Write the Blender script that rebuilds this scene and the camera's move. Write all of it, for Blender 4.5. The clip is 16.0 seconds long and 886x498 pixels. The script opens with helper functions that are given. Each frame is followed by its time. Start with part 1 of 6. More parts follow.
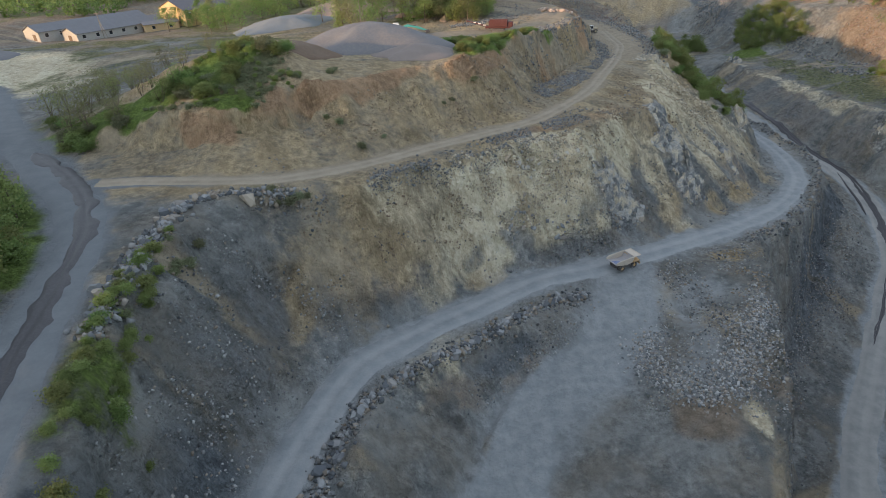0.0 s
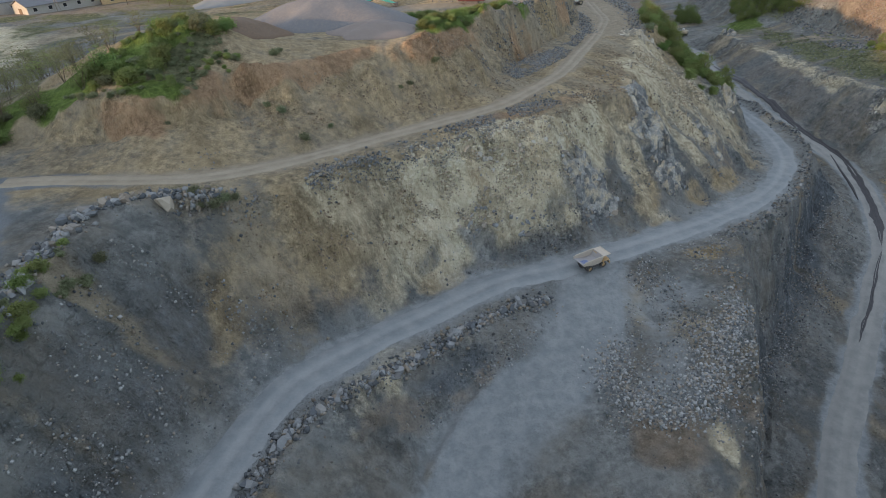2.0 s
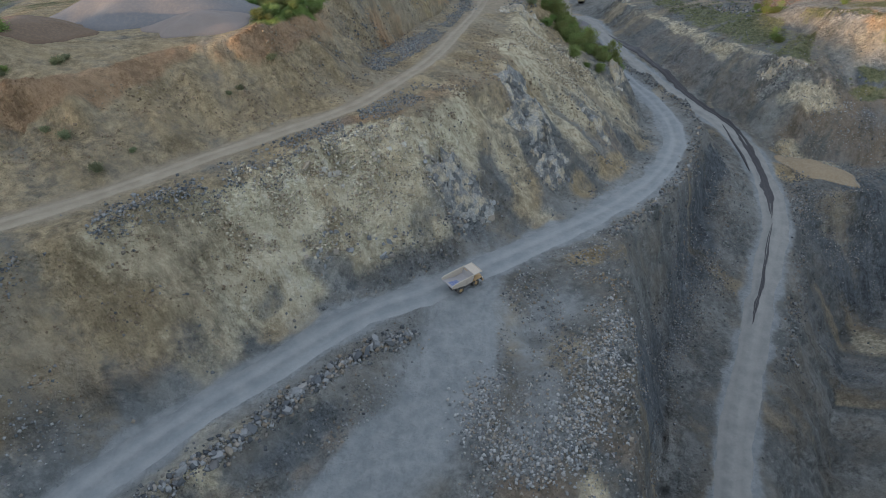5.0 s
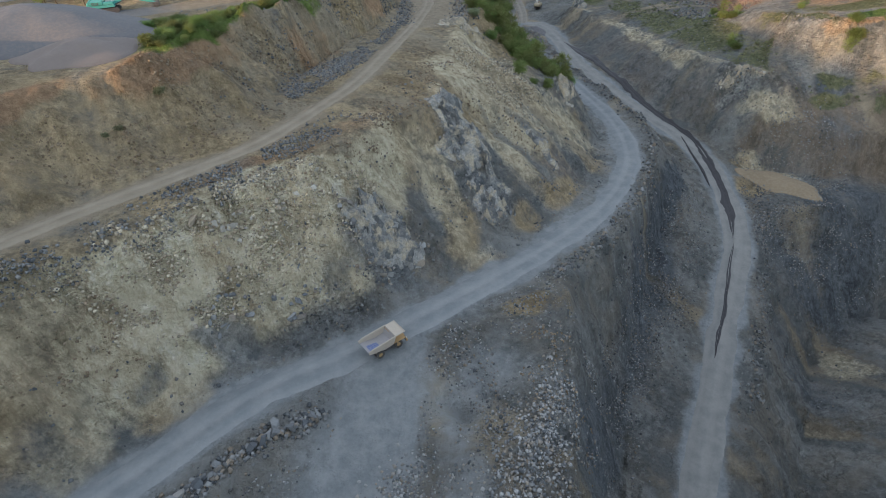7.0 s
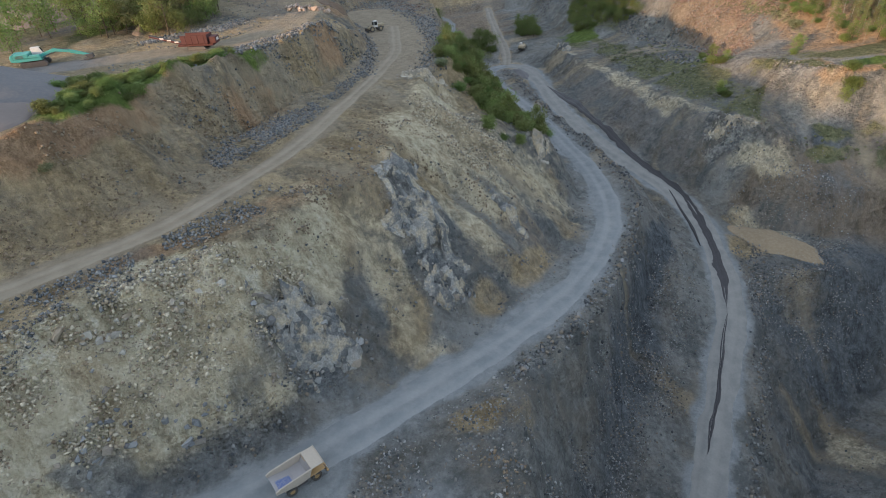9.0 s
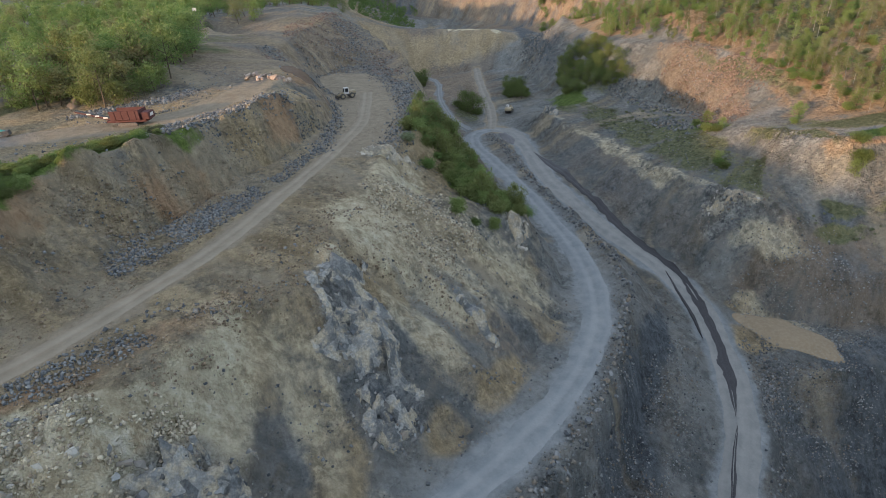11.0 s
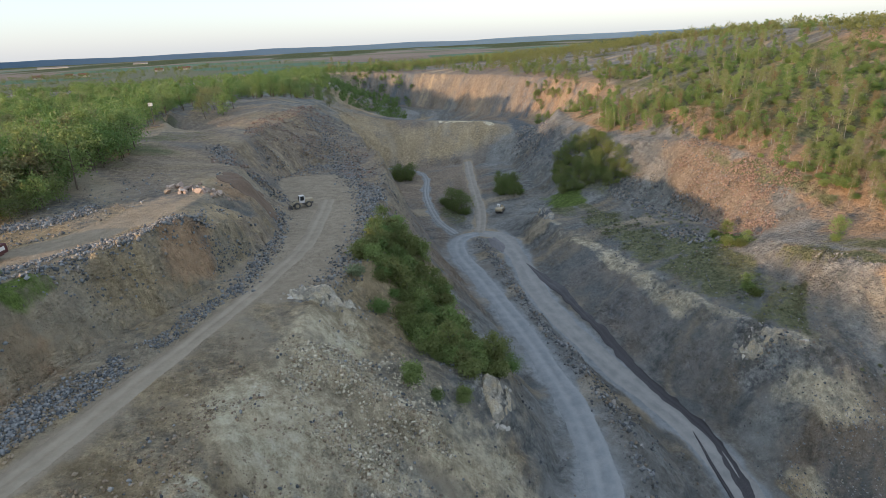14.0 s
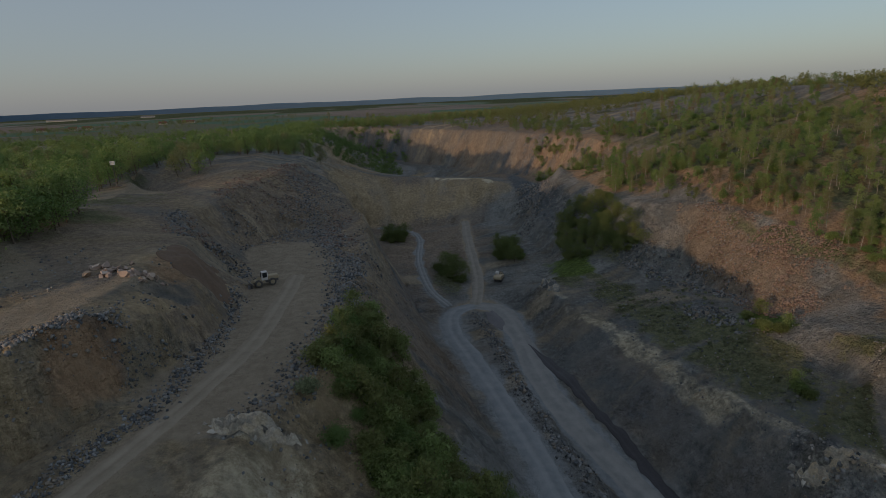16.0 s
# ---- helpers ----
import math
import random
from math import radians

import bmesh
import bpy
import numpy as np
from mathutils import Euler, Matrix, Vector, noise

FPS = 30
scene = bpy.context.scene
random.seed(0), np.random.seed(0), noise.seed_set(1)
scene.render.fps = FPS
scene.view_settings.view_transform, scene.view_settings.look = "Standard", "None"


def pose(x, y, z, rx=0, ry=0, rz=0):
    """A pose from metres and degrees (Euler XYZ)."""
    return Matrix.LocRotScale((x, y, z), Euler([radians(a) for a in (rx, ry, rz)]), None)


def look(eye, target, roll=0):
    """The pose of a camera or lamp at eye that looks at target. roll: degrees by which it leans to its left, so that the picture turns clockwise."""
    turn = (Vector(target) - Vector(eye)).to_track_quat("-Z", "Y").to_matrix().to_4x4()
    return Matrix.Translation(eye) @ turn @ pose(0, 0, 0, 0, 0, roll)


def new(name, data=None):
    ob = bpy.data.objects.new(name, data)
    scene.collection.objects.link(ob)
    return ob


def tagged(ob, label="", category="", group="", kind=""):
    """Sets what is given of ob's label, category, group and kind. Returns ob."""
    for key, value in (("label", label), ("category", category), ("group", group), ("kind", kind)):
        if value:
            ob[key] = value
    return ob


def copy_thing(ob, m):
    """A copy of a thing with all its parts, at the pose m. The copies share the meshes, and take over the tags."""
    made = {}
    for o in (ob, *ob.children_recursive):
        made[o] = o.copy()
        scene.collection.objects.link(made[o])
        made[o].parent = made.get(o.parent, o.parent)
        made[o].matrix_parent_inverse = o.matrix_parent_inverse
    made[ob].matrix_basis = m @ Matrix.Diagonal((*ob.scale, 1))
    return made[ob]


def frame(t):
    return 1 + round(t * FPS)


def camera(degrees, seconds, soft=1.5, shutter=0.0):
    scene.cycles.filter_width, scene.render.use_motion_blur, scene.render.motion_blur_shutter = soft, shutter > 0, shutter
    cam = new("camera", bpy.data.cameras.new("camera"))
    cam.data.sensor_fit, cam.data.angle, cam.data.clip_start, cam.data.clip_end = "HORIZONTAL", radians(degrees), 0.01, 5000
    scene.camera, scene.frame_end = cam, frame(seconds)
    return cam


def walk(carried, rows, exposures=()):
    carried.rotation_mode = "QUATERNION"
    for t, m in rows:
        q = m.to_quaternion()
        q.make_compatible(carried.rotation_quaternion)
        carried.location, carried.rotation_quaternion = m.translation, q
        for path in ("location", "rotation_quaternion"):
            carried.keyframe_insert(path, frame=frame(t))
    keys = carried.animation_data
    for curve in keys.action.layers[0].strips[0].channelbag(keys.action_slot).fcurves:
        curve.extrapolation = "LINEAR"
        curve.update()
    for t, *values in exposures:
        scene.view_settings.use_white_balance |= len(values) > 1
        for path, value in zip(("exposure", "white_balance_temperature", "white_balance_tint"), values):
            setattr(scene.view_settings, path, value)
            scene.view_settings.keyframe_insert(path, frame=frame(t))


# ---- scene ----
cam = camera(78.4, 16.0, soft=0.75)
METRES, EYE, TILT, LEAN, TURN = 150.0, 100.0, -30.69, 2.2, 0.0
ROWS = [
    (0.0, 0.0, 0.0, 0.0, 0.0, 0.0, -0.0),
    (0.5, 0.0135, 0.0153, 0.0096, -0.3, -0.76, 0.2),
    (1.0, 0.0269, 0.0289, 0.0179, -0.32, -1.48, 0.25),
    (1.5, 0.0418, 0.0433, 0.0265, -0.26, -2.23, 0.23),
    (2.0, 0.0563, 0.0561, 0.0345, -0.21, -2.93, 0.17),
    (2.5, 0.0724, 0.0702, 0.0431, -0.26, -3.65, 0.19),
    (3.0, 0.0886, 0.0828, 0.0507, -0.2, -4.29, 0.17),
    (3.5, 0.1066, 0.0971, 0.0601, -1.07, -5.0, 0.7),
    (4.0, 0.1237, 0.1109, 0.0685, -3.14, -5.51, 2.05),
    (4.5, 0.1427, 0.1266, 0.0777, -5.29, -5.92, 3.46),
    (7.0, 0.2401, 0.214, 0.1297, -9.32, -6.31, 6.26),
    (7.5, 0.2615, 0.2347, 0.1429, -9.3, -5.94, 6.25),
    (8.0, 0.281, 0.2545, 0.1554, -9.31, -5.23, 6.26),
    (8.5, 0.3023, 0.2768, 0.1694, -9.3, -4.32, 6.24),
    (9.0, 0.3217, 0.2982, 0.1826, -9.3, -3.38, 6.27),
    (9.5, 0.3425, 0.3227, 0.1978, -9.28, -2.29, 6.27),
    (10.0, 0.361, 0.3464, 0.2124, -9.27, -1.06, 6.23),
    (12.5, 0.451, 0.486, 0.2975, -9.2, 5.56, 6.1),
    (13.0, 0.4661, 0.5149, 0.3152, -9.12, 6.9, 6.0),
    (13.5, 0.4811, 0.5465, 0.3344, -9.07, 8.34, 5.89),
    (14.0, 0.4946, 0.576, 0.3519, -9.01, 9.67, 5.81),
    (14.5, 0.508, 0.6084, 0.371, -9.0, 11.03, 5.74),
    (15.0, 0.52, 0.6385, 0.3887, -8.99, 12.33, 5.65),
    (15.5, 0.5327, 0.6715, 0.4081, -8.94, 13.72, 5.6),
    (16.0, 0.5438, 0.7019, 0.4269, -8.94, 14.98, 5.5),
]
walk(cam, [(t, pose(0, 0, EYE, TILT, LEAN, TURN) @ pose(METRES * x, METRES * y, METRES * z, 90 + pitch, roll, yaw)) for t, x, y, z, yaw, pitch, roll in ROWS],
     [(0.0, 2.17, 6200, 7), (9.0, 2.15, 6150, 7), (12.5, 2.08, 6000, 7), (14.8, 2.07, 6000, 7), (15.2, 1.87, 6000, 7), (15.5, 1.28, 6000, 7), (15.8, 0.75, 6000, 7), (16.0, 0.4, 6000, 7)])

# ---- world, sun, exposure ----
world = bpy.data.worlds.new("sky")
scene.world = world
world.use_nodes = True
wn, wl = world.node_tree.nodes, world.node_tree.links
SUN_EL, SUN_AZ = 8.8, 240.0          # degrees above the horizon; bearing of the sun, clockwise from +y
sky = wn.new("ShaderNodeTexSky")
sky.sky_type, sky.sun_disc = "NISHITA", False
sky.sun_elevation, sky.sun_rotation = radians(SUN_EL), radians(SUN_AZ)
sky.air_density, sky.dust_density, sky.ozone_density = 1.0, 1.5, 2.0
veil = wn.new("ShaderNodeMix")        # thin high cloud over the clear sky
veil.data_type = "RGBA"
veil.inputs[0].default_value = 0.72
veil.inputs[7].default_value = (1.38, 1.34, 1.39, 1)
wl.new(sky.outputs[0], veil.inputs[6])
wl.new(veil.outputs[2], wn["Background"].inputs[0])
wn["Background"].inputs[1].default_value = 0.15
sun = new("sun", bpy.data.lights.new("sun", "SUN"))
sun.data.energy, sun.data.angle, sun.data.color = 1.35, radians(0.6), (1.0, 0.6, 0.33)
sun_dir = Vector((math.sin(radians(SUN_AZ)) * math.cos(radians(SUN_EL)), math.cos(radians(SUN_AZ)) * math.cos(radians(SUN_EL)), math.sin(radians(SUN_EL))))
sun.matrix_world = look((-200, -150, 300), Vector((-200, -150, 300)) - sun_dir)

# ---- noise ----


def hash2(ix, iy, seed):
    h = (ix.astype(np.int64) * 374761393 + iy.astype(np.int64) * 668265263 + seed * 1442695041) & 0x7FFFFFFF
    h = ((h ^ (h >> 13)) * 1274126177) & 0x7FFFFFFF
    return ((h ^ (h >> 16)) & 0xFFFFF) / 0xFFFFF


def vnoise(x, y, seed=0):
    ix, iy = np.floor(x), np.floor(y)
    fx, fy = x - ix, y - iy
    fx, fy = fx * fx * (3 - 2 * fx), fy * fy * (3 - 2 * fy)
    a, b = hash2(ix, iy, seed), hash2(ix + 1, iy, seed)
    c, d = hash2(ix, iy + 1, seed), hash2(ix + 1, iy + 1, seed)
    return (a + (b - a) * fx) * (1 - fy) + (c + (d - c) * fx) * fy


def fbm(x, y, octaves=4, seed=0):
    """Layered noise, about -1 to 1."""
    x, y = np.asarray(x, float), np.asarray(y, float)
    s, a = np.zeros(np.broadcast(x, y).shape), 1.0
    for k in range(octaves):
        s = s + a * (2 * vnoise(x * 0.8 - y * 0.6 + 17.3 * k, x * 0.6 + y * 0.8 - 9.1 * k, seed + k) - 1)
        x, y, a = x * 2.03, y * 2.03, a * 0.5
    return s / 1.6


# ---- the plan: haul roads, crests and toes of the benches (x, y, z) ----
ROADS, LINES = {}, []


def haul(name, width, *pts):
    ROADS[name] = (width, list(pts))


def crease(*pts):
    """A crest or toe that the ground is drawn over."""
    LINES.append(list(pts))


haul("left", 9, (-31, 5, 65), (-37, 22, 65), (-42, 36, 65), (-46, 48, 65), (-50.5, 63, 65), (-56, 73, 65), (-64, 82, 65), (-77, 95, 65.2), (-92, 110, 66), (-125, 150, 66))
haul("upper", 5, (-60, 85, 64.7), (-53, 86, 64.5), (-39, 86, 64), (-28, 89, 63), (-16, 98, 61.6), (-4, 108, 60.8), (11, 118, 60.5), (22, 127, 60.3), (37, 148, 60), (46, 167, 60), (54, 184, 60), (63, 209, 59.5), (66, 231, 58.5), (68, 252, 58))
haul("lower", 8, (-24, 5, 45), (-23, 25, 44.5), (-22, 39, 44), (-19, 52, 43), (-15, 63, 42), (-7, 72, 40.5), (6, 83, 38.7), (17, 91, 38), (29, 96, 37.3), (47, 105, 36), (68, 117, 34), (90, 134, 31.5), (104, 152, 30), (111, 170, 29), (114, 190, 28.2), (114, 216, 28), (112, 250, 28), (110, 276, 28), (114, 291, 28), (122, 295, 28))
haul("deep", 9, (122, 295, 28), (129, 288, 28), (129, 270, 27.6), (127, 246, 26.5), (128, 228, 25), (133, 209, 21), (141, 188, 17), (144, 174, 13.5), (141, 158, 10.5), (133, 139, 8), (118, 120, 4.5), (105, 103, 1.5), (91, 85, -1), (80, 68, -2), (66, 44, -3))
haul("branch", 12, (36, 97, 37), (33, 86, 36), (30, 77, 34.5), (23, 70, 33.5), (14, 63, 32.6), (9, 54, 31.8), (6, 40, 31), (4, 10, 30))
haul("platform", 22, (61, 196, 60), (66, 212, 59.6), (68.5, 232, 58.8), (68, 254, 58.4), (64, 272, 58.6))
haul("plateau", 10, (-20, 184, 70), (0, 187, 70), (16, 189, 70), (27, 194, 70.3), (35, 206, 70.6), (40, 220, 71), (38, 238, 71.3))
haul("pit_track", 6, (122, 295, 28), (127, 312, 28.4), (131, 332, 28.8), (137, 370, 30), (143, 405, 32.4))
haul("pit_lane", 4, (113, 296, 28), (109, 316, 28.6), (110, 350, 29.2), (115, 382, 30), (112, 400, 30.4), (98, 411, 31))
# face between the upper and the lower road: crest, middle, toe
crease((-26, 5, 63), (-31, 25, 64), (-36, 42, 65), (-37.5, 55, 65.2), (-37, 64, 65.3), (-39, 74, 65.3), (-32, 79.5, 64.2), (-24, 82.5, 62.4), (-11, 92, 61), (2, 102.5, 60), (17, 112, 59), (29, 119, 58.5), (42, 133, 58.4), (51, 139, 57.4))
crease((-31, 45, 54.6), (-28, 57, 51), (-25, 68, 48.5), (-18, 77.5, 51), (-0.4, 91.5, 48.7), (11, 98, 47), (26, 107.5, 48), (36, 113, 48))
crease((-29, 10, 46), (-28, 30, 45.5), (-27, 45, 45), (-24, 56, 44.3), (-17.5, 68, 43.4), (-8, 78, 41.2), (5, 89, 39.3), (17, 97, 38.8), (30, 102, 38), (45, 111, 37), (62, 121.5, 35.3), (80, 136, 33), (96, 154, 31), (104.5, 170, 29.6), (108, 190, 28.6), (108, 216, 28.4), (105.5, 250, 28.4), (103, 280, 28.4))
# spur: ridge, knob and its flank
crease((51, 139, 57.4), (57, 155, 57.6), (63, 172, 58.4), (68, 187, 60.5), (76, 200, 60), (82, 216, 59.4), (81, 235, 58), (85, 262, 57.5), (87, 290, 60), (82, 320, 62), (78, 350, 64), (72, 375, 67), (66, 420, 69))
crease((68, 187, 60.5), (72, 180, 54), (82, 176, 50), (90, 174, 45.6), (98, 177, 42))
crease((59, 127, 41.6), (66, 131.5, 41), (80, 150, 42))
crease((98, 177, 42), (99.5, 183, 40), (99, 195, 40), (97, 215, 43))
# north bank of the upper road: toe and crest
crease((-70, 100, 65.5), (-50, 93, 65.2), (-39, 92, 65), (-25, 98, 63.4), (-10, 108, 62), (5, 121, 61.4), (17, 134, 61.2), (24, 151, 61), (32, 168, 61), (40, 181, 61), (46.5, 191, 61), (51, 201, 60.8), (55.5, 213, 60.4), (57.5, 228, 59.6), (58.5, 242, 58.8))
crease((-84, 112, 67), (-62, 104, 70), (-48, 101.5, 72.3), (-39.5, 104.2, 72.8), (-27, 112.5, 72.6), (-12, 127, 72.4), (0.6, 131.5, 72.5), (9, 147, 73.3), (15, 155, 73), (25, 165, 72.6), (33, 181, 71.2), (42, 193, 71), (48, 203, 70), (52, 210, 68), (54, 219, 64.5))
crease((-57, 98, 66.6), (-46, 99.3, 67.6), (-38, 102, 67.9), (-27, 109.5, 67.4))
# mound with trees
crease((-78, 118, 68), (-62, 117, 75), (-50, 119, 79), (-41, 122, 80), (-34, 126, 77))
# upper bench north of the loading platform
crease((54, 219, 64.5), (50, 232, 68), (46, 250, 69.5), (41, 266, 70.5), (43, 285, 71.5), (51, 318, 72.6), (57, 340, 73.2), (62, 376, 72.5), (58, 440, 71))
crease((30, 300, 72.6), (40, 335, 74.5), (47, 376, 76.2), (40, 420, 74))
crease((58.5, 242, 58.8), (54, 258, 59.2), (53, 273, 60), (57, 290, 59), (64, 302, 58.6), (72, 296, 58.6), (79, 280, 58))
crease((99, 285, 29), (101, 310, 29.4), (96, 350, 30), (88, 400, 31), (84, 420, 32))
# berm between the lower road and the branch, and its foot
crease((-17, 5, 46), (-16, 28, 45.4), (-14, 42, 45), (-11, 53, 43.6), (-8, 59, 43.1), (0, 66.5, 41.3), (12, 76.5, 38.8), (20, 83, 38), (26, 86.5, 37.6))
crease((-8, 10, 34), (-4, 30, 34), (0, 44, 34), (4, 55, 34), (12, 68.5, 34.3), (20, 75.5, 34.8), (26, 82, 36))
# east bench: heaps, crest, face foot
crease((45, 84, 33.4), (49, 90, 34))
crease((40, 58, 36), (44, 70, 36.6), (44, 74, 37.6), (54, 77, 36.8), (58, 90, 36.2))
crease((68, 107, 36), (65, 95, 36.8), (60, 82, 36.4), (55, 70, 35), (50, 59, 35), (43, 46, 34), (36, 28, 33), (30, 5, 32))
crease((116, 150, 14.5), (101, 128, 9), (91, 113, 5), (83, 103, 2.5), (76, 88, -0.5), (69, 74, -2.5), (60, 55, -4), (50, 30, -5))
# berm beside the lower road above the deep road
crease((68, 107, 36), (86, 121, 33), (101, 138, 31.8), (112, 154, 31), (118.5, 168, 30.6), (121, 182, 29.8), (120.6, 200, 29.2), (120, 220, 28.9), (119.5, 250, 28.9), (119.5, 276, 29))
crease((127, 205, 22.5), (133, 190, 18.5), (136, 178, 15.5), (130, 162, 13))
# east scree: toe and crest; bench; second scree
crease((136, 288, 28.6), (136, 262, 28), (134.5, 240, 27), (137, 222, 24.6), (143, 208, 21), (149, 191, 17.5), (153, 177, 14), (156, 169, 12), (164, 164.5, 12.4), (172, 159.5, 12), (184, 157, 10.5), (205, 152, 9))
crease((161, 177.5, 25.4), (170, 168.5, 24), (178.5, 162, 22.4), (194, 159, 21), (220, 150, 20))
crease((142, 300, 32), (143.5, 283, 35.5), (149, 250, 34.6), (155, 220, 34.6), (160, 195, 35), (166, 187, 34.6), (174, 183, 32.5), (182, 174, 28), (200, 160, 24), (240, 130, 22))
crease((172, 300, 40), (180, 285, 39), (188, 270, 38), (190, 250, 39.5), (189, 234, 41))
crease((184, 330, 55), (196, 302, 57), (202, 285, 57.8), (206, 266, 57.8), (208, 245, 56.6), (210, 230, 54.5))
crease((192, 334, 56.5), (204, 304, 58.6), (210, 284, 59.4), (213, 262, 59), (215, 244, 57.6))
crease((189, 228, 43.5), (184, 217, 44.8), (187, 200, 46), (197, 189, 47), (216, 177, 48), (245, 165, 49))
crease((180, 214, 39.5), (182, 197, 38), (193, 183, 36), (214, 168, 36), (245, 152, 36))
crease((205, 215, 47.5), (222, 203, 50))
# the hill
crease((222, 262, 63), (214, 322, 66), (240, 290, 70), (262, 300, 75))
crease((245, 215, 60), (300, 250, 75), (330, 300, 82), (345, 420, 86))
crease((230, 400, 70), (250, 440, 74), (290, 480, 80))
# floor, embankment and far wall of the north pit
crease((150, 305, 31), (160, 328, 32), (163, 360, 33), (162, 400, 33))
crease((172, 318, 42), (181, 345, 46), (184, 368, 52), (195, 400, 60))
crease((85, 425, 32), (110, 412, 30), (140, 405, 31), (162, 402, 33))
crease((74, 450, 58), (84, 452, 53), (105, 455, 51.5), (135, 448, 50.8), (166, 436, 50))
crease((88, 520, 40), (120, 520, 42), (170, 490, 42))
crease((85, 618, 52), (130, 578, 48), (175, 518, 45), (204, 458, 45), (210, 410, 44))
crease((30, 660, 75), (78, 640, 75), (132, 600, 73), (183, 543, 72), (217, 472, 71), (228, 400, 70))
crease((62, 480, 71), (60, 540, 73), (62, 600, 74))
# pit to the south-east
crease((151, 160, 9.6), (142, 142, 7.4), (126, 119, 3.4), (113, 100, 0.4), (99, 82, -2), (86, 62, -3), (74, 42, -4))
crease((148, 147, 8.6), (158, 146, 10.8), (167, 145, 9.4), (180, 149, 9), (195, 147, 9), (215, 141, 9))
crease((139, 133.5, 2), (150.8, 139, 1.5), (160, 139.5, -2), (168, 140.5, 3), (177, 139, -3), (192, 138, -3))
crease((184, 130, -17), (172, 128, -18), (160, 124, -21), (150, 119, -21.5), (138, 105, -21.5), (125, 90, -22), (112, 70, -22.5), (100, 40, -23))
crease((170, 128, -22), (200, 128, -21), (230, 110, -20))
# plateau
crease((-170, 230, 66), (-140, 240, 66), (-110, 260, 66.5), (-70, 215, 69), (-40, 250, 71))
crease((-15, 150, 72.6), (-14, 172, 71), (-14, 188, 70), (18, 190, 70), (30, 200, 70.3), (38, 210, 70.6))
crease((5, 240, 74), (15, 300, 74), (5, 344, 75), (20, 420, 74))
crease((-100, 130, 66), (-85, 145, 66.5), (-60, 160, 70))
crease((-62, 40, 66), (-75, 65, 66), (-95, 90, 66))
# hollow of the upper bench, and the wall that closes the far pit
crease((2, 346, 67.5), (10, 330, 68), (22, 316, 69))
X0, Y0, NX, NY = -190.0, -60.0, 561, 761      # the planned ground, one-metre cells


def along(pts, step):
    """Points at even steps on a smooth line through pts."""
    p = np.array(pts, float)
    out = []
    for i in range(len(p) - 1):
        a, b, c, d = p[max(i - 1, 0)], p[i], p[i + 1], p[min(i + 2, len(p) - 1)]
        n = max(2, int(np.linalg.norm(c - b) / step))
        for k in range(n):
            t = k / n
            out.append(0.5 * (2 * b + (c - a) * t + (2 * a - 5 * b + 4 * c - d) * t * t + (3 * b - a - 3 * c + d) * t ** 3))
    out.append(p[-1])
    return np.array(out)


def sides(pts):
    """Unit vectors to the left of a line's way, in plan."""
    g = np.gradient(pts[:, :2], axis=0)
    g /= np.linalg.norm(g, axis=1)[:, None] + 1e-9
    return np.stack([-g[:, 1], g[:, 0]], 1)


def far_height(x, y):
    """The land outside the quarry."""
    hill = 25 * np.exp(-(((x - 440) / 260) ** 2 + ((y - 450) / 330) ** 2))
    along_r, across_r = -0.5 * (x + 212) + 0.866 * (y - 28), 0.866 * (x + 212) + 0.5 * (y - 28)
    hill = hill + 28 * np.exp(-((along_r / 125) ** 4 + (across_r / 34) ** 2))      # unseen wooded ridge to the south-west, added to shade the quarry
    low = 12 * np.clip((np.hypot(x, y - 200) - 450) / 900, 0, 1)
    return 71 + hill - low + 1.5 * fbm(x / 160, y / 160, 3, 5)


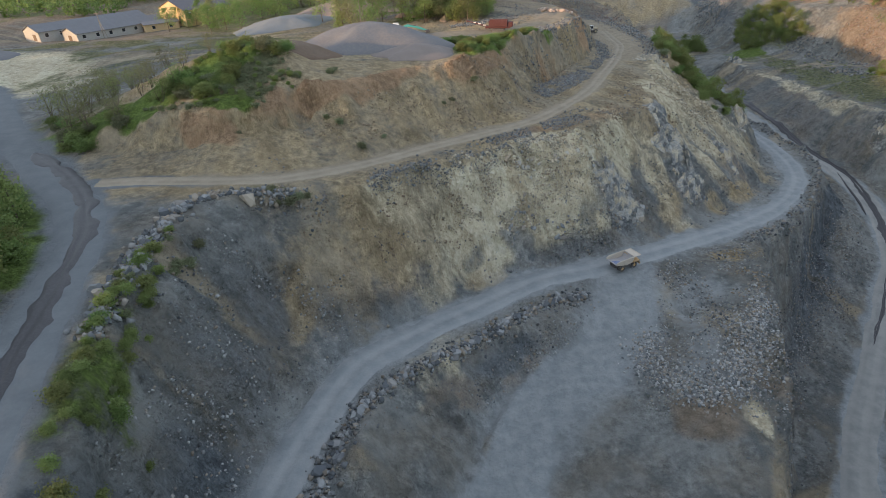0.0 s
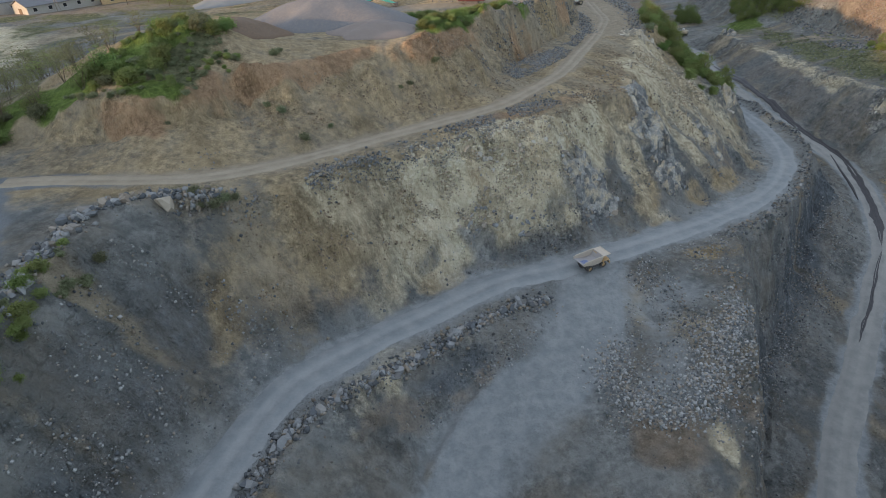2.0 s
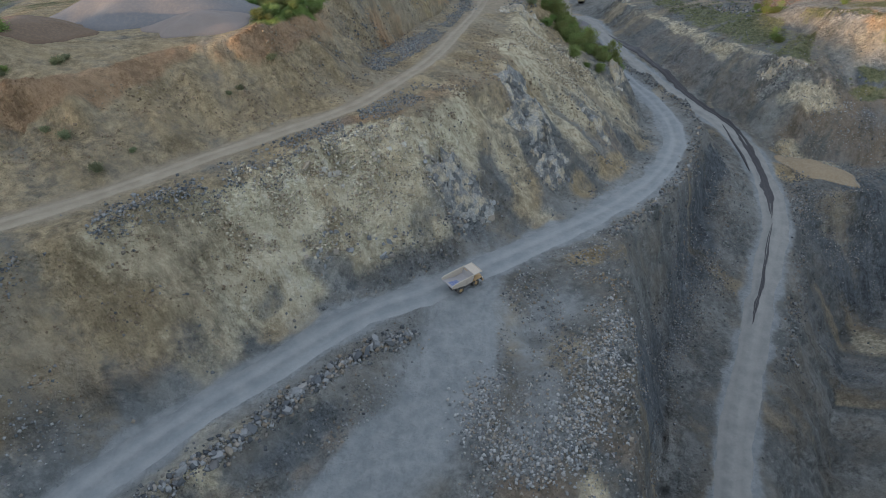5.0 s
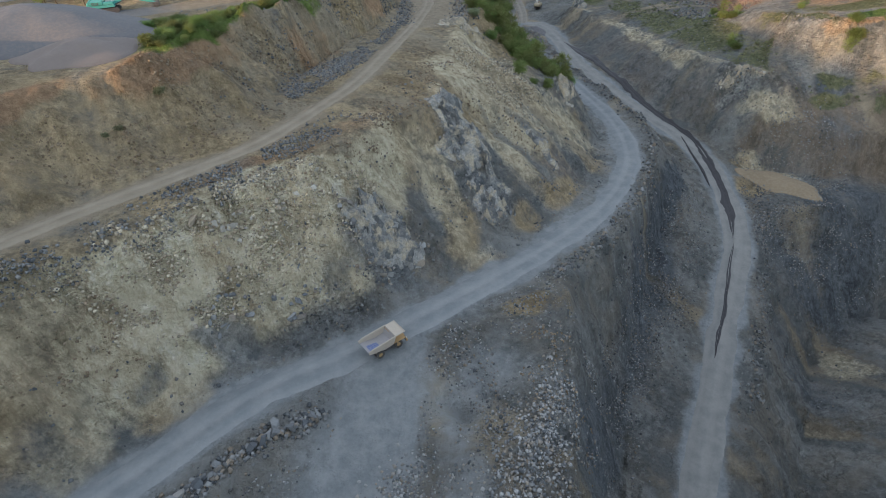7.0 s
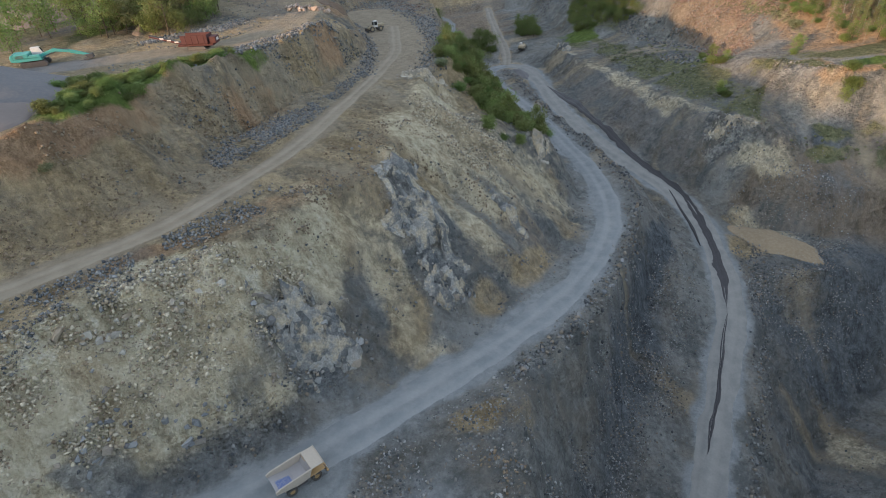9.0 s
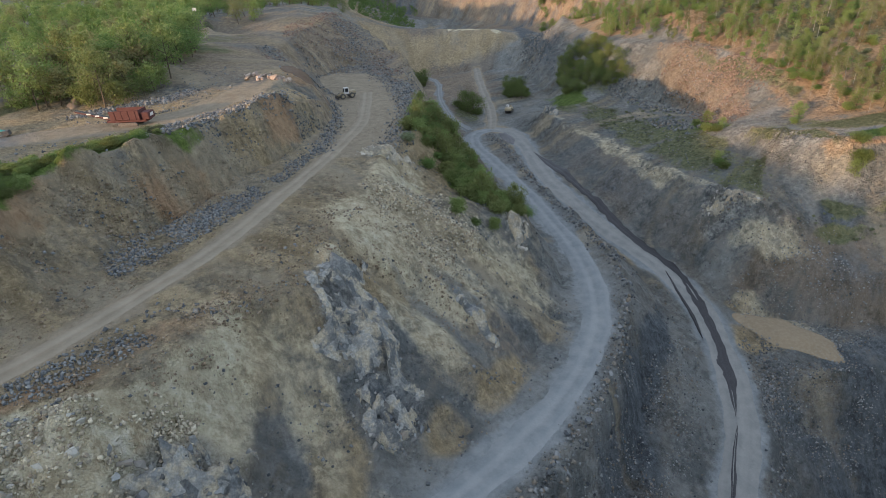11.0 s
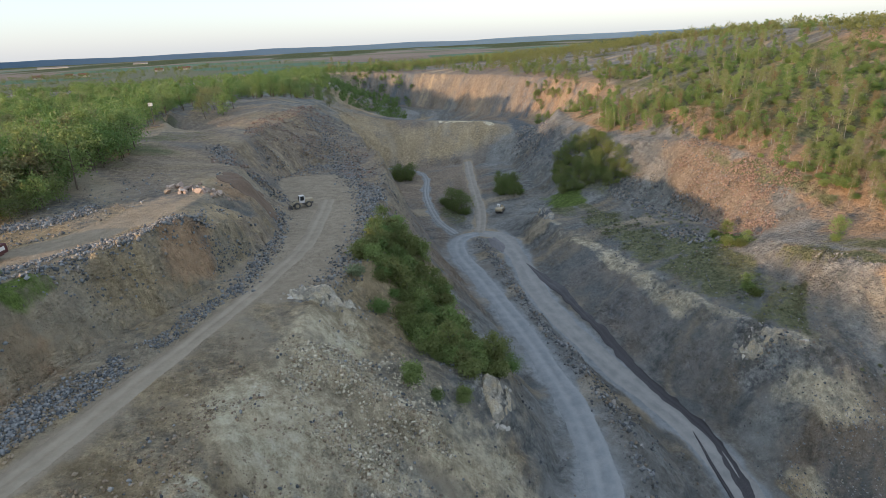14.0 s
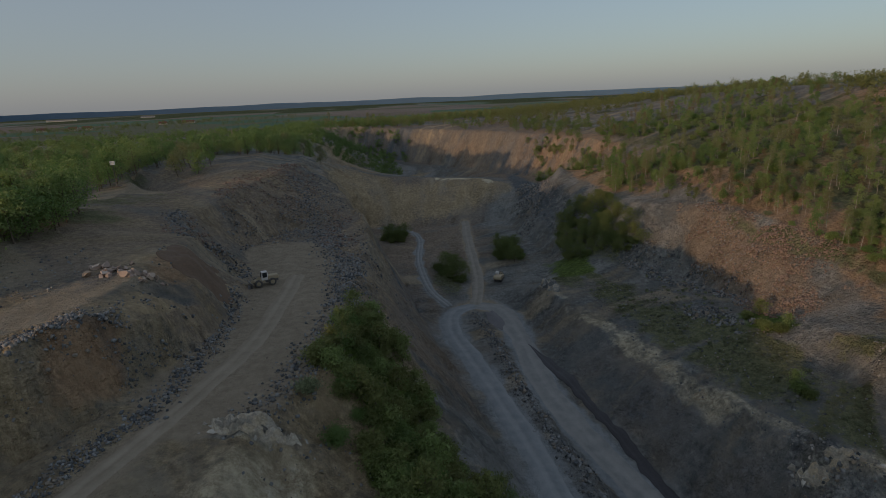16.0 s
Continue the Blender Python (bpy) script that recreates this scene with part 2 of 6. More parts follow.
def solve_ground():
    """A sheet stretched over the roads and break lines."""
    samples = []
    for w, pts in ROADS.values():
        c = along(pts, 0.5)
        s = sides(c)
        for o in np.arange(-w / 2, w / 2 + 0.1, 0.5):
            q = c.copy()
            q[:, :2] += s * o
            samples.append(q)
    for line in LINES:
        samples.append(along(line, 0.4))
    samples = np.concatenate(samples)
    z = None
    for cell in (16, 8, 4, 2, 1):
        nx, ny = (NX - 1) // cell + 1, (NY - 1) // cell + 1
        gx, gy = np.meshgrid(X0 + cell * np.arange(nx), Y0 + cell * np.arange(ny), indexing="ij")
        if z is None:
            z = far_height(gx, gy)
        else:
            ox, oy = (gx - X0) / (2 * cell), (gy - Y0) / (2 * cell)
            ix, iy = np.clip(ox.astype(int), 0, z.shape[0] - 2), np.clip(oy.astype(int), 0, z.shape[1] - 2)
            fx, fy = ox - ix, oy - iy
            z = (z[ix, iy] * (1 - fx) + z[ix + 1, iy] * fx) * (1 - fy) + (z[ix, iy + 1] * (1 - fx) + z[ix + 1, iy + 1] * fx) * fy
        i = np.rint((samples[:, 0] - X0) / cell).astype(int)
        j = np.rint((samples[:, 1] - Y0) / cell).astype(int)
        ok = (i > 0) & (i < nx - 1) & (j > 0) & (j < ny - 1)
        total, count = np.zeros((nx, ny)), np.zeros((nx, ny))
        np.add.at(total, (i[ok], j[ok]), samples[ok, 2])
        np.add.at(count, (i[ok], j[ok]), 1)
        fixed = count > 0
        held = np.where(fixed, total / np.maximum(count, 1), 0)
        rim = far_height(gx, gy)
        fixed[0, :] = fixed[-1, :] = fixed[:, 0] = fixed[:, -1] = True
        for e in (np.s_[0, :], np.s_[-1, :], np.s_[:, 0], np.s_[:, -1]):
            held[e] = rim[e]
        for _ in range({16: 400, 8: 300, 4: 200, 2: 120, 1: 60}[cell]):
            m = z.copy()
            m[1:-1, 1:-1] = (z[:-2, 1:-1] + z[2:, 1:-1] + z[1:-1, :-2] + z[1:-1, 2:]) / 4
            z = np.where(fixed, held, m)
    return z


PLAN = solve_ground()


def on_plan(grid, x, y):
    ox, oy = np.clip((x - X0), 0, NX - 1.001), np.clip((y - Y0), 0, NY - 1.001)
    ix, iy = ox.astype(int), oy.astype(int)
    fx, fy = ox - ix, oy - iy
    return (grid[ix, iy] * (1 - fx) + grid[ix + 1, iy] * fx) * (1 - fy) + (grid[ix, iy + 1] * (1 - fx) + grid[ix + 1, iy + 1] * fx) * fy


def reach_map(pts_list):
    """Distance in metres from each cell of the plan to the lines, up to 40."""
    d = np.full((NX, NY), 40.0)
    for w, pts in pts_list:
        for p in along(pts, 2.0):
            i, j = int(p[0] - X0), int(p[1] - Y0)
            a, b, c, e = max(i - 22, 0), min(i + 23, NX), max(j - 22, 0), min(j + 23, NY)
            if a >= b or c >= e:
                continue
            gx, gy = np.meshgrid(X0 + np.arange(a, b) - p[0], Y0 + np.arange(c, e) - p[1], indexing="ij")
            d[a:b, c:e] = np.minimum(d[a:b, c:e], np.hypot(gx, gy) - w / 2)
    return d


ROAD_GAP = reach_map(list(ROADS.values()))
gxx, gyy = np.gradient(PLAN)
STEEP = np.hypot(gxx, gyy)
for _ in range(3):
    STEEP[1:-1, 1:-1] = (STEEP[:-2, 1:-1] + STEEP[2:, 1:-1] + STEEP[1:-1, :-2] + STEEP[1:-1, 2:] + STEEP[1:-1, 1:-1]) / 5


def fall_streaks(width, reach, seed):
    """Noise drawn out along the fall line of the slopes, for gullies and stains."""
    gx, gy = np.meshgrid(X0 + np.arange(NX), Y0 + np.arange(NY), indexing="ij")
    base = vnoise(gx / width, gy / width, seed) + 0.8 * vnoise(gx / (2.3 * width), gy / (2.3 * width), seed + 1)
    dx, dy = gxx / (STEEP + 1e-6), gyy / (STEEP + 1e-6)
    total = base.copy()
    for sign in (-1, 1):
        x, y = gx.astype(float), gy.astype(float)
        for _ in range(reach):
            sx, sy = on_plan(dx, x, y), on_plan(dy, x, y)
            x, y = x + sign * sx, y + sign * sy
            total += on_plan(base, x, y)
    total -= total.mean()
    return total / (2.2 * total.std())


def smooth(x, a, b):
    t = np.clip((x - a) / (b - a), 0, 1)
    return t * t * (3 - 2 * t)


STREAK = fall_streaks(1.6, 9, 5)
STAIN = fall_streaks(3.2, 22, 15)
BUTTRESS = fall_streaks(4.5, 7, 25)
CRAG_MAP = None


def height(x, y):
    """Height of the ground, with its roughness."""
    x, y = np.asarray(x, float), np.asarray(y, float)
    inside = (x > X0) & (x < X0 + NX - 1) & (y > Y0) & (y < Y0 + NY - 1)
    z = np.where(inside, on_plan(PLAN, x, y), far_height(x, y))
    free = np.where(inside, smooth(on_plan(ROAD_GAP, x, y), 0.0, 4.0), 1)
    st = np.where(inside, smooth(on_plan(STEEP, x, y), 0.15, 0.9), 0)
    z = z + free * (0.25 + 1.1 * st) * fbm(x / 9, y / 9, 4, 11)
    z = z + free * (0.14 + 0.6 * st) * fbm(x / 2.4, y / 2.4, 4, 31)
    z = z + np.where(inside, free * st * (1.25 - 0.7 * smooth(y, 330, 420)) * (1 - 0.55 * smooth(on_plan(STEEP, x, y), 1.0, 2.0)) * on_plan(STREAK, x, y), 0)
    z = z + np.where(inside, free * st * 1.2 * on_plan(BUTTRESS, x, y), 0)
    ridges = 1 - np.abs(fbm(x / 6 + 0.5 * fbm(x / 11, y / 11, 2, 7), y / 6, 3, 51))
    z = z + free * st * 1.3 * (ridges - 0.75)
    if CRAG_MAP is not None:
        cr = np.where(inside, free * on_plan(CRAG_MAP, x, y), 0)
        teeth = 1 - np.abs(fbm(x / 3.1 + 0.6 * fbm(x / 7, y / 7, 2, 13), y / 3.1, 3, 15))
        z = z + cr * (2.2 * (teeth - 0.8) + 0.5 * np.round(3 * fbm(x / 2.2, y / 2.2, 2, 16)) / 1.5)
    ruts = (1 - free) * 0.05 * fbm(x / 1.3, y / 1.3, 2, 71)
    return z + ruts


def height1(x, y):
    return float(height(np.array([x]), np.array([y]))[0])

# ---- materials ----


def material(name, build):
    m = bpy.data.materials.new(name)
    m.use_nodes = True
    n, l = m.node_tree.nodes, m.node_tree.links
    build(n, l, n["Principled BSDF"])
    return m


def tex(n, l, kind, scale, detail=4.0, rough=0.6, coords=None, **more):
    t = n.new("ShaderNodeTex" + kind)
    t.inputs["Scale"].default_value = scale
    if kind == "Noise":
        t.inputs["Detail"].default_value, t.inputs["Roughness"].default_value = detail, rough
    if coords is not None:
        l.new(coords, t.inputs["Vector"])
    return t


def mix(n, l, fac, a, b, blend="MIX"):
    m = n.new("ShaderNodeMix")
    m.data_type, m.blend_type = "RGBA", blend
    for sock, v in ((m.inputs[0], fac), (m.inputs[6], a), (m.inputs[7], b)):
        if isinstance(v, (int, float)):
            sock.default_value = v
        elif isinstance(v, tuple):
            sock.default_value = (*v, 1)
        else:
            l.new(v, sock)
    return m.outputs[2]


def ramp(n, l, fac, lo, hi, a=0.0, b=1.0):
    r = n.new("ShaderNodeMapRange")
    r.interpolation_type = "SMOOTHSTEP"
    for k, v in ((1, lo), (2, hi), (3, a), (4, b)):
        r.inputs[k].default_value = v
    l.new(fac, r.inputs[0])
    return r.outputs[0]


def maths(n, l, op, a, b=0.0):
    m = n.new("ShaderNodeMath")
    m.operation = op
    for k, v in enumerate((a, b)):
        if isinstance(v, (int, float)):
            m.inputs[k].default_value = v
        else:
            l.new(v, m.inputs[k])
    return m.outputs[0]


def bump(n, l, b, h, strength, distance):
    u = n.new("ShaderNodeBump")
    u.inputs["Strength"].default_value, u.inputs["Distance"].default_value = strength, distance
    l.new(h, u.inputs["Height"])
    l.new(u.outputs[0], b.inputs["Normal"])


def plain(name, color, rough=0.7, metal=0.0, scale=3.0, vary=0.25, dirt=(0.22, 0.2, 0.17), dust=0.3, relief=0.02):
    """Painted, dusty or weathered surface of one colour."""
    def build(n, l, b):
        c = n.new("ShaderNodeTexCoord").outputs["Object"]
        a, d = tex(n, l, "Noise", scale, 5, 0.65, c), tex(n, l, "Noise", scale * 7, 3, 0.6, c)
        low = tuple(v * (1 - vary) for v in color)
        col = mix(n, l, a.outputs[0], low, color)
        col = mix(n, l, maths(n, l, "MULTIPLY", ramp(n, l, d.outputs[0], 0.4, 0.7), dust), col, dirt)
        l.new(col, b.inputs["Base Color"])
        b.inputs["Roughness"].default_value, b.inputs["Metallic"].default_value = rough, metal
        bump(n, l, b, d.outputs[0], 0.3, relief)
    return material(name, build)


def ground_build(n, l, b):
    pos = n.new("ShaderNodeNewGeometry").outputs["Position"]

    def zone(name):
        a = n.new("ShaderNodeVertexColor")
        a.layer_name = name
        s = n.new("ShaderNodeSeparateColor")
        l.new(a.outputs[0], s.inputs[0])
        return (*s.outputs, a.outputs["Alpha"])
    road, grass, ochre, _ = zone("zone_a")
    pale, dark, orange, _ = zone("zone_b")
    field, woods, rubble, _ = zone("zone_c")
    sandy, streak, brown, _ = zone("zone_d")
    stain, crag, damp, lush = zone("zone_e")

    def noise_at(scale, detail, rough, where=pos):
        return tex(n, l, "Noise", scale, detail, rough, where).outputs[0]

    def about(v, gain):
        return maths(n, l, "MULTIPLY", maths(n, l, "SUBTRACT", v, 0.5), gain)

    def plus(*vs):
        total = vs[0]
        for v in vs[1:]:
            total = maths(n, l, "ADD", total, v)
        return total
    drawn = n.new("ShaderNodeMapping")
    drawn.inputs["Scale"].default_value = (1, 1, 0.25)
    l.new(pos, drawn.inputs["Vector"])
    slanted = drawn.outputs[0]
    big, mid = noise_at(0.09, 6, 0.65), noise_at(0.5, 6, 0.7)
    lumps, fine, gravel = noise_at(0.85, 10, 0.62, slanted), noise_at(3.6, 6, 0.85, slanted), noise_at(7.0, 3, 0.8)
    grit = tex(n, l, "Voronoi", 2.4, coords=pos)
    warp = n.new("ShaderNodeVectorMath")
    warp.operation = "MULTIPLY_ADD"
    l.new(tex(n, l, "Noise", 1.1, 3, 0.6, pos).outputs["Color"], warp.inputs[0])
    warp.inputs[1].default_value = (1.1, 1.1, 1.1)
    l.new(pos, warp.inputs[2])
    shards, chips = tex(n, l, "Voronoi", 1.0, coords=warp.outputs[0]), tex(n, l, "Voronoi", 2.3, coords=warp.outputs[0])
    falls = plus(about(streak, 0.45), about(stain, 0.6))
    stone = mix(n, l, ramp(n, l, plus(mid, falls), 0.3, 0.7), (0.138, 0.151, 0.15), (0.282, 0.296, 0.285))
    stone = mix(n, l, ramp(n, l, big, 0.42, 0.66, 0, 0.5), stone, (0.25, 0.225, 0.178))
    edges = plus(about(mid, 1.0), about(big, 1.0), about(lumps, 0.5), falls)

    def lay(col, mask, lo, hi, c1, c2, edge=0.45):
        wob = plus(mask, maths(n, l, "MULTIPLY", edges, edge * 2))
        gate = maths(n, l, "MULTIPLY", ramp(n, l, wob, lo, hi), ramp(n, l, mask, 0.0, 0.25))
        return mix(n, l, gate, col, mix(n, l, ramp(n, l, plus(fine, about(lumps, 0.7)), 0.25, 0.75), c1, c2))
    col = lay(stone, brown, 0.1, 0.9, (0.185, 0.155, 0.118), (0.275, 0.232, 0.178))
    col = lay(col, ochre, 0.1, 1.0, (0.325, 0.262, 0.158), (0.46, 0.378, 0.242))
    col = lay(col, orange, 0.2, 0.9, (0.30, 0.205, 0.125), (0.41, 0.292, 0.185))
    washed = plus(stain, about(mid, 0.5))
    col = mix(n, l, ramp(n, l, washed, 0.7, 1.05, 0.0, 0.4), col, (0.19, 0.2, 0.195))
    col = mix(n, l, ramp(n, l, washed, 0.32, -0.05, 0.0, 0.6), col, (0.43, 0.365, 0.25))
    col = lay(col, pale, 0.05, 1.0, (0.53, 0.47, 0.32), (0.73, 0.66, 0.48))
    shattered = ramp(n, l, plus(noise_at(0.95, 9, 0.74), about(noise_at(0.3, 3, 0.5), 0.5)), 0.36, 0.66)
    col = mix(n, l, maths(n, l, "MULTIPLY", ramp(n, l, plus(crag, about(lumps, 0.6)), 0.2, 0.9), 0.75), col, mix(n, l, shattered, (0.085, 0.1, 0.115), (0.36, 0.375, 0.36)))
    col = lay(col, dark, 0.1, 1.1, (0.088, 0.104, 0.118), (0.175, 0.198, 0.212))
    col = mix(n, l, maths(n, l, "MULTIPLY", rubble, 0.4), col, mix(n, l, grit.outputs["Color"], (0.25, 0.25, 0.25), (0.78, 0.78, 0.78)), "OVERLAY")
    col = lay(col, grass, 0.3, 0.95, (0.098, 0.112, 0.056), (0.2, 0.21, 0.122), 0.7)
    col = lay(col, lush, 0.25, 0.8, (0.075, 0.115, 0.025), (0.16, 0.225, 0.06), 0.5)
    col = lay(col, woods, 0.3, 0.7, (0.03, 0.045, 0.015), (0.07, 0.09, 0.03))
    tracks = mix(n, l, ramp(n, l, mid, 0.3, 0.7), (0.2, 0.224, 0.234), (0.285, 0.307, 0.312))
    tracks = mix(n, l, sandy, tracks, mix(n, l, ramp(n, l, mid, 0.3, 0.7), (0.23, 0.198, 0.145), (0.32, 0.28, 0.21)))
    tracks = mix(n, l, damp, tracks, mix(n, l, mid, (0.115, 0.13, 0.142), (0.2, 0.22, 0.23)))
    col = mix(n, l, ramp(n, l, plus(road, about(mid, 0.7)), 0.1, 1.0), col, tracks)
    strips = tex(n, l, "Voronoi", 0.0035, coords=pos)
    # crop colours greyed and blued: distance haze is put into them
    hazed_crops = n.new("ShaderNodeValToRGB")
    for k, (p, c) in enumerate(((0.0, (0.13, 0.15, 0.1)), (0.35, (0.2, 0.17, 0.145)), (0.55, (0.085, 0.16, 0.11)), (0.72, (0.18, 0.16, 0.14)))):
        e = hazed_crops.color_ramp.elements[k] if k < 2 else hazed_crops.color_ramp.elements.new(p)
        e.position, e.color = p, (*c, 1)
    hazed_crops.color_ramp.interpolation = "CONSTANT"
    l.new(strips.outputs["Color"], hazed_crops.inputs[0])
    col = mix(n, l, field, col, hazed_crops.outputs[0])
    loose = maths(n, l, "SUBTRACT", 1.0, road)
    patchy = ramp(n, l, noise_at(0.16, 4, 0.7), 0.36, 0.64, 0.2, 0.8)
    grain = mix(n, l, ramp(n, l, plus(about(fine, 0.55), about(lumps, 0.75), about(streak, -0.3), 0.5), 0.3, 0.7), (0.33, 0.33, 0.33), (0.76, 0.76, 0.76))
    even = ramp(n, l, plus(brown, maths(n, l, "MULTIPLY", dark, 0.5)), 0.3, 1.0, 1.0, 0.4)
    col = mix(n, l, plus(maths(n, l, "MULTIPLY", maths(n, l, "MULTIPLY", loose, patchy), even), 0.1), col, grain, "OVERLAY")
    l.new(col, b.inputs["Base Color"])
    b.inputs["Roughness"].default_value = 0.95
    b.inputs["Specular IOR Level"].default_value = 0.15
    h = plus(maths(n, l, "MULTIPLY", fine, 0.55), maths(n, l, "MULTIPLY", gravel, 0.3), maths(n, l, "MULTIPLY", lumps, maths(n, l, "MULTIPLY", patchy, 2.5)))
    h = plus(h, maths(n, l, "MULTIPLY", plus(maths(n, l, "MULTIPLY", shards.outputs["Distance"], -1.0), maths(n, l, "MULTIPLY", chips.outputs["Distance"], -0.6)), maths(n, l, "MULTIPLY", patchy, 1.9)))
    h = plus(h, maths(n, l, "MULTIPLY", maths(n, l, "MULTIPLY", grit.outputs["Distance"], rubble), 0.8))
    h = plus(maths(n, l, "MULTIPLY", h, plus(maths(n, l, "MULTIPLY", maths(n, l, "MULTIPLY", loose, even), 0.9), 0.1)), maths(n, l, "MULTIPLY", mid, 1.2))
    bump(n, l, b, h, 1.0, 0.8)


GROUND = material("quarry_ground", ground_build)


# ---- helpers for meshes ----
def mesh_object(name, verts, faces, mat, parent=None, label=""):
    me = bpy.data.meshes.new(name)
    verts, faces = np.asarray(verts, np.float32), np.asarray(faces, np.int32)
    k = faces.shape[1]
    me.vertices.add(len(verts))
    me.vertices.foreach_set("co", verts.ravel())
    me.loops.add(faces.size)
    me.loops.foreach_set("vertex_index", faces.ravel())
    me.polygons.add(len(faces))
    me.polygons.foreach_set("loop_start", np.arange(0, faces.size, k, dtype=np.int32))
    me.update(calc_edges=True)
    me.materials.append(mat)
    ob = new(name, me)
    if parent is not None:
        ob.parent = parent
    if label:
        tagged(ob, label)
    return ob


def part(name, bm, mat, parent=None, label=""):
    """One bmesh as one mesh object under a thing."""
    me = bpy.data.meshes.new(name)
    bm.to_mesh(me)
    bm.free()
    me.materials.append(mat)
    ob = new(name, me)
    if parent is not None:
        ob.parent = parent
    if label:
        tagged(ob, label)
    return ob


# ---- the ground: one sheet to the horizon ----
def spread(core_lo, fine_lo, fine_hi, core_hi, fine, coarse):
    a = list(np.arange(fine_lo, fine_hi, fine))
    left, right = [], []
    x = fine_lo
    while x > core_lo:
        x -= coarse
        left.append(x)
    step = coarse
    while x > -4800:
        step *= 1.22
        x -= step
        left.append(x)
    x = a[-1]
    while x < core_hi:
        x += coarse
        right.append(x)
    step = coarse
    while x < 4800:
        step *= 1.22
        x += step
        right.append(x)
    return np.array(left[::-1] + a + right)


def blob(x, y, cx, cy, rx, ry, turn=0.0, weight=1.0):
    c, s = math.cos(radians(turn)), math.sin(radians(turn))
    u, v = ((x - cx) * c + (y - cy) * s) / rx, (-(x - cx) * s + (y - cy) * c) / ry
    return weight * np.clip(1.4 - (u * u + v * v), 0, 1)


def blobs(x, y, rows):
    m = np.zeros(x.shape)
    x, y = x + 2.5 * fbm(x / 9, y / 9, 4, 41), y + 2.5 * fbm(x / 9, y / 9, 4, 47)
    for r in rows:
        m = np.maximum(m, blob(x, y, *r))
    return m


# patches of colour in the rock and soil: centre x, y, half lengths, turn
PATCH = {k: [] for k in ("ochre", "pale", "dark", "brown", "orange", "grass", "rubble", "crag")}


def patch(kind, weight, *rows):
    """Patches of one kind: centre x, y, half lengths, turn."""
    PATCH[kind] += [(*r, weight) for r in rows]


patch("ochre", 0.85, (44, 203, 20, 5, 62))
patch("ochre", 0.85, (48, 232, 12, 9, 40), (152, 160, 9, 4, -20), (88, 440, 22, 30, 0))
patch("ochre", 0.85, (130, 430, 50, 18, 0))
patch("ochre", 1, (-45.4, 101.7, 20.4, 4, 10))
patch("ochre", 1, (159.9, 162.3, 11.7, 2.5, -49), (108.6, 498.1, 41.4, 8, 38))
patch("pale", 0.75, (144, 283, 2, 8, 8), (163, 190, 8, 3, -25))
patch("pale", 0.5, (152, 235, 3, 34, 8))
patch("pale", 0.75, (165, 436, 3, 5, 0), (150, 447, 14, 2, -18))
patch("pale", 0.6, (150, 242.4, 27.8, 2.2, -78), (159, 205, 11.2, 2, -79))
patch("pale", 0.7, (150.8, 139.7, 3, 1.6, 20), (152, 134, 3.4, 1.4, 10), (160, 137, 4, 1.2, 0), (156, 113, 5, 7, 20))
patch("dark", 0.35, (150, 112, 22, 12, 35), (97, 310, 8, 40, 0), (140, 125, 7, 20, -40))
patch("dark", 0.35, (180, 128, 18, 7, 0), (175, 362, 7, 22, -10), (28, 226, 8, 10, 20), (70, 292, 9, 20, 0))
patch("dark", 0.35, (12, 330, 16, 16, 0), (150, 138, 10, 16, -30), (175, 165, 16, 6, -10))
patch("dark", 1, (183.6, 178.4, 5.8, 4, -35), (179.2, 266, 19.6, 2, -92), (183.4, 419.3, 72.8, 7, -98))
patch("dark", 1, (0.1, 300.5, 41.2, 6, 94), (68.8, 264.6, 16, 3, -76), (156.8, 133.2, 13.6, 7, -23), (114.1, 147.7, 29.9, 3, -129), (171.5, 150.5, 12.8, 4, 0))
patch("brown", 0.8, (30, 250, 22, 36, -10), (30, 320, 34, 50, 0), (110, 380, 40, 60, 0), (46, 232, 6, 10, 20), (-60, 120, 30, 18, 20))
patch("brown", 0.8, (120, 440, 50, 30, 0), (185, 165, 30, 12, -20))
patch("brown", 1, (50.9, 212.3, 12.2, 4, 57), (114.9, 374, 64.4, 10, 47), (32.8, 248.1, 24.2, 8, 72))
patch("orange", 0.8, (-42, 106, 8, 3, 35), (209, 232, 7, 8, 0), (190, 202, 8, 3, -50), (205, 187, 16, 3, -25), (215, 440, 20, 60, 10), (220, 212, 25, 18, 0))
patch("orange", 0.8, (228, 240, 18, 30, 0), (236, 330, 24, 46, 10), (290, 360, 30, 40, 0), (330, 300, 30, 60, 0), (205, 345, 14, 30, -10))
patch("orange", 1, (-45.8, 100.4, 8.5, 2, -10), (189.7, 201.5, 14.7, 1.5, -66))
patch("grass", 0.75, (168, 232, 9, 44, 4), (12, 160, 9, 3.2, 55), (24, 177, 13, 2.2, 55), (-48, 112, 14, 7, 20), (-85, 110, 24, 14, 30), (-38, 45, 3, 24, 8), (-66, 60, 9, 30, 25), (166, 245, 7, 36, 5), (172, 205, 7, 14, 0))
patch("grass", 0.75, (84, 202, 6, 15, 25), (90, 186, 5, 6, 0), (205, 203, 18, 5, -25), (250, 260, 30, 50, 0), (300, 380, 60, 80, 0), (0, 290, 30, 50, 0), (-60, 250, 60, 60, 0), (-30, 83.5, 7, 1.8, 10))
patch("grass", 0.75, (188, 172, 16, 2.5, -20), (174, 312, 8, 24, 0), (116, 315, 5, 14, 0), (240, 210, 25, 25, 0))
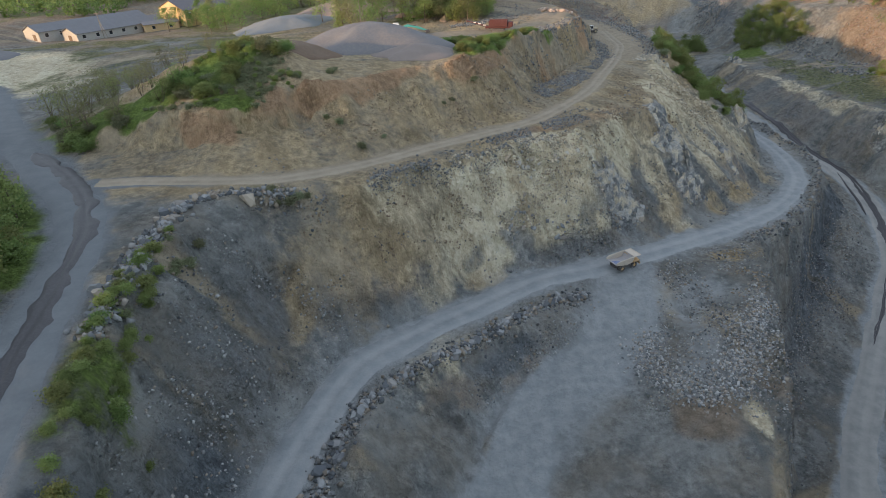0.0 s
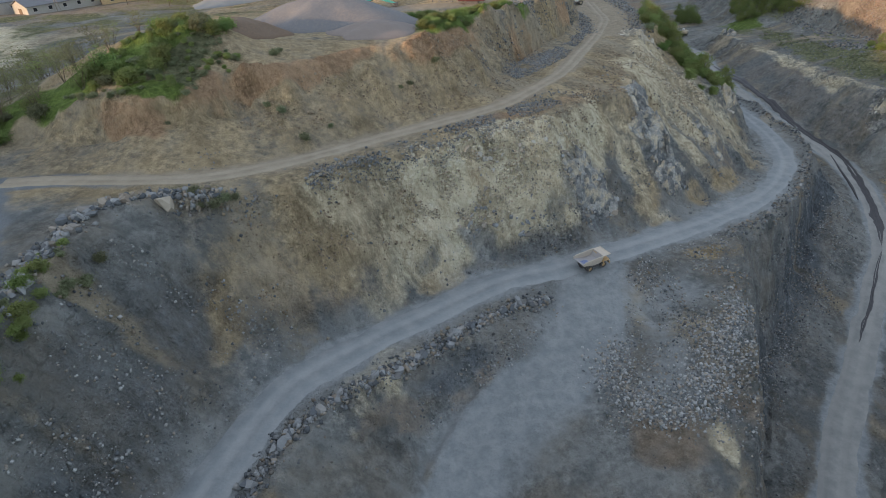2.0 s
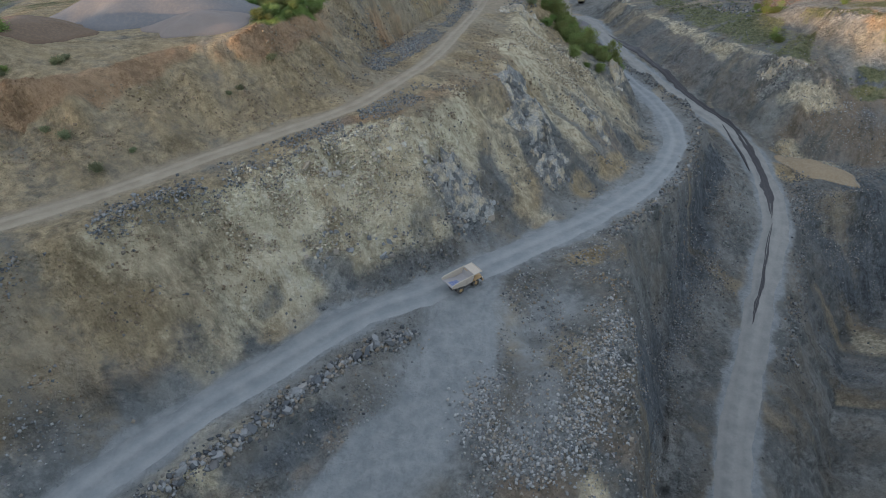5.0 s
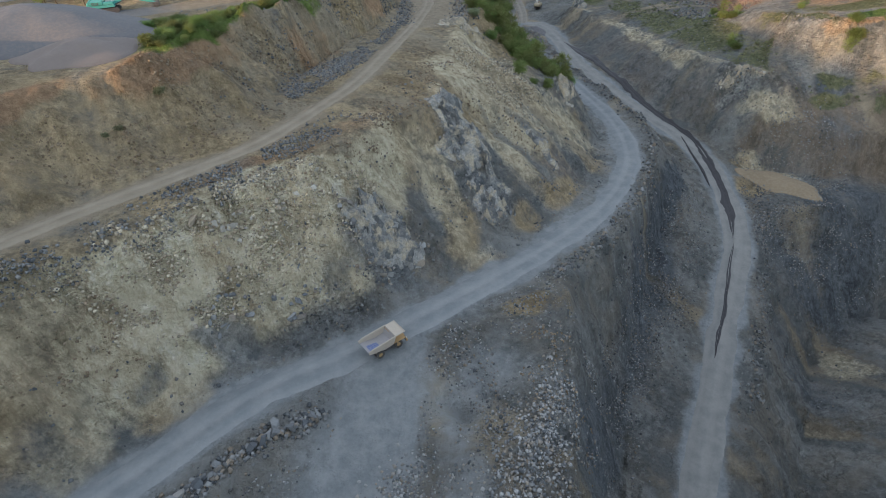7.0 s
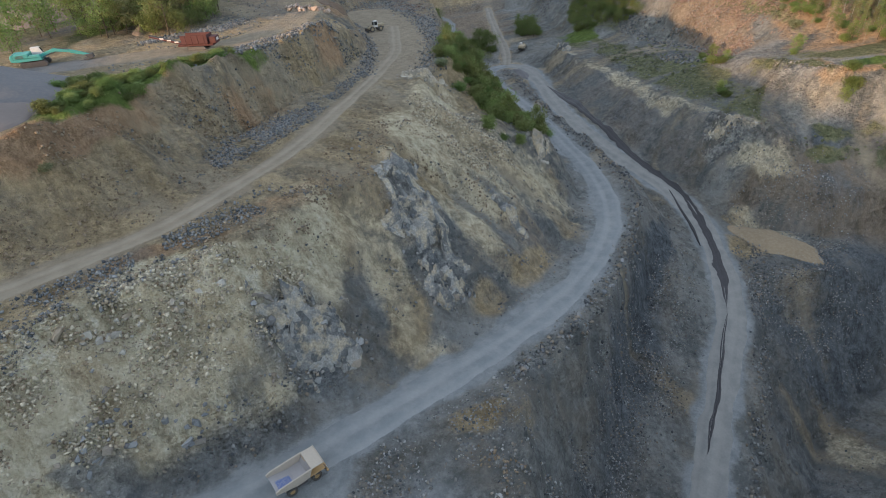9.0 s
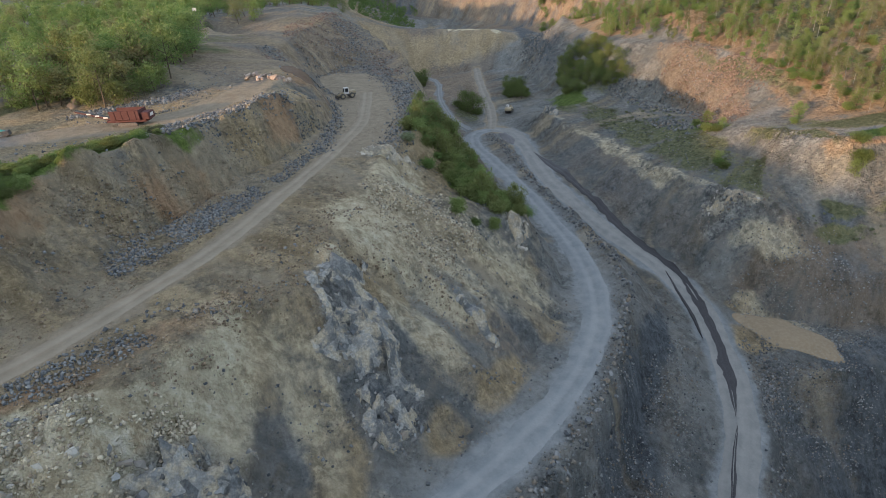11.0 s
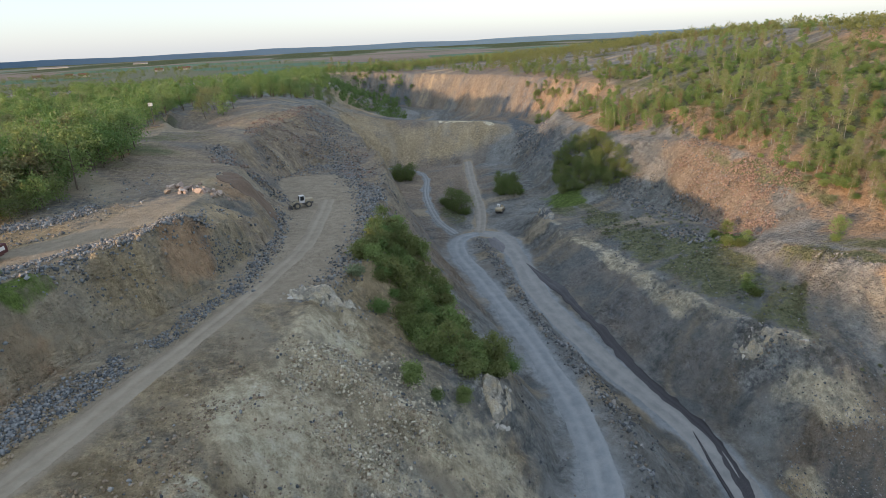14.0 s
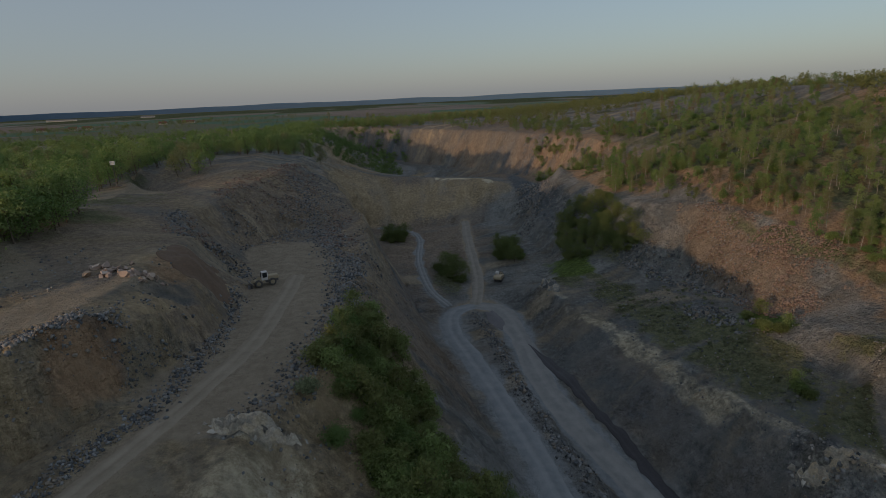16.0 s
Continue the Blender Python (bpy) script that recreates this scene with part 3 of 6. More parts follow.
patch("grass", 1, (-41.9, 106.4, 7.6, 2.5, 21), (-61.8, 154.9, 38.5, 3, 100), (162.3, 258.4, 56.2, 3, -88), (167.9, 224.7, 16.5, 4, -98), (190.2, 178.4, 9.4, 3, -22), (174.6, 229, 22.9, 3, -89))
patch("rubble", 0.8, (23, 152, 4, 20, -28), (40, 192, 3.5, 20, -25), (5, 107, 40, 2.8, 42), (53, 76, 9, 14, 10), (88, 112, 6, 26, -38), (200, 275, 5, 26, -8), (82, 255, 6, 34, -3), (70, 310, 10, 40, 0))
patch("rubble", 0.8, (13, 71, 12, 3.5, 40), (125, 192, 3.5, 22, 8), (178, 360, 7, 26, -10), (148, 150, 6, 20, -30), (36, 113, 7, 3, 40), (75, 137, 8, 3, 45), (8, 187, 18, 2.5, 12), (32, 197, 4, 8, -20))
patch("rubble", 0.8, (90, 180, 5, 4, 0))
patch("rubble", 1, (5.3, 105, 25.1, 1.8, 33), (46, 86.8, 10.3, 4, -81), (36.3, 63, 4.7, 3, -37), (104.8, 124, 8.9, 4, -81), (33.5, 155.9, 22.2, 2.2, 53), (21.3, 121.9, 20.2, 1.5, 34), (76.2, 171.3, 7, 1.5, -62), (41.3, 167.9, 27.5, 2.2, 57))
patch("rubble", 1, (191.9, 259, 31.4, 4, -84), (58.1, 275.5, 30.8, 5, -61), (16.6, 196.2, 9.6, 2, 21), (116.8, 145.4, 6.9, 4, -85), (160, 147.6, 21.1, 5, 20))
patch("crag", 1, (178, 362, 8, 22, -10), (160, 192, 5, 8, 0), (188, 200, 8, 4, -55))
patch("dark", 0.9, (165, 140, 26, 16, 10), (-27, 30, 6, 16, 0))
patch("orange", 0.9, (60, 600, 20, 8, -20))
patch("pale", 0.9, (-128, 172, 36, 20, -45))
DAMP_GAP = reach_map([ROADS["left"], (12, [(-60, 190, 70), (-35, 186, 70), (-14, 186, 70)]), (11, [(-62, 90, 65), (-52, 80, 65), (-45, 70, 65), (-42, 60, 65)])])
DUST_GAP, RAMP_GAP = reach_map([ROADS["lower"]]), reach_map([ROADS["branch"], (4, [(40, 66, 36), (43, 73, 36), (43, 80, 35)]), (5, [(45, 85, 34), (50, 92, 34)])])
patch("pale", 0.6, (166, 178, 9, 5, -40), (161, 164, 10, 3, -50))
patch("rubble", 1, (25, 101, 14, 2.2, 30), (39, 112, 7, 4, 20), (60, 126, 6, 2.5, 20), (197, 265, 9, 32, -8), (182, 284, 6, 16, 10), (174, 388, 10, 28, -20), (58, 298, 12, 28, 0), (76, 268, 5, 34, 3), (12, 205, 12, 3, 35))
patch("brown", 1, (197, 264, 9, 34, -8), (60, 300, 16, 40, 0), (150, 590, 100, 30, -35), (204, 474, 30, 90, 20), (36, 240, 14, 20, 0), (20, 262, 16, 20, 0))
patch("grass", 0.9, (26, 172, 6, 3, 50), (153, 289, 6, 10, 0), (164, 244, 10, 44, 6), (168, 208, 8, 18, 5), (205, 250, 3, 30, 5), (188, 204, 4, 12, 30))
# the rock face, from its dark end to the spur
patch("pale", 0.8, (20, 110, 18, 6, 30), (10, 103, 9, 5, 38), (2, 100, 8, 3.5, 38))
patch("pale", 1.2, (24, 116.5, 13, 1.8, 20), (8, 106, 8, 1.5, 40), (17, 105, 6, 4, 40))
patch("ochre", 0.75, (1, 93, 5, 3, 40), (6, 90, 5, 2.2, 35), (-24, 70, 2.6, 7, -10), (8, 95.5, 3, 3, 0), (1, 97, 6, 2, 40), (46, 133, 4, 6, 20), (49.5, 126, 3, 7, 5), (52, 119, 4, 6, -5), (56, 114.5, 6, 2.6, 30))
patch("ochre", 0.85, (83, 161, 12, 5, -20), (72, 162, 8, 6, -20), (93, 153, 6, 6, -40), (80, 137, 8, 3, 30), (68, 127, 6, 3, 40), (60, 162, 10, 13, 20), (-16, 82, 14, 6, 36), (64, 148, 4, 9, -35), (60, 102, 5, 2.6, 20))
patch("crag", 1, (37, 113.5, 7.5, 5, 30), (60, 127.5, 5, 3.6, 20), (14, 98.5, 5, 2.4, 25), (94, 174, 4, 3, 0), (66, 185, 7, 2, -10), (56, 139, 4, 6, -20))
patch("dark", 0.6, (43.5, 114, 2.4, 6, 0), (40, 112, 6, 2.6, 30), (56, 139.5, 4.2, 6, -20), (61, 127, 4, 3, 20), (71, 146, 9, 1.8, -48), (76, 151, 6, 1.6, -40), (85, 149.5, 5, 1.4, 10), (57.5, 131, 2, 5, 10))
patch("dark", 0.5, (14, 98.5, 4, 2, 25), (4, 91, 3.5, 1.4, 35), (28, 102.5, 12, 1.4, 22), (30, 108, 2, 6, -20), (-20, 74, 4, 7, -20))
patch("dark", 0.5, (-30, 55, 5, 18, 5), (-29, 65, 5, 7, 0))
patch("dark", 0.8, (98, 124, 6, 32, -37), (72, 90, 5, 26, -37), (9, 71, 9, 1.8, 40))
patch("brown", 0.55, (-8, 118, 28, 6, 36), (18, 150, 26, 6, 52), (40, 188, 16, 6, 60))
patch("brown", 0.6, (50, 64, 4, 8, 20), (38, 58, 6, 5, 0), (0, 60, 8, 2, 42), (12, 69.5, 6, 2, 42), (-14, 80, 14, 5, 36), (80, 146, 8, 5, -40))
patch("orange", 0.95, (-20, 118, 22, 3, 36), (8, 141, 18, 3.4, 55), (32, 170, 14, 3.4, 55), (46, 196, 9, 3, 60))
patch("dark", 0.45, (142, 238, 6, 42, 8), (150, 206, 6, 20, 15))
patch("brown", 0.4, (144, 232, 8, 46, 6), (153, 200, 8, 16, 15))
patch("brown", 1.0, (150, 590, 110, 34, -35), (210, 470, 24, 90, 14))
patch("orange", 0.9, (203, 365, 9, 40, 5))
patch("grass", 0.5, (205, 360, 10, 40, 5))
patch("orange", 1.1, (205, 187, 18, 3, -25), (190, 201, 9, 3, -55))
patch("orange", 0.7, (48, 230, 5, 9, 10), (36, 131, 14, 2.6, 40), (20, 118.5, 14, 1.6, 30), (-45, 101, 8, 2, 0))
patch("pale", 0.75, (68, 172, 7, 12, -20), (62, 158, 8, 10, 20))
patch("pale", 0.65, (74, 160, 14, 16, -30), (88, 160, 12, 10, -40), (49, 128, 4, 9, 5), (68, 142, 7, 5, -40), (-8, 92, 10, 4, 38))
patch("pale", 0.5, (82, 158, 9, 2, -30), (90, 163, 6, 3, -30), (74, 168, 4, 8, -10), (51, 122, 2.5, 8, 0), (55, 116, 4, 2, 30))
patch("pale", 0.9, (66, 184.5, 6, 1.8, -10), (70, 178, 3, 5, -30), (94, 174, 3.4, 2.6, 0), (44, 57, 1.8, 4, 0), (66, 167, 3, 8, 30), (56, 145, 3, 3, 0))
patch("pale", 1.2, (136, 448.5, 3, 1.6, -12), (150, 443, 15, 1.6, -21))
patch("ochre", 0.9, (78, 520, 14, 45, 0))
PATCH["lush"] = []
patch("lush", 1.2, (-68, 107, 24, 5, 10), (-54, 111, 11, 5.5, 32), (-46, 118.5, 8, 4, 30), (-44, 105, 7, 2, 8), (10, 150, 13, 3.6, 57), (20, 165, 12, 2.6, 55), (30, 176, 6, 1.8, 60), (83, 203, 6, 14, 20), (88, 185, 5, 8, 15))
patch("dark", 0.5, (150, 585, 100, 24, -35), (206, 470, 16, 80, 14))
patch("grass", 0.85, (275, 330, 60, 140, 0), (250, 225, 34, 36, 0), (235, 300, 16, 50, 0))
patch("lush", 1.2, (16, 161, 15, 5, 56), (4, 152, 9, 6, 50))
patch("lush", 0.5, (-36.5, 38, 2.4, 14, 8))
patch("lush", 0.8, (-66, 70, 8, 24, 28), (160, 305, 7, 14, 5), (182, 232, 5, 9, 0), (-12, 228, 12, 14, 0), (150, 345, 5, 14, 5), (210, 190, 14, 4, -25))
SAND_GAP = reach_map([ROADS["plateau"], ROADS["upper"], ROADS["pit_track"], ROADS["platform"]])


CRAG_MAP = blobs(*np.meshgrid(X0 + np.arange(NX, dtype=float), Y0 + np.arange(NY, dtype=float), indexing="ij"), PATCH["crag"])


def build_ground():
    xs = spread(X0, -62, 165, X0 + NX, 0.54, 1.7)
    ys = spread(Y0, 22, 240, Y0 + NY, 0.54, 1.9)
    x, y = np.meshgrid(xs, ys, indexing="ij")
    z = height(x, y)
    inside = (x > X0) & (x < X0 + NX - 1) & (y > Y0) & (y < Y0 + NY - 1)
    st = np.where(inside, smooth(on_plan(STEEP, x, y), 0.4, 1.1), 0)
    px = x + st * 0.9 * fbm(x / 5 + z / 4, y / 5, 3, 91)
    py = y + st * 0.9 * fbm(x / 5, y / 5 + z / 4, 3, 97)
    verts = np.stack([px, py, z], -1).reshape(-1, 3)
    nx, ny = len(xs), len(ys)
    i, j = np.meshgrid(np.arange(nx - 1), np.arange(ny - 1), indexing="ij")
    a = (i * ny + j).ravel()
    faces = np.stack([a, a + ny, a + ny + 1, a + 1], 1)
    ob = mesh_object("ground", verts, faces, GROUND)
    gap = np.where(inside, on_plan(ROAD_GAP, x, y), 40)
    road = 1 - smooth(gap + 1.6 * fbm(x / 5, y / 5, 3, 19), -1.2, 1.4)
    road = np.maximum(road, np.where(inside, np.maximum(0.5 * (1 - smooth(on_plan(DUST_GAP, x, y) + 3 * fbm(x / 8, y / 8, 3, 29), 0, 5)), 0.8 * (1 - smooth(on_plan(RAMP_GAP, x, y) + 3 * fbm(x / 8, y / 8, 3, 29), -1, 5))), 0))
    road = road * (1 - 0.75 * smooth(y, 203, 222) * (x > 5) * (1 - smooth(x, 44, 52)))
    outside = 1 - inside.astype(float)
    far = smooth(np.hypot(x - 40, y - 200), 480, 620)
    grass = np.maximum(blobs(x, y, PATCH["grass"]), smooth(fbm(x / 30, y / 30, 3, 3), 0.0, 0.6) * (far_mask(x, y) > 0.5))
    # weathered overburden: brownish above the fresh grey rock
    top_soil = smooth(z + 3 * fbm(x / 14, y / 14, 3, 77), 41, 53) * (1 - smooth(x, 100, 128)) * (1 - (1 - smooth(x, -30, -18)) * (1 - smooth(y, 72, 84))) * (1 - 0.6 * smooth(y, 200, 225))
    spur_soil = 0.45 * smooth(z + 4 * fbm(x / 7, y / 7, 3, 74), 29, 40) * smooth(x, 60, 68) * (1 - smooth(x, 98, 106)) * (1 - smooth(y, 190, 205))
    top_soil = np.maximum(top_soil, spur_soil)
    cream = 0.95 * (1 - smooth(x + 2 * fbm(x / 5, y / 5, 3, 76), 41, 46)) * smooth(z + 2 * fbm(x / 8, y / 8, 3, 79), 38, 43) * (1 - smooth(z, 57, 60)) * smooth(x + 5 * fbm(x / 9, y / 9, 3, 75), -12, 4)
    cream = np.maximum(cream, 0.12 * smooth(x + 4 * fbm(x / 9, y / 9, 3, 73), 150, 160) * (1 - smooth(x, 205, 225)) * smooth(y, 168, 176) * (1 - smooth(y, 214, 226)) * smooth(z, 22, 30))
    rusty = np.maximum(1.0 * smooth(z, 44, 52) * smooth(x, 203, 214) * (1 - smooth(y, 360, 420)), 0.25 * smooth(z, 46, 56) * smooth(y, 385, 420) * smooth(x, 60, 90))
    afar = np.hypot(x, y - 100)
    woods = smooth(fbm(x / 500, y / 160, 3, 23) + 0.5 * smooth(afar, 2000, 3200), 0.15, 0.3) * smooth(afar, 1700, 2200)
    rows = (("zone_a", (road, grass, np.maximum(blobs(x, y, PATCH["ochre"]), 0.8 * top_soil * (far_mask(x, y) < 0.5)))), ("zone_b", (np.maximum(blobs(x, y, PATCH["pale"]), cream), blobs(x, y, PATCH["dark"]), np.maximum(blobs(x, y, PATCH["orange"]), rusty))), ("zone_c", (far * (1 - woods), woods, blobs(x, y, PATCH["rubble"]))),
            ("zone_d", (np.where(inside, 1 - smooth(on_plan(SAND_GAP, x, y), 2, 8), 0), np.where(inside, 0.5 + 0.5 * on_plan(STREAK, x, y), 0.5), np.maximum(blobs(x, y, PATCH["brown"]), 0.75 * smooth(y, 200, 230) * (1 - smooth(x, 95, 125)) * (1 - smooth(y, 330, 380))))),
            ("zone_e", (np.where(inside, 0.5 + 0.5 * on_plan(STAIN, x, y), 0.5), blobs(x, y, PATCH["crag"]), np.where(inside, 1 - smooth(on_plan(DAMP_GAP, x, y) + 2 * fbm(x / 9, y / 9, 3, 83), 1, 9), 0), blobs(x, y, PATCH["lush"]))))
    for name, chans in rows:
        layer = ob.data.color_attributes.new(name, "FLOAT_COLOR", "POINT")
        rgba = np.ones((nx * ny, 4), np.float32)
        for k, c in enumerate(chans):
            rgba[:, k] = np.broadcast_to(c, x.shape).ravel()
        layer.data.foreach_set("color", rgba.ravel())
    ob.data.polygons.foreach_set("use_smooth", np.ones(len(ob.data.polygons), bool))
    return tagged(ob, "quarry ground of grey rubble, ochre soil and dusty benches", "ground", kind="structure")


def far_mask(x, y):
    return ((x < -70) | (x > 230) | ((y > 430) & ((x < 55) | (y > 670))) | ((x < 10) & (y > 225))).astype(float)


ground = build_ground()


# ---- haul roads: dusty ribbons on the ground ----
def road_build(n, l, b):
    pos = n.new("ShaderNodeNewGeometry").outputs["Position"]
    a = n.new("ShaderNodeVertexColor")
    a.layer_name = "lane"
    s = n.new("ShaderNodeSeparateColor")
    l.new(a.outputs[0], s.inputs[0])
    across, edge, brown = s.outputs
    dry = a.outputs["Alpha"]
    mid, fine = tex(n, l, "Noise", 0.35, 6, 0.6, pos), tex(n, l, "Noise", 2.5, 5, 0.7, pos)
    wob = maths(n, l, "ADD", across, maths(n, l, "MULTIPLY", maths(n, l, "SUBTRACT", mid.outputs[0], 0.5), 0.16))
    lanes = maths(n, l, "SINE", maths(n, l, "MULTIPLY", wob, 14.0))
    grey = mix(n, l, ramp(n, l, mid.outputs[0], 0.3, 0.7), (0.198, 0.222, 0.234), (0.262, 0.282, 0.288))
    sand = mix(n, l, ramp(n, l, mid.outputs[0], 0.3, 0.7), (0.238, 0.203, 0.146), (0.305, 0.265, 0.196))
    col = mix(n, l, brown, grey, sand)
    col = mix(n, l, ramp(n, l, lanes, -0.4, 1.0, 0.0, 0.3), col, mix(n, l, brown, (0.335, 0.352, 0.352), (0.355, 0.315, 0.24)))
    col = mix(n, l, dry, mix(n, l, mid.outputs[0], (0.105, 0.12, 0.13), (0.185, 0.203, 0.212)), col)
    col = mix(n, l, 0.2, col, mix(n, l, fine.outputs[0], (0.15, 0.15, 0.15), (0.85, 0.85, 0.85)), "OVERLAY")
    l.new(col, b.inputs["Base Color"])
    b.inputs["Roughness"].default_value = 0.95
    b.inputs["Specular IOR Level"].default_value = 0.15
    h = maths(n, l, "ADD", maths(n, l, "MULTIPLY", lanes, -0.25), maths(n, l, "MULTIPLY", fine.outputs[0], 0.6))
    bump(n, l, b, h, 0.5, 0.25)


DUST = material("road_dust", road_build)


def ribbon(name, pts, width, mat, lift, brown=0.0, rag=0.9, seed=0, parent=None, taper=0.0, dry=1.0):
    c = along(pts, 0.8)
    if rag > 2:
        run = np.arange(len(c)) * 0.8
        c[:, :2] += sides(c) * (0.7 * fbm(run / 14, run * 0 + seed, 4, 81))[:, None]
    s = sides(c)
    n, m = len(c), 17
    u = np.linspace(-1, 1, m)
    run = np.arange(n) * 0.8
    wave = 3.0 if rag > 2 else 7.0
    left = width / 2 * (1 + rag * 0.3 * fbm(run / wave, run * 0 + seed, 4, 61))
    right = width / 2 * (1 + rag * 0.3 * fbm(run / wave, run * 0 + seed + 40, 4, 63))
    if taper:
        ends = smooth(np.minimum(run, run[-1] - run), -2.0, taper)
        left, right = left * ends, right * ends
    half = np.where(u[None, :] > 0, left[:, None], right[:, None])
    x = c[:, None, 0] + s[:, None, 0] * half * u[None, :]
    y = c[:, None, 1] + s[:, None, 1] * half * u[None, :]
    z = height(x, y) + lift * (1 - smooth(np.abs(u)[None, :], 0.7, 1.0) * 2.2)
    if rag:
        z = z - 0.06 * np.cos(np.abs(u)[None, :] * 9.0) * (np.abs(u)[None, :] < 0.8)
    verts = np.stack([x, y, z], -1).reshape(-1, 3)
    i, j = np.meshgrid(np.arange(n - 1), np.arange(m - 1), indexing="ij")
    a = (i * m + j).ravel()
    ob = mesh_object(name, verts, np.stack([a, a + m, a + m + 1, a + 1], 1), mat, parent)
    layer = ob.data.color_attributes.new("lane", "FLOAT_COLOR", "POINT")
    rgba = np.ones((n * m, 4), np.float32)
    rgba[:, 0], rgba[:, 1], rgba[:, 2] = np.tile((u + 1) / 2, n), np.tile(np.abs(u), n), brown
    rgba[:, 3] = dry
    layer.data.foreach_set("color", rgba.ravel())
    ob.data.polygons.foreach_set("use_smooth", np.ones(len(ob.data.polygons), bool))
    return ob


ROAD_LABELS = {"left": ("wide grey dusty haul road past the rock face", 0.0), "upper": ("narrow sandy track on the upper bench", 0.9), "lower": ("pale grey dusty haul road on the lower bench", 0.0),
               "deep": ("grey gravel road down in the deep cut", 0.25), "pit_track": ("sandy track across the pit floor", 0.6), "pit_lane": ("narrow grey track along the foot of the pit wall", 0.1)}
road_obs = {}
for k, (key, (w, pts)) in enumerate(ROADS.items()):
    if key not in ROAD_LABELS:
        continue        # only loose dust over the bench floor
    road_obs[key] = tagged(ribbon("road", pts, w * 0.86, DUST, 0.14 + 0.012 * k, ROAD_LABELS[key][1], 0.9, k * 7, dry=0.0 if key == "left" else 1.0), ROAD_LABELS[key][0], "road", kind="structure")
WET = plain("wet_mud", (0.035, 0.036, 0.042), 0.5, scale=0.6, vary=0.5, dirt=(0.12, 0.12, 0.12), dust=0.2)
ribbon("wet_streak", [(130, 262, 27), (133, 240, 26), (136.5, 218, 23), (140, 200, 18.5), (144.5, 186, 16), (144.8, 174, 13), (142, 161, 10), (137.5, 150, 8.5), (132.5, 141, 7.4)], 3.4, WET, 0.25, seed=3, rag=2.2, parent=road_obs["deep"], taper=12.0)
ribbon("wet_streak", [(141.5, 186, 16), (141, 178, 14.5), (140.4, 170, 12.6), (139, 163, 10.8)], 1.2, WET, 0.27, seed=13, rag=2.2, parent=road_obs["deep"], taper=8.0)
ribbon("wet_streak", [(132, 139, 7.2), (125, 130, 5.6), (117, 119.5, 3.6), (108, 108, 2)], 1.2, WET, 0.25, seed=9, rag=2.2, parent=road_obs["deep"], taper=8.0)
ribbon("wet_streak", [(-38, 24, 65), (-42, 36, 65), (-44.5, 44, 65), (-47.5, 54, 65), (-53, 69, 65), (-59, 79, 65), (-70, 91, 65), (-80, 99, 65)], 3.6, WET, 0.25, seed=5, rag=2.4, parent=road_obs["left"], taper=4.0)


# ---- stones ----
def stone_build(low, high, by_island):
    def build(n, l, b):
        pos = n.new("ShaderNodeTexCoord").outputs["Object"]
        src = n.new("ShaderNodeNewGeometry").outputs["Random Per Island"] if by_island else n.new("ShaderNodeObjectInfo").outputs["Random"]
        fine = tex(n, l, "Noise", 2.5, 5, 0.7, pos)
        col = mix(n, l, ramp(n, l, src, 0.0, 1.0), low, high)
        warm = mix(n, l, ramp(n, l, maths(n, l, "FRACT", maths(n, l, "MULTIPLY", src, 7.31)), 0.6, 0.95, 0, 0.6), col, (0.30, 0.24, 0.16))
        col = mix(n, l, 0.4, warm, mix(n, l, fine.outputs[0], (0.1, 0.1, 0.1), (0.9, 0.9, 0.9)), "OVERLAY")
        l.new(col, b.inputs["Base Color"])
        b.inputs["Roughness"].default_value = 0.9
        bump(n, l, b, fine.outputs[0], 0.4, 0.1)
    return build


GREY_ROCK = material("grey_rubble", stone_build((0.07, 0.081, 0.09), (0.27, 0.285, 0.285), True))
OCHRE_ROCK = material("ochre_rubble", stone_build((0.17, 0.13, 0.085), (0.34, 0.28, 0.2), True))
BOULDER_ROCK = material("boulder_rock", stone_build((0.095, 0.108, 0.12), (0.27, 0.285, 0.288), False))
CREAM_STONE = material("cream_rubble", stone_build((0.27, 0.25, 0.19), (0.6, 0.55, 0.42), True))
BRIGHT_ROCK = material("pale_stones", stone_build((0.13, 0.145, 0.153), (0.4, 0.415, 0.41), True))
RUSTY_ROCK = material("rusty_rubble", stone_build((0.14, 0.1, 0.083), (0.31, 0.235, 0.19), True))
PINK_ROCK = material("pink_boulder_rock", stone_build((0.30, 0.24, 0.2), (0.5, 0.42, 0.36), False))
BOX_V = np.array([(x, y, z) for x in (-1, 1) for y in (-1, 1) for z in (-1, 1)], float)
BOX_F = np.array([(0, 1, 3), (0, 3, 2), (4, 6, 7), (4, 7, 5), (0, 4, 5), (0, 5, 1), (2, 3, 7), (2, 7, 6), (0, 2, 6), (0, 6, 4), (1, 5, 7), (1, 7, 3)])
rng = np.random.default_rng(7)


def rock_shapes(count, size):
    """Vertices of count angular stones about their centres."""
    v = BOX_V[None] * rng.uniform(0.35, 0.85, (count, 8, 3))
    v = v * rng.uniform(0.6, 1.3, (count, 1, 3))
    q = rng.normal(size=(count, 4))
    q /= np.linalg.norm(q, axis=1)[:, None]
    w, x, y, z = q.T
    r = np.stack([1 - 2 * (y * y + z * z), 2 * (x * y - w * z), 2 * (x * z + w * y), 2 * (x * y + w * z), 1 - 2 * (x * x + z * z), 2 * (y * z - w * x), 2 * (x * z - w * y), 2 * (y * z + w * x), 1 - 2 * (x * x + y * y)], 1).reshape(-1, 3, 3)
    return np.einsum("nij,nkj->nki", r, v) * (size[:, None, None] / 2)


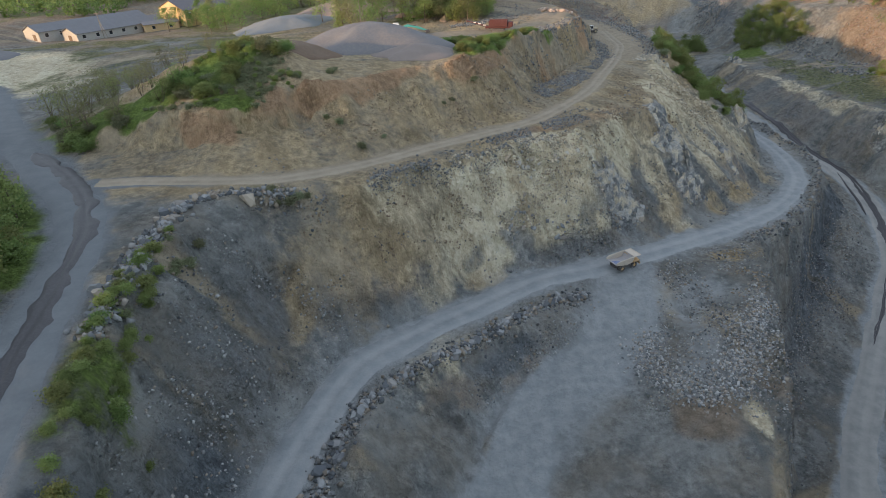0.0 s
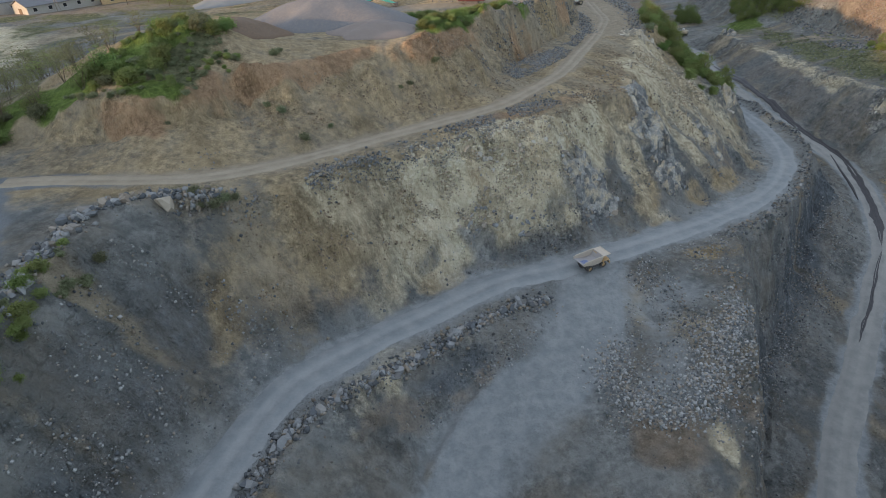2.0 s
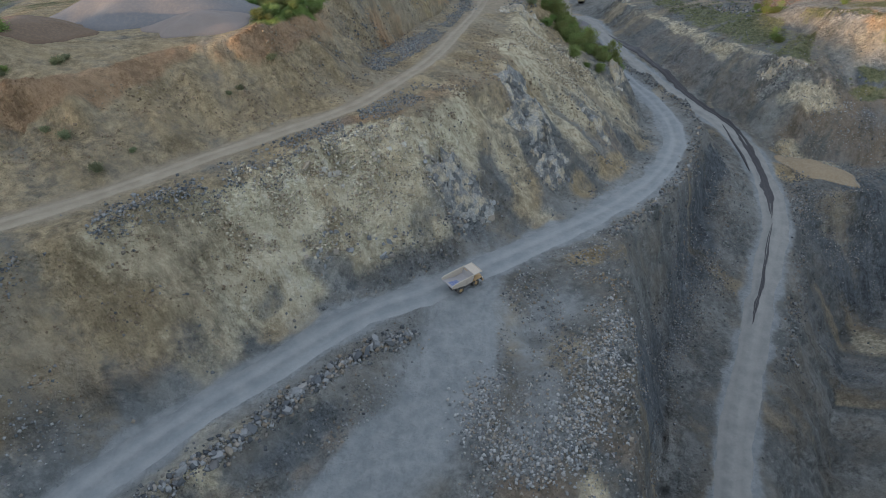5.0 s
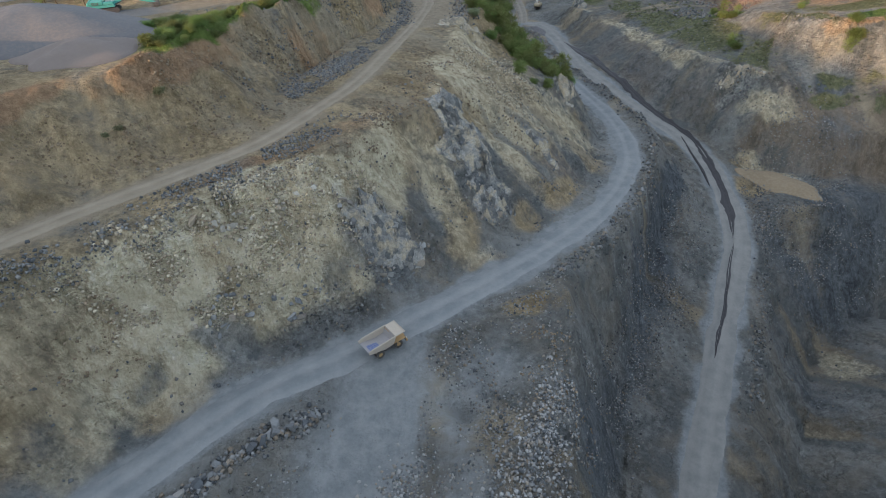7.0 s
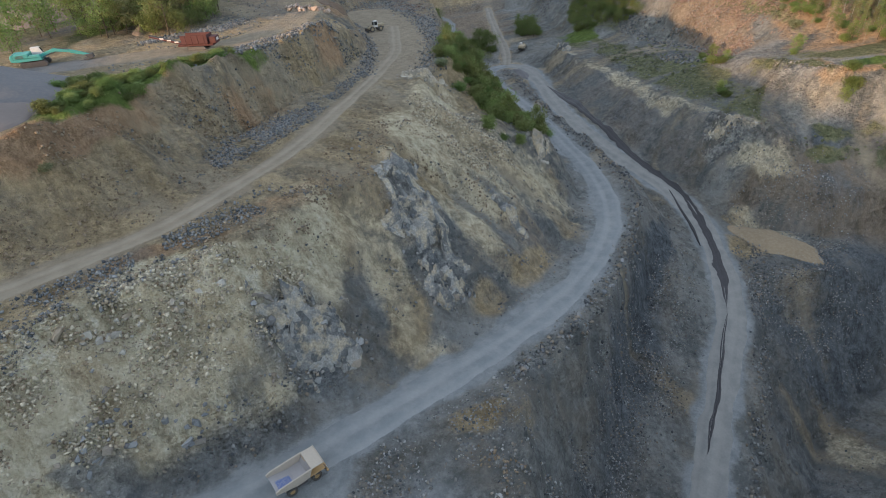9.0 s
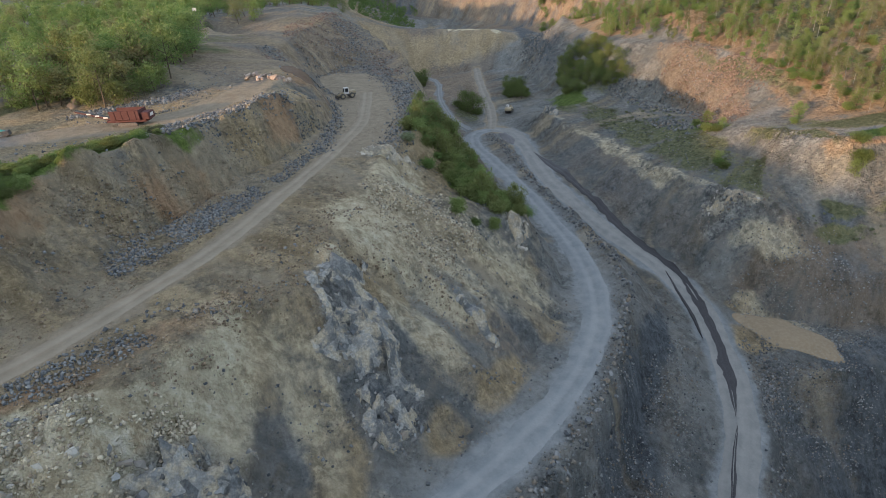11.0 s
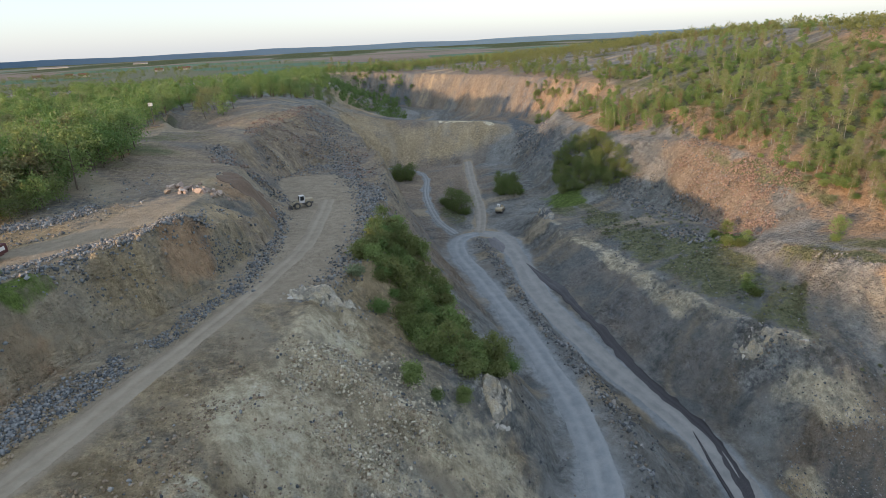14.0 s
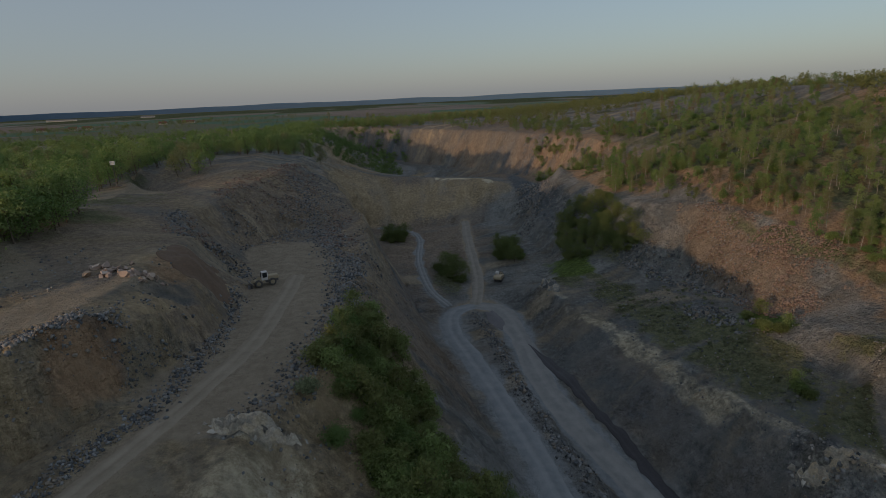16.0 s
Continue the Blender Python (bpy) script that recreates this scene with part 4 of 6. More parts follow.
def rubble(name, x, y, size, mat, label, sink=0.2):
    v = rock_shapes(len(x), size)
    v += np.stack([x, y, height(x, y) + size * (0.5 - sink) * 0.6], 1)[:, None, :]
    f = BOX_F[None] + 8 * np.arange(len(x))[:, None, None]
    return tagged(mesh_object(name, v.reshape(-1, 3), f.reshape(-1, 3), mat), label, "rubble", kind="stuff")


def strewn(rows, count, lo, hi, off_road=0.0, power=2.5):
    """Places and sizes of stones over patches (centre, half lengths, turn)."""
    area = np.array([r[2] * r[3] for r in rows], float)
    pick = rng.choice(len(rows), count, p=area / area.sum())
    ang, rad = rng.uniform(0, 2 * np.pi, count), np.sqrt(rng.uniform(0, 1, count)) * 1.12
    r = np.array(rows)[pick]
    u, v, t = r[:, 2] * rad * np.cos(ang), r[:, 3] * rad * np.sin(ang), np.radians(r[:, 4])
    x, y = r[:, 0] + u * np.cos(t) - v * np.sin(t), r[:, 1] + u * np.sin(t) + v * np.cos(t)
    ok = (on_plan(ROAD_GAP, x, y) > off_road) & (fbm(x / 4, y / 4, 3, 17) > -0.35 + 0.5 * (rad - 0.5))
    size = lo + (hi - lo) * rng.uniform(0, 1, count) ** power
    return x[ok], y[ok], size[ok]


def along_line(pts, count, spread_by, lo, hi, power=2.0):
    c = along(pts, 0.3)
    p = c[rng.integers(0, len(c), count)][:, :2] + rng.normal(0, spread_by, (count, 2))
    return p[:, 0], p[:, 1], lo + (hi - lo) * rng.uniform(0, 1, count) ** power


rubble("rubble", *strewn([r[:5] for r in PATCH["rubble"]], 46000, 0.12, 0.65, 0.0, 3.2), GREY_ROCK, "loose grey broken stone strewn over the benches")
rubble("roadside_rubble", *strewn([(33.5, 156, 22, 2.4, 53), (41, 170, 26, 2.4, 57), (27, 152, 16, 2.5, 55), (53, 205, 12, 2, 60), (-2, 99, 24, 1.8, 36), (24, 122, 18, 1.8, 36)], 14000, 0.12, 0.55, 0.2, 2.5), GREY_ROCK, "strip of dark broken stone beside the upper track")
SCATTER = [(15, 95, 60, 22, 42), (55, 72, 22, 30, 10), (95, 115, 26, 44, -38), (75, 150, 25, 40, -30), (150, 150, 25, 45, -20), (170, 215, 20, 60, 5), (-28, 58, 9, 34, 5), (70, 270, 25, 60, 0), (30, 200, 24, 40, -20)]
rubble("scattered_stone", *strewn(SCATTER, 30000, 0.12, 0.62, 0.3, 3.6), GREY_ROCK, "single grey stones lying over the slopes")
rubble("ochre_rubble", *strewn([(12, 106, 42, 4, 42), (48, 150, 5, 26, -22), (20, 140, 34, 7, 52), (198, 272, 7, 26, -8), (60, 82, 6, 14, 10), (55, 310, 10, 30, 0), (-16, 82, 14, 6, 36), (20, 150, 26, 5, 52), (-8, 117, 26, 5, 36), (40, 132, 16, 4, 42), (68, 158, 14, 16, -30)], 22000, 0.12, 0.55, 0.4, 3), OCHRE_ROCK, "brownish broken stone on the ochre slopes")

rubble("slope_stone", *strewn([(97, 122, 6, 34, -37), (74, 92, 6, 26, -37), (118, 140, 4, 26, -35), (150, 140, 14, 10, 10), (165, 165, 16, 10, -20), (170, 138, 16, 8, 0), (50, 78, 12, 22, 10), (62, 100, 8, 10, 0), (36, 65, 7, 6, 20), (12, 70, 14, 2.5, 42), (-30, 50, 5, 22, 6), (-22, 70, 6, 8, 20)], 24000, 0.12, 0.5, 0.2, 2.2), BRIGHT_ROCK, "small pale stones lying on the dark slopes")
rubble("face_stone", *strewn([(20, 109, 20, 6, 31), (6, 101, 10, 5, 38), (26, 116, 12, 2, 22), (74, 166, 10, 12, -30)], 11000, 0.15, 0.7, 0.5, 2.6), CREAM_STONE, "broken cream stone standing out of the pale face", 0.4)
CRAG_ROCK = material("crag_rock", stone_build((0.13, 0.137, 0.145), (0.40, 0.395, 0.37), True))
rubble("crag_rock", *strewn([r[:5] for r in PATCH["crag"]], 1800, 0.2, 0.8, 0.5, 2.8), CRAG_ROCK, "broken blocks of bedrock standing out of the face", 0.4)
LOWER_BERM = [(-17, 28, 45), (-16.5, 41, 44), (-13.5, 53, 43), (-8, 60, 42), (1.5, 69, 40), (11, 78, 38), (20, 84, 38), (26, 86, 37.5)]
LEFT_BERM = [(-38, 44, 65), (-40, 54, 65), (-41, 66, 65), (-40.5, 73, 65), (-38, 78, 64.5), (-33, 80, 64), (-26, 82.5, 62)]
EAST_BERM = [(68, 108, 36), (86, 122, 33), (101, 139, 31.8), (112, 155, 31), (118, 169, 30.6), (120.5, 183, 29.8), (120.3, 200, 29.2), (120, 222, 28.9), (120, 250, 28.9), (120, 278, 29)]
PLATEAU_BERM = [(24, 172, 71.5), (31, 180, 71.3), (37, 188, 71), (43, 196, 70.8), (47, 203, 70)]
PLATFORM_BERM = [(80, 212, 59.5), (81, 225, 58.5), (80, 240, 58), (83, 262, 57.5)]
DEEP_BERM = [(156, 163, 11), (150, 154, 9.4), (143, 141, 7.2), (134, 128, 5), (124, 114, 2.6), (112, 98, 0.2)]
HEAP_BERM = [(36, 76, 34.6), (33, 70, 34.4), (36, 64, 35), (41, 61.5, 36), (45, 65, 36.2), (50, 72, 36.4), (57, 80, 36.4), (60, 86, 36.3)]
HAIRPIN_BERM = [(120, 288, 28.6), (120, 270, 28.8), (120, 245, 28.8)]
for pts, count, sp, lo, hi in ((LOWER_BERM, 2000, 0.9, 0.25, 0.95), (LEFT_BERM, 900, 1.0, 0.3, 1.1), (EAST_BERM, 1500, 1.2, 0.25, 1.0), (PLATEAU_BERM, 900, 1.1, 0.2, 0.8), (PLATFORM_BERM, 900, 1.6, 0.25, 0.9), (HAIRPIN_BERM, 500, 1.2, 0.25, 0.8), (DEEP_BERM, 900, 1.3, 0.25, 0.9)):
    rubble("berm_rubble", *along_line(pts, count, sp, lo, hi), GREY_ROCK, "low berm of grey broken stone")
rubble("heaped_stone", *along_line(HEAP_BERM, 4200, 1.9, 0.15, 0.65), BRIGHT_ROCK, "crescent of tipped pale stone on the lower bench")

BENCH_ROCKS = (([(3, 200, 70), (5.7, 201.2, 70), (11.8, 205, 70), (19.6, 208, 70), (24, 215, 71)], 1900, 1.1, 0.2, 0.75), ([(22, 181, 71), (25.7, 182.5, 71), (31.8, 190, 71), (38, 193, 71), (42.5, 203, 70)], 1700, 1.0, 0.2, 0.75),
               ([(62, 338, 70), (70, 304, 65), (76, 272, 59), (79, 245, 58), (78, 225, 59), (72, 196, 60), (67, 187, 60)], 4200, 2.2, 0.2, 0.75), ([(53, 189, 60), (56, 205, 60), (57, 222, 60), (56, 240, 61)], 1300, 1.3, 0.2, 0.75), ([(36, 275, 72), (44, 256, 70), (50, 262, 69), (56, 252, 62)], 900, 1.6, 0.25, 0.8))
for pts, count, sp, lo, hi in BENCH_ROCKS:
    rubble("bench_rubble", *along_line(pts, count, sp, lo, hi, 2.4), GREY_ROCK, "heaped dark and pale broken rock on the upper bench")
rubble("knoll_rubble", *strewn([(50, 312, 8, 22, -8), (62, 338, 9, 24, 0), (77, 285, 6, 24, 0), (44, 262, 6, 10, 0), (64, 308, 9, 6, 0)], 4000, 0.2, 0.9, 0.5, 3), RUSTY_ROCK, "brownish broken rock over the knoll of the upper bench")
rubble("scree_rubble", *strewn([(197, 265, 8, 31, -8), (203, 250, 6, 20, 0), (190, 240, 6, 12, 0)], 11000, 0.2, 0.85, 0.5, 2.8), RUSTY_ROCK, "pinkish brown loose rock on the sunlit scree")
rubble("grey_scree_rubble", *strewn([(181, 285, 6, 16, 10), (187, 262, 4, 14, 0), (174, 388, 8, 26, -20), (184, 410, 9, 20, -20), (176, 240, 5, 12, 10), (163, 190, 4, 2, -20)], 8000, 0.25, 1.2, 0.5, 2.8), GREY_ROCK, "grey blocks fallen below the rock walls")

def block_mesh(seed, mat):
    """A rock split along flat joints."""
    r = np.random.default_rng(seed)
    bm = bmesh.new()
    bmesh.ops.create_cube(bm, size=2.0)
    for _ in range(9):
        d = Vector(r.normal(size=3)).normalized()
        cut = bmesh.ops.bisect_plane(bm, geom=bm.verts[:] + bm.edges[:] + bm.faces[:], plane_co=d * r.uniform(0.5, 0.95), plane_no=d, clear_outer=True)
        edges = [e for e in cut["geom_cut"] if isinstance(e, bmesh.types.BMEdge)]
        if edges:
            bmesh.ops.contextual_create(bm, geom=edges)
    me = bpy.data.meshes.new("block")
    bm.to_mesh(me)
    bm.free()
    me.materials.append(mat)
    return me


ROCK_MESHES = {}
PALE_BOULDER = material("pale_boulder_rock", stone_build((0.4, 0.39, 0.35), (0.46, 0.45, 0.41), False))
for mat in (BOULDER_ROCK, PINK_ROCK, PALE_BOULDER):
    for k in range(7):
        me = block_mesh(120 + k, mat)
        me.transform(Matrix.Diagonal((0.62, 0.5, 0.42, 1)))
        ROCK_MESHES[mat.name, k] = me


def boulders(pts, count, sp, lo, hi, mat, label, group):
    x, y, size = along_line(pts, count, sp, lo, hi, 1.6)
    z = height(x, y)
    for k in range(count):
        ob = new("boulder", ROCK_MESHES[mat.name, k % 7])
        ob.matrix_basis = pose(x[k], y[k], z[k] + size[k] * 0.22, *rng.uniform(0, 360, 3)) @ Matrix.Diagonal((size[k], size[k], size[k], 1))
        tagged(ob, label, "boulder", group)


boulders(LOWER_BERM, 130, 0.5, 0.6, 1.5, BOULDER_ROCK, "grey angular boulder on the berm beside the haul road", "boulders of the haul road berm")
boulders(LEFT_BERM, 110, 0.9, 0.5, 1.3, BOULDER_ROCK, "grey angular boulder at the edge of the rock face", "boulders at the face edge")
boulders([(-32.15, 78.26, 64), (-32.1, 78.3, 64)], 1, 0.05, 2.2, 2.3, PALE_BOULDER, "large pale boulder lying at the face edge", "boulders at the face edge")
boulders(EAST_BERM, 60, 0.8, 0.5, 1.2, BOULDER_ROCK, "grey boulder edging the road above the cut", "boulders above the cut")
boulders([(37.7, 225, 71), (41.2, 222, 71), (44, 221, 70.6)], 26, 1.3, 0.8, 1.7, PINK_ROCK, "large pinkish block lying in a heap on the upper bench", "pinkish blocks")
boulders([(43.5, 220.6, 70.6), (48, 219.5, 70)], 30, 0.8, 0.5, 1.2, PINK_ROCK, "pale block lying beside the heap on the upper bench", "pale blocks")


# ---- bedrock outcrops: faceted blocks half sunk in the face ----
def outcrop(x, y, length, width, turn, count, lo, hi, mat, label, seed):
    r = np.random.default_rng(seed)
    root = new("rock_outcrop")
    root.location = (x, y, height1(x, y))
    c, s = math.cos(radians(turn)), math.sin(radians(turn))
    for k in range(count):
        size = lo + (hi - lo) * r.uniform(0, 1) ** 2.0
        u, w = length * r.uniform(-1, 1), width * r.uniform(-1, 1)
        px, py = x + u * c - w * s, y + u * s + w * c
        ob = new("block", BLOCKS[mat.name][k % 8])
        ob.parent = root
        ob.matrix_basis = pose(px - x, py - y, height1(px, py) - 0.1 * size - root.location.z, *r.normal(0, 20, 2), turn + r.normal(0, 30)) @ Matrix.Diagonal((size * r.uniform(0.4, 0.8), size * r.uniform(0.25, 0.45), size * r.uniform(0.35, 0.6), 1))
    return tagged(root, label, "rock outcrop")


SLATE = material("blue_grey_bedrock", stone_build((0.16, 0.178, 0.19), (0.31, 0.325, 0.32), False))
CREAM_ROCK = material("pale_bedrock", stone_build((0.3, 0.29, 0.25), (0.5, 0.49, 0.44), False))
BLOCKS = {m.name: [block_mesh(40 + k, m) for k in range(8)] for m in (SLATE, CREAM_ROCK)}


def crag_build(low, high, dust):
    def build(n, l, b):
        pos = n.new("ShaderNodeNewGeometry").outputs["Position"]
        a, f = tex(n, l, "Noise", 0.45, 5, 0.65, pos), tex(n, l, "Noise", 3.0, 5, 0.75, pos)
        cells = tex(n, l, "Voronoi", 0.55, coords=pos)
        c = n.new("ShaderNodeSeparateColor")
        l.new(cells.outputs["Color"], c.inputs[0])
        col = mix(n, l, ramp(n, l, maths(n, l, "ADD", maths(n, l, "MULTIPLY", c.outputs[0], 0.5), maths(n, l, "MULTIPLY", a.outputs[0], 0.6)), 0.2, 0.9), low, high)
        col = mix(n, l, ramp(n, l, a.outputs[0], 0.45, 0.62, 0, 0.85), col, dust)
        col = mix(n, l, 0.55, col, mix(n, l, ramp(n, l, f.outputs[0], 0.25, 0.75), (0.15, 0.15, 0.15), (0.85, 0.85, 0.85)), "OVERLAY")
        l.new(col, b.inputs["Base Color"])
        b.inputs["Roughness"].default_value = 0.9
        bump(n, l, b, f.outputs[0], 0.7, 0.2)
    return build


SLATE_FACE = material("blue_grey_rock_face", crag_build((0.105, 0.116, 0.12), (0.34, 0.348, 0.328), (0.42, 0.375, 0.275)))
CREAM_FACE = material("pale_rock_face", crag_build((0.22, 0.21, 0.175), (0.46, 0.43, 0.35), (0.38, 0.33, 0.23)))


def crag(root, length, width, turn, cells, amp, mat, seed):
    """Bedrock split into flat tilted facets, with steps between them, rising out of the slope."""
    r = np.random.default_rng(seed)
    x0, y0 = root.location.x, root.location.y
    c, s = math.cos(radians(turn)), math.sin(radians(turn))
    u, v = np.meshgrid(np.arange(-1.2 * length, 1.2 * length, 0.28), np.arange(-1.2 * width, 1.2 * width, 0.28), indexing="ij")
    x, y = x0 + u * c - v * s, y0 + u * s + v * c
    px, py = r.uniform(-1.2, 1.2, cells) * length, r.uniform(-1.2, 1.2, cells) * width
    lift, tilt = r.uniform(-0.3, 1.0, cells), r.normal(0, 0.45, (cells, 2))
    wu, wv = u + 0.35 * fbm(u / 1.7, v / 1.7, 3, seed), v + 0.35 * fbm(u / 1.7 + 9, v / 1.7, 3, seed)
    d = (wu[..., None] - px) ** 2 + 1.5 * (wv[..., None] - py) ** 2
    k = d.argmin(-1)
    off = amp * (lift[k] + tilt[k, 0] * (u - px[k]) + tilt[k, 1] * (v - py[k]))
    q = np.hypot(u / length, v / width) + 0.22 * fbm(u / 2.5, v / 2.5, 3, seed + 4)
    off = off + 0.6 - (amp * 1.3 + 0.9) * smooth(q, 0.55, 1.1)
    z = height(x, y) + off + 0.06 * fbm(x / 0.6, y / 0.6, 2, seed)
    n, m = u.shape
    i, j = np.meshgrid(np.arange(n - 1), np.arange(m - 1), indexing="ij")
    a = (i * m + j).ravel()
    verts = np.stack([x - x0, y - y0, z - root.location.z], -1).reshape(-1, 3)
    return mesh_object("rock_face", verts, np.stack([a, a + m, a + m + 1, a + 1], 1), mat, root)


ROWS_OF_ROCK = (
    (57, 138.5, 9, 6.4, -80, 16, 0.5, 0, "blue-grey slabby rock crag on the spur", 1, 26),
    (60, 126.5, 4.6, 2.8, 25, 30, 0.7, 0, "grey broken rock outcrop above the road", 2, 30),
    (38, 114, 6.4, 4.4, 20, 60, 0.7, 0, "dark grey shattered rock outcrop in the pale face", 3, 40),
    (43.2, 113.5, 2.6, 2.0, 60, 18, 0.6, 0, "dark rock rib at the end of the face", 4, 14),
    (13, 100, 4.4, 2.2, 35, 22, 0.6, 0, "grey rock patch low in the face", 5, 22),
    (24, 104, 3.6, 1.6, 40, 16, 0.5, 0, "small grey rock ribs in the face", 6, 18),
    (94, 173, 3.4, 2.8, 60, 30, 0.8, 1, "white shattered rock knob above the haul road", 7, 34),
    (68, 185.5, 7, 1.8, -10, 26, 0.6, 1, "pale rock edge of the upper bench", 8, 26),
    (20, 110.5, 12, 1.5, 33, 44, 0.5, 1, "cream coloured rock brow of the face", 9, 36),
    (146, 287, 3, 7, 0, 30, 0.9, 0, "grey rock pillar beside the hairpin bend", 10, 30),
    (162, 191, 7, 1.2, -30, 30, 0.5, 1, "pale rocky brow above the scree", 11, 26),
    (78, 146, 5, 1.6, -50, 20, 0.5, 0, "thin dark rock rib in the flank of the spur", 12, 14),
)
for x, y, length, width, turn, cells, amp, pale, label, seed, count in ROWS_OF_ROCK:
    root = outcrop(x, y, length, width, turn, count, 0.4, 1.3, (SLATE, CREAM_ROCK)[pale], label, seed)
    if seed in (5, 6, 9):
        continue        # loose blocks only
    crag(root, length, width, turn, int(cells * 1.6), amp * 1.7, (SLATE_FACE, CREAM_FACE)[pale], seed)


# ---- trees and bushes ----
def leaf_build(low, high):
    def build(n, l, b):
        g = n.new("ShaderNodeNewGeometry").outputs["Random Per Island"]
        o = n.new("ShaderNodeObjectInfo").outputs["Random"]
        col = mix(n, l, g, low, high)
        h = n.new("ShaderNodeHueSaturation")
        l.new(ramp(n, l, o, 0, 1, 0.475, 0.515), h.inputs["Hue"])
        l.new(ramp(n, l, o, 0, 1, 0.8, 1.25), h.inputs["Value"])
        l.new(col, h.inputs["Color"])
        l.new(h.outputs[0], b.inputs["Base Color"])
        b.inputs["Roughness"].default_value = 0.6
        t = n.new("ShaderNodeBsdfTranslucent")
        l.new(h.outputs[0], t.inputs[0])
        m = n.new("ShaderNodeMixShader")
        m.inputs[0].default_value = 0.45
        l.new(b.outputs[0], m.inputs[1])
        l.new(t.outputs[0], m.inputs[2])
        l.new(m.outputs[0], n["Material Output"].inputs[0])
    return build


LEAF_SPRING = material("spring_leaves", leaf_build((0.15, 0.2, 0.06), (0.235, 0.285, 0.1)))
LEAF_DEEP = material("deep_green_leaves", leaf_build((0.105, 0.16, 0.045), (0.175, 0.245, 0.075)))
LEAF_OLIVE = material("olive_twigs_and_buds", leaf_build((0.16, 0.17, 0.075), (0.235, 0.24, 0.11)))
LEAF_SCRUB = material("grey_green_scrub", leaf_build((0.13, 0.155, 0.085), (0.25, 0.275, 0.16)))
LEAF_RUST = material("rusty_needles", leaf_build((0.15, 0.12, 0.065), (0.22, 0.17, 0.095)))
BARK = plain("brown_bark", (0.12, 0.09, 0.06), 0.9, scale=2, relief=0.05)
BIRCH = plain("pale_birch_bark", (0.5, 0.46, 0.4), 0.85, scale=2.5, vary=0.4, dirt=(0.08, 0.07, 0.06), dust=0.5)


def tube(path, radii, sidesn=5):
    path, out, f = np.array(path, float), [], []
    for k, p in enumerate(path):
        d = path[min(k + 1, len(path) - 1)] - path[max(k - 1, 0)]
        d /= np.linalg.norm(d) + 1e-9
        u = np.cross(d, (0.3, 0.9, 0.1))
        u /= np.linalg.norm(u)
        v = np.cross(d, u)
        for s in range(sidesn):
            a = 2 * np.pi * s / sidesn
            out.append(p + radii[k] * (np.cos(a) * u + np.sin(a) * v))
    for k in range(len(path) - 1):
        for s in range(sidesn):
            t = (s + 1) % sidesn
            f.append((k * sidesn + s, k * sidesn + t, (k + 1) * sidesn + t, (k + 1) * sidesn + s))
    return np.array(out), np.array(f)


def joined(pieces):
    vs, fs, n = [], [], 0
    for v, f in pieces:
        vs.append(v)
        fs.append(f + n)
        n += len(v)
    return np.concatenate(vs), np.concatenate(fs)


def leaves(r, centres, spread_by, per, size):
    """Small leaf sprays about the twig ends."""
    n = len(centres) * per
    c = np.repeat(centres, per, axis=0) + r.normal(0, 1, (n, 3)) * np.repeat(spread_by, per)[:, None] * np.array([1, 1, 0.75])
    a, b = r.normal(size=(n, 3)), r.normal(size=(n, 3))
    a /= np.linalg.norm(a, axis=1)[:, None]
    b -= a * (a * b).sum(1)[:, None]
    b /= np.linalg.norm(b, axis=1)[:, None]
    s = size * r.uniform(0.6, 1.4, (n, 1))
    v = np.stack([c - a * s, c + b * s * 0.6, c + a * s, c - b * s * 0.6], 1).reshape(-1, 3)
    return v, np.arange(4 * n).reshape(n, 4)


def tree(name, seed, h, crown_r, trunk_r, limbs, per, leaf, mat, bark, label, category, base=0.3, stems=1, slender=1.0):
    """A tapered trunk with limbs, and a crown of leaf sprays about the limbs."""
    r = np.random.default_rng(seed)
    root = new(name)
    wood, tips, spr = [], [], []
    for s in range(stems):
        lean = r.normal(0, 0.06 if stems == 1 else 0.22, 2)
        foot = np.array([0, 0, -0.3]) if stems == 1 else np.array([*r.normal(0, crown_r * 0.22, 2), -0.2])
        hh = h * (1 if stems == 1 else r.uniform(0.7, 1))
        spine = [foot + np.array([lean[0] * t * hh + 0.15 * math.sin(3 * t + s), lean[1] * t * hh, t * hh]) for t in np.linspace(0, 1, 7)]
        wood.append(tube(spine, [trunk_r * (1 - 0.85 * t) for t in np.linspace(0, 1, 7)]))
        for k in range(limbs):
            t = base + (1 - base) * (k + r.uniform(0, 1)) / limbs
            p = spine[0] + (spine[-1] - spine[0]) * t
            reach = crown_r * slender * math.sin(math.pi * min(0.98, 0.2 + 0.75 * (t - base) / (1 - base))) * r.uniform(0.6, 1.15)
            az = r.uniform(0, 2 * np.pi)
            d = np.array([math.cos(az), math.sin(az), r.uniform(0.25, 0.8)])
            q = p + d * reach
            wood.append(tube([p, (p + q) / 2 + r.normal(0, 0.1, 3), q], [trunk_r * 0.35 * (1 - t * 0.6), trunk_r * 0.2, 0.02], 4))
            for e in (0.55, 0.8, 1.0):
                tips.append(p + (q - p) * e)
                spr.append(0.22 * crown_r + 0.12 * reach)
        tips.append(spine[-1])
        spr.append(0.2 * crown_r)
    mesh_object("trunk", *joined(wood), bark, root)
    mesh_object("crown", *leaves(r, np.array(tips), np.array(spr), per, leaf), mat, root)
    return tagged(root, label, category)


def kinds(rows):
    out = []
    for row in rows:
        ob = tree(*row[0], **row[1])
        out.append(ob)
    return out


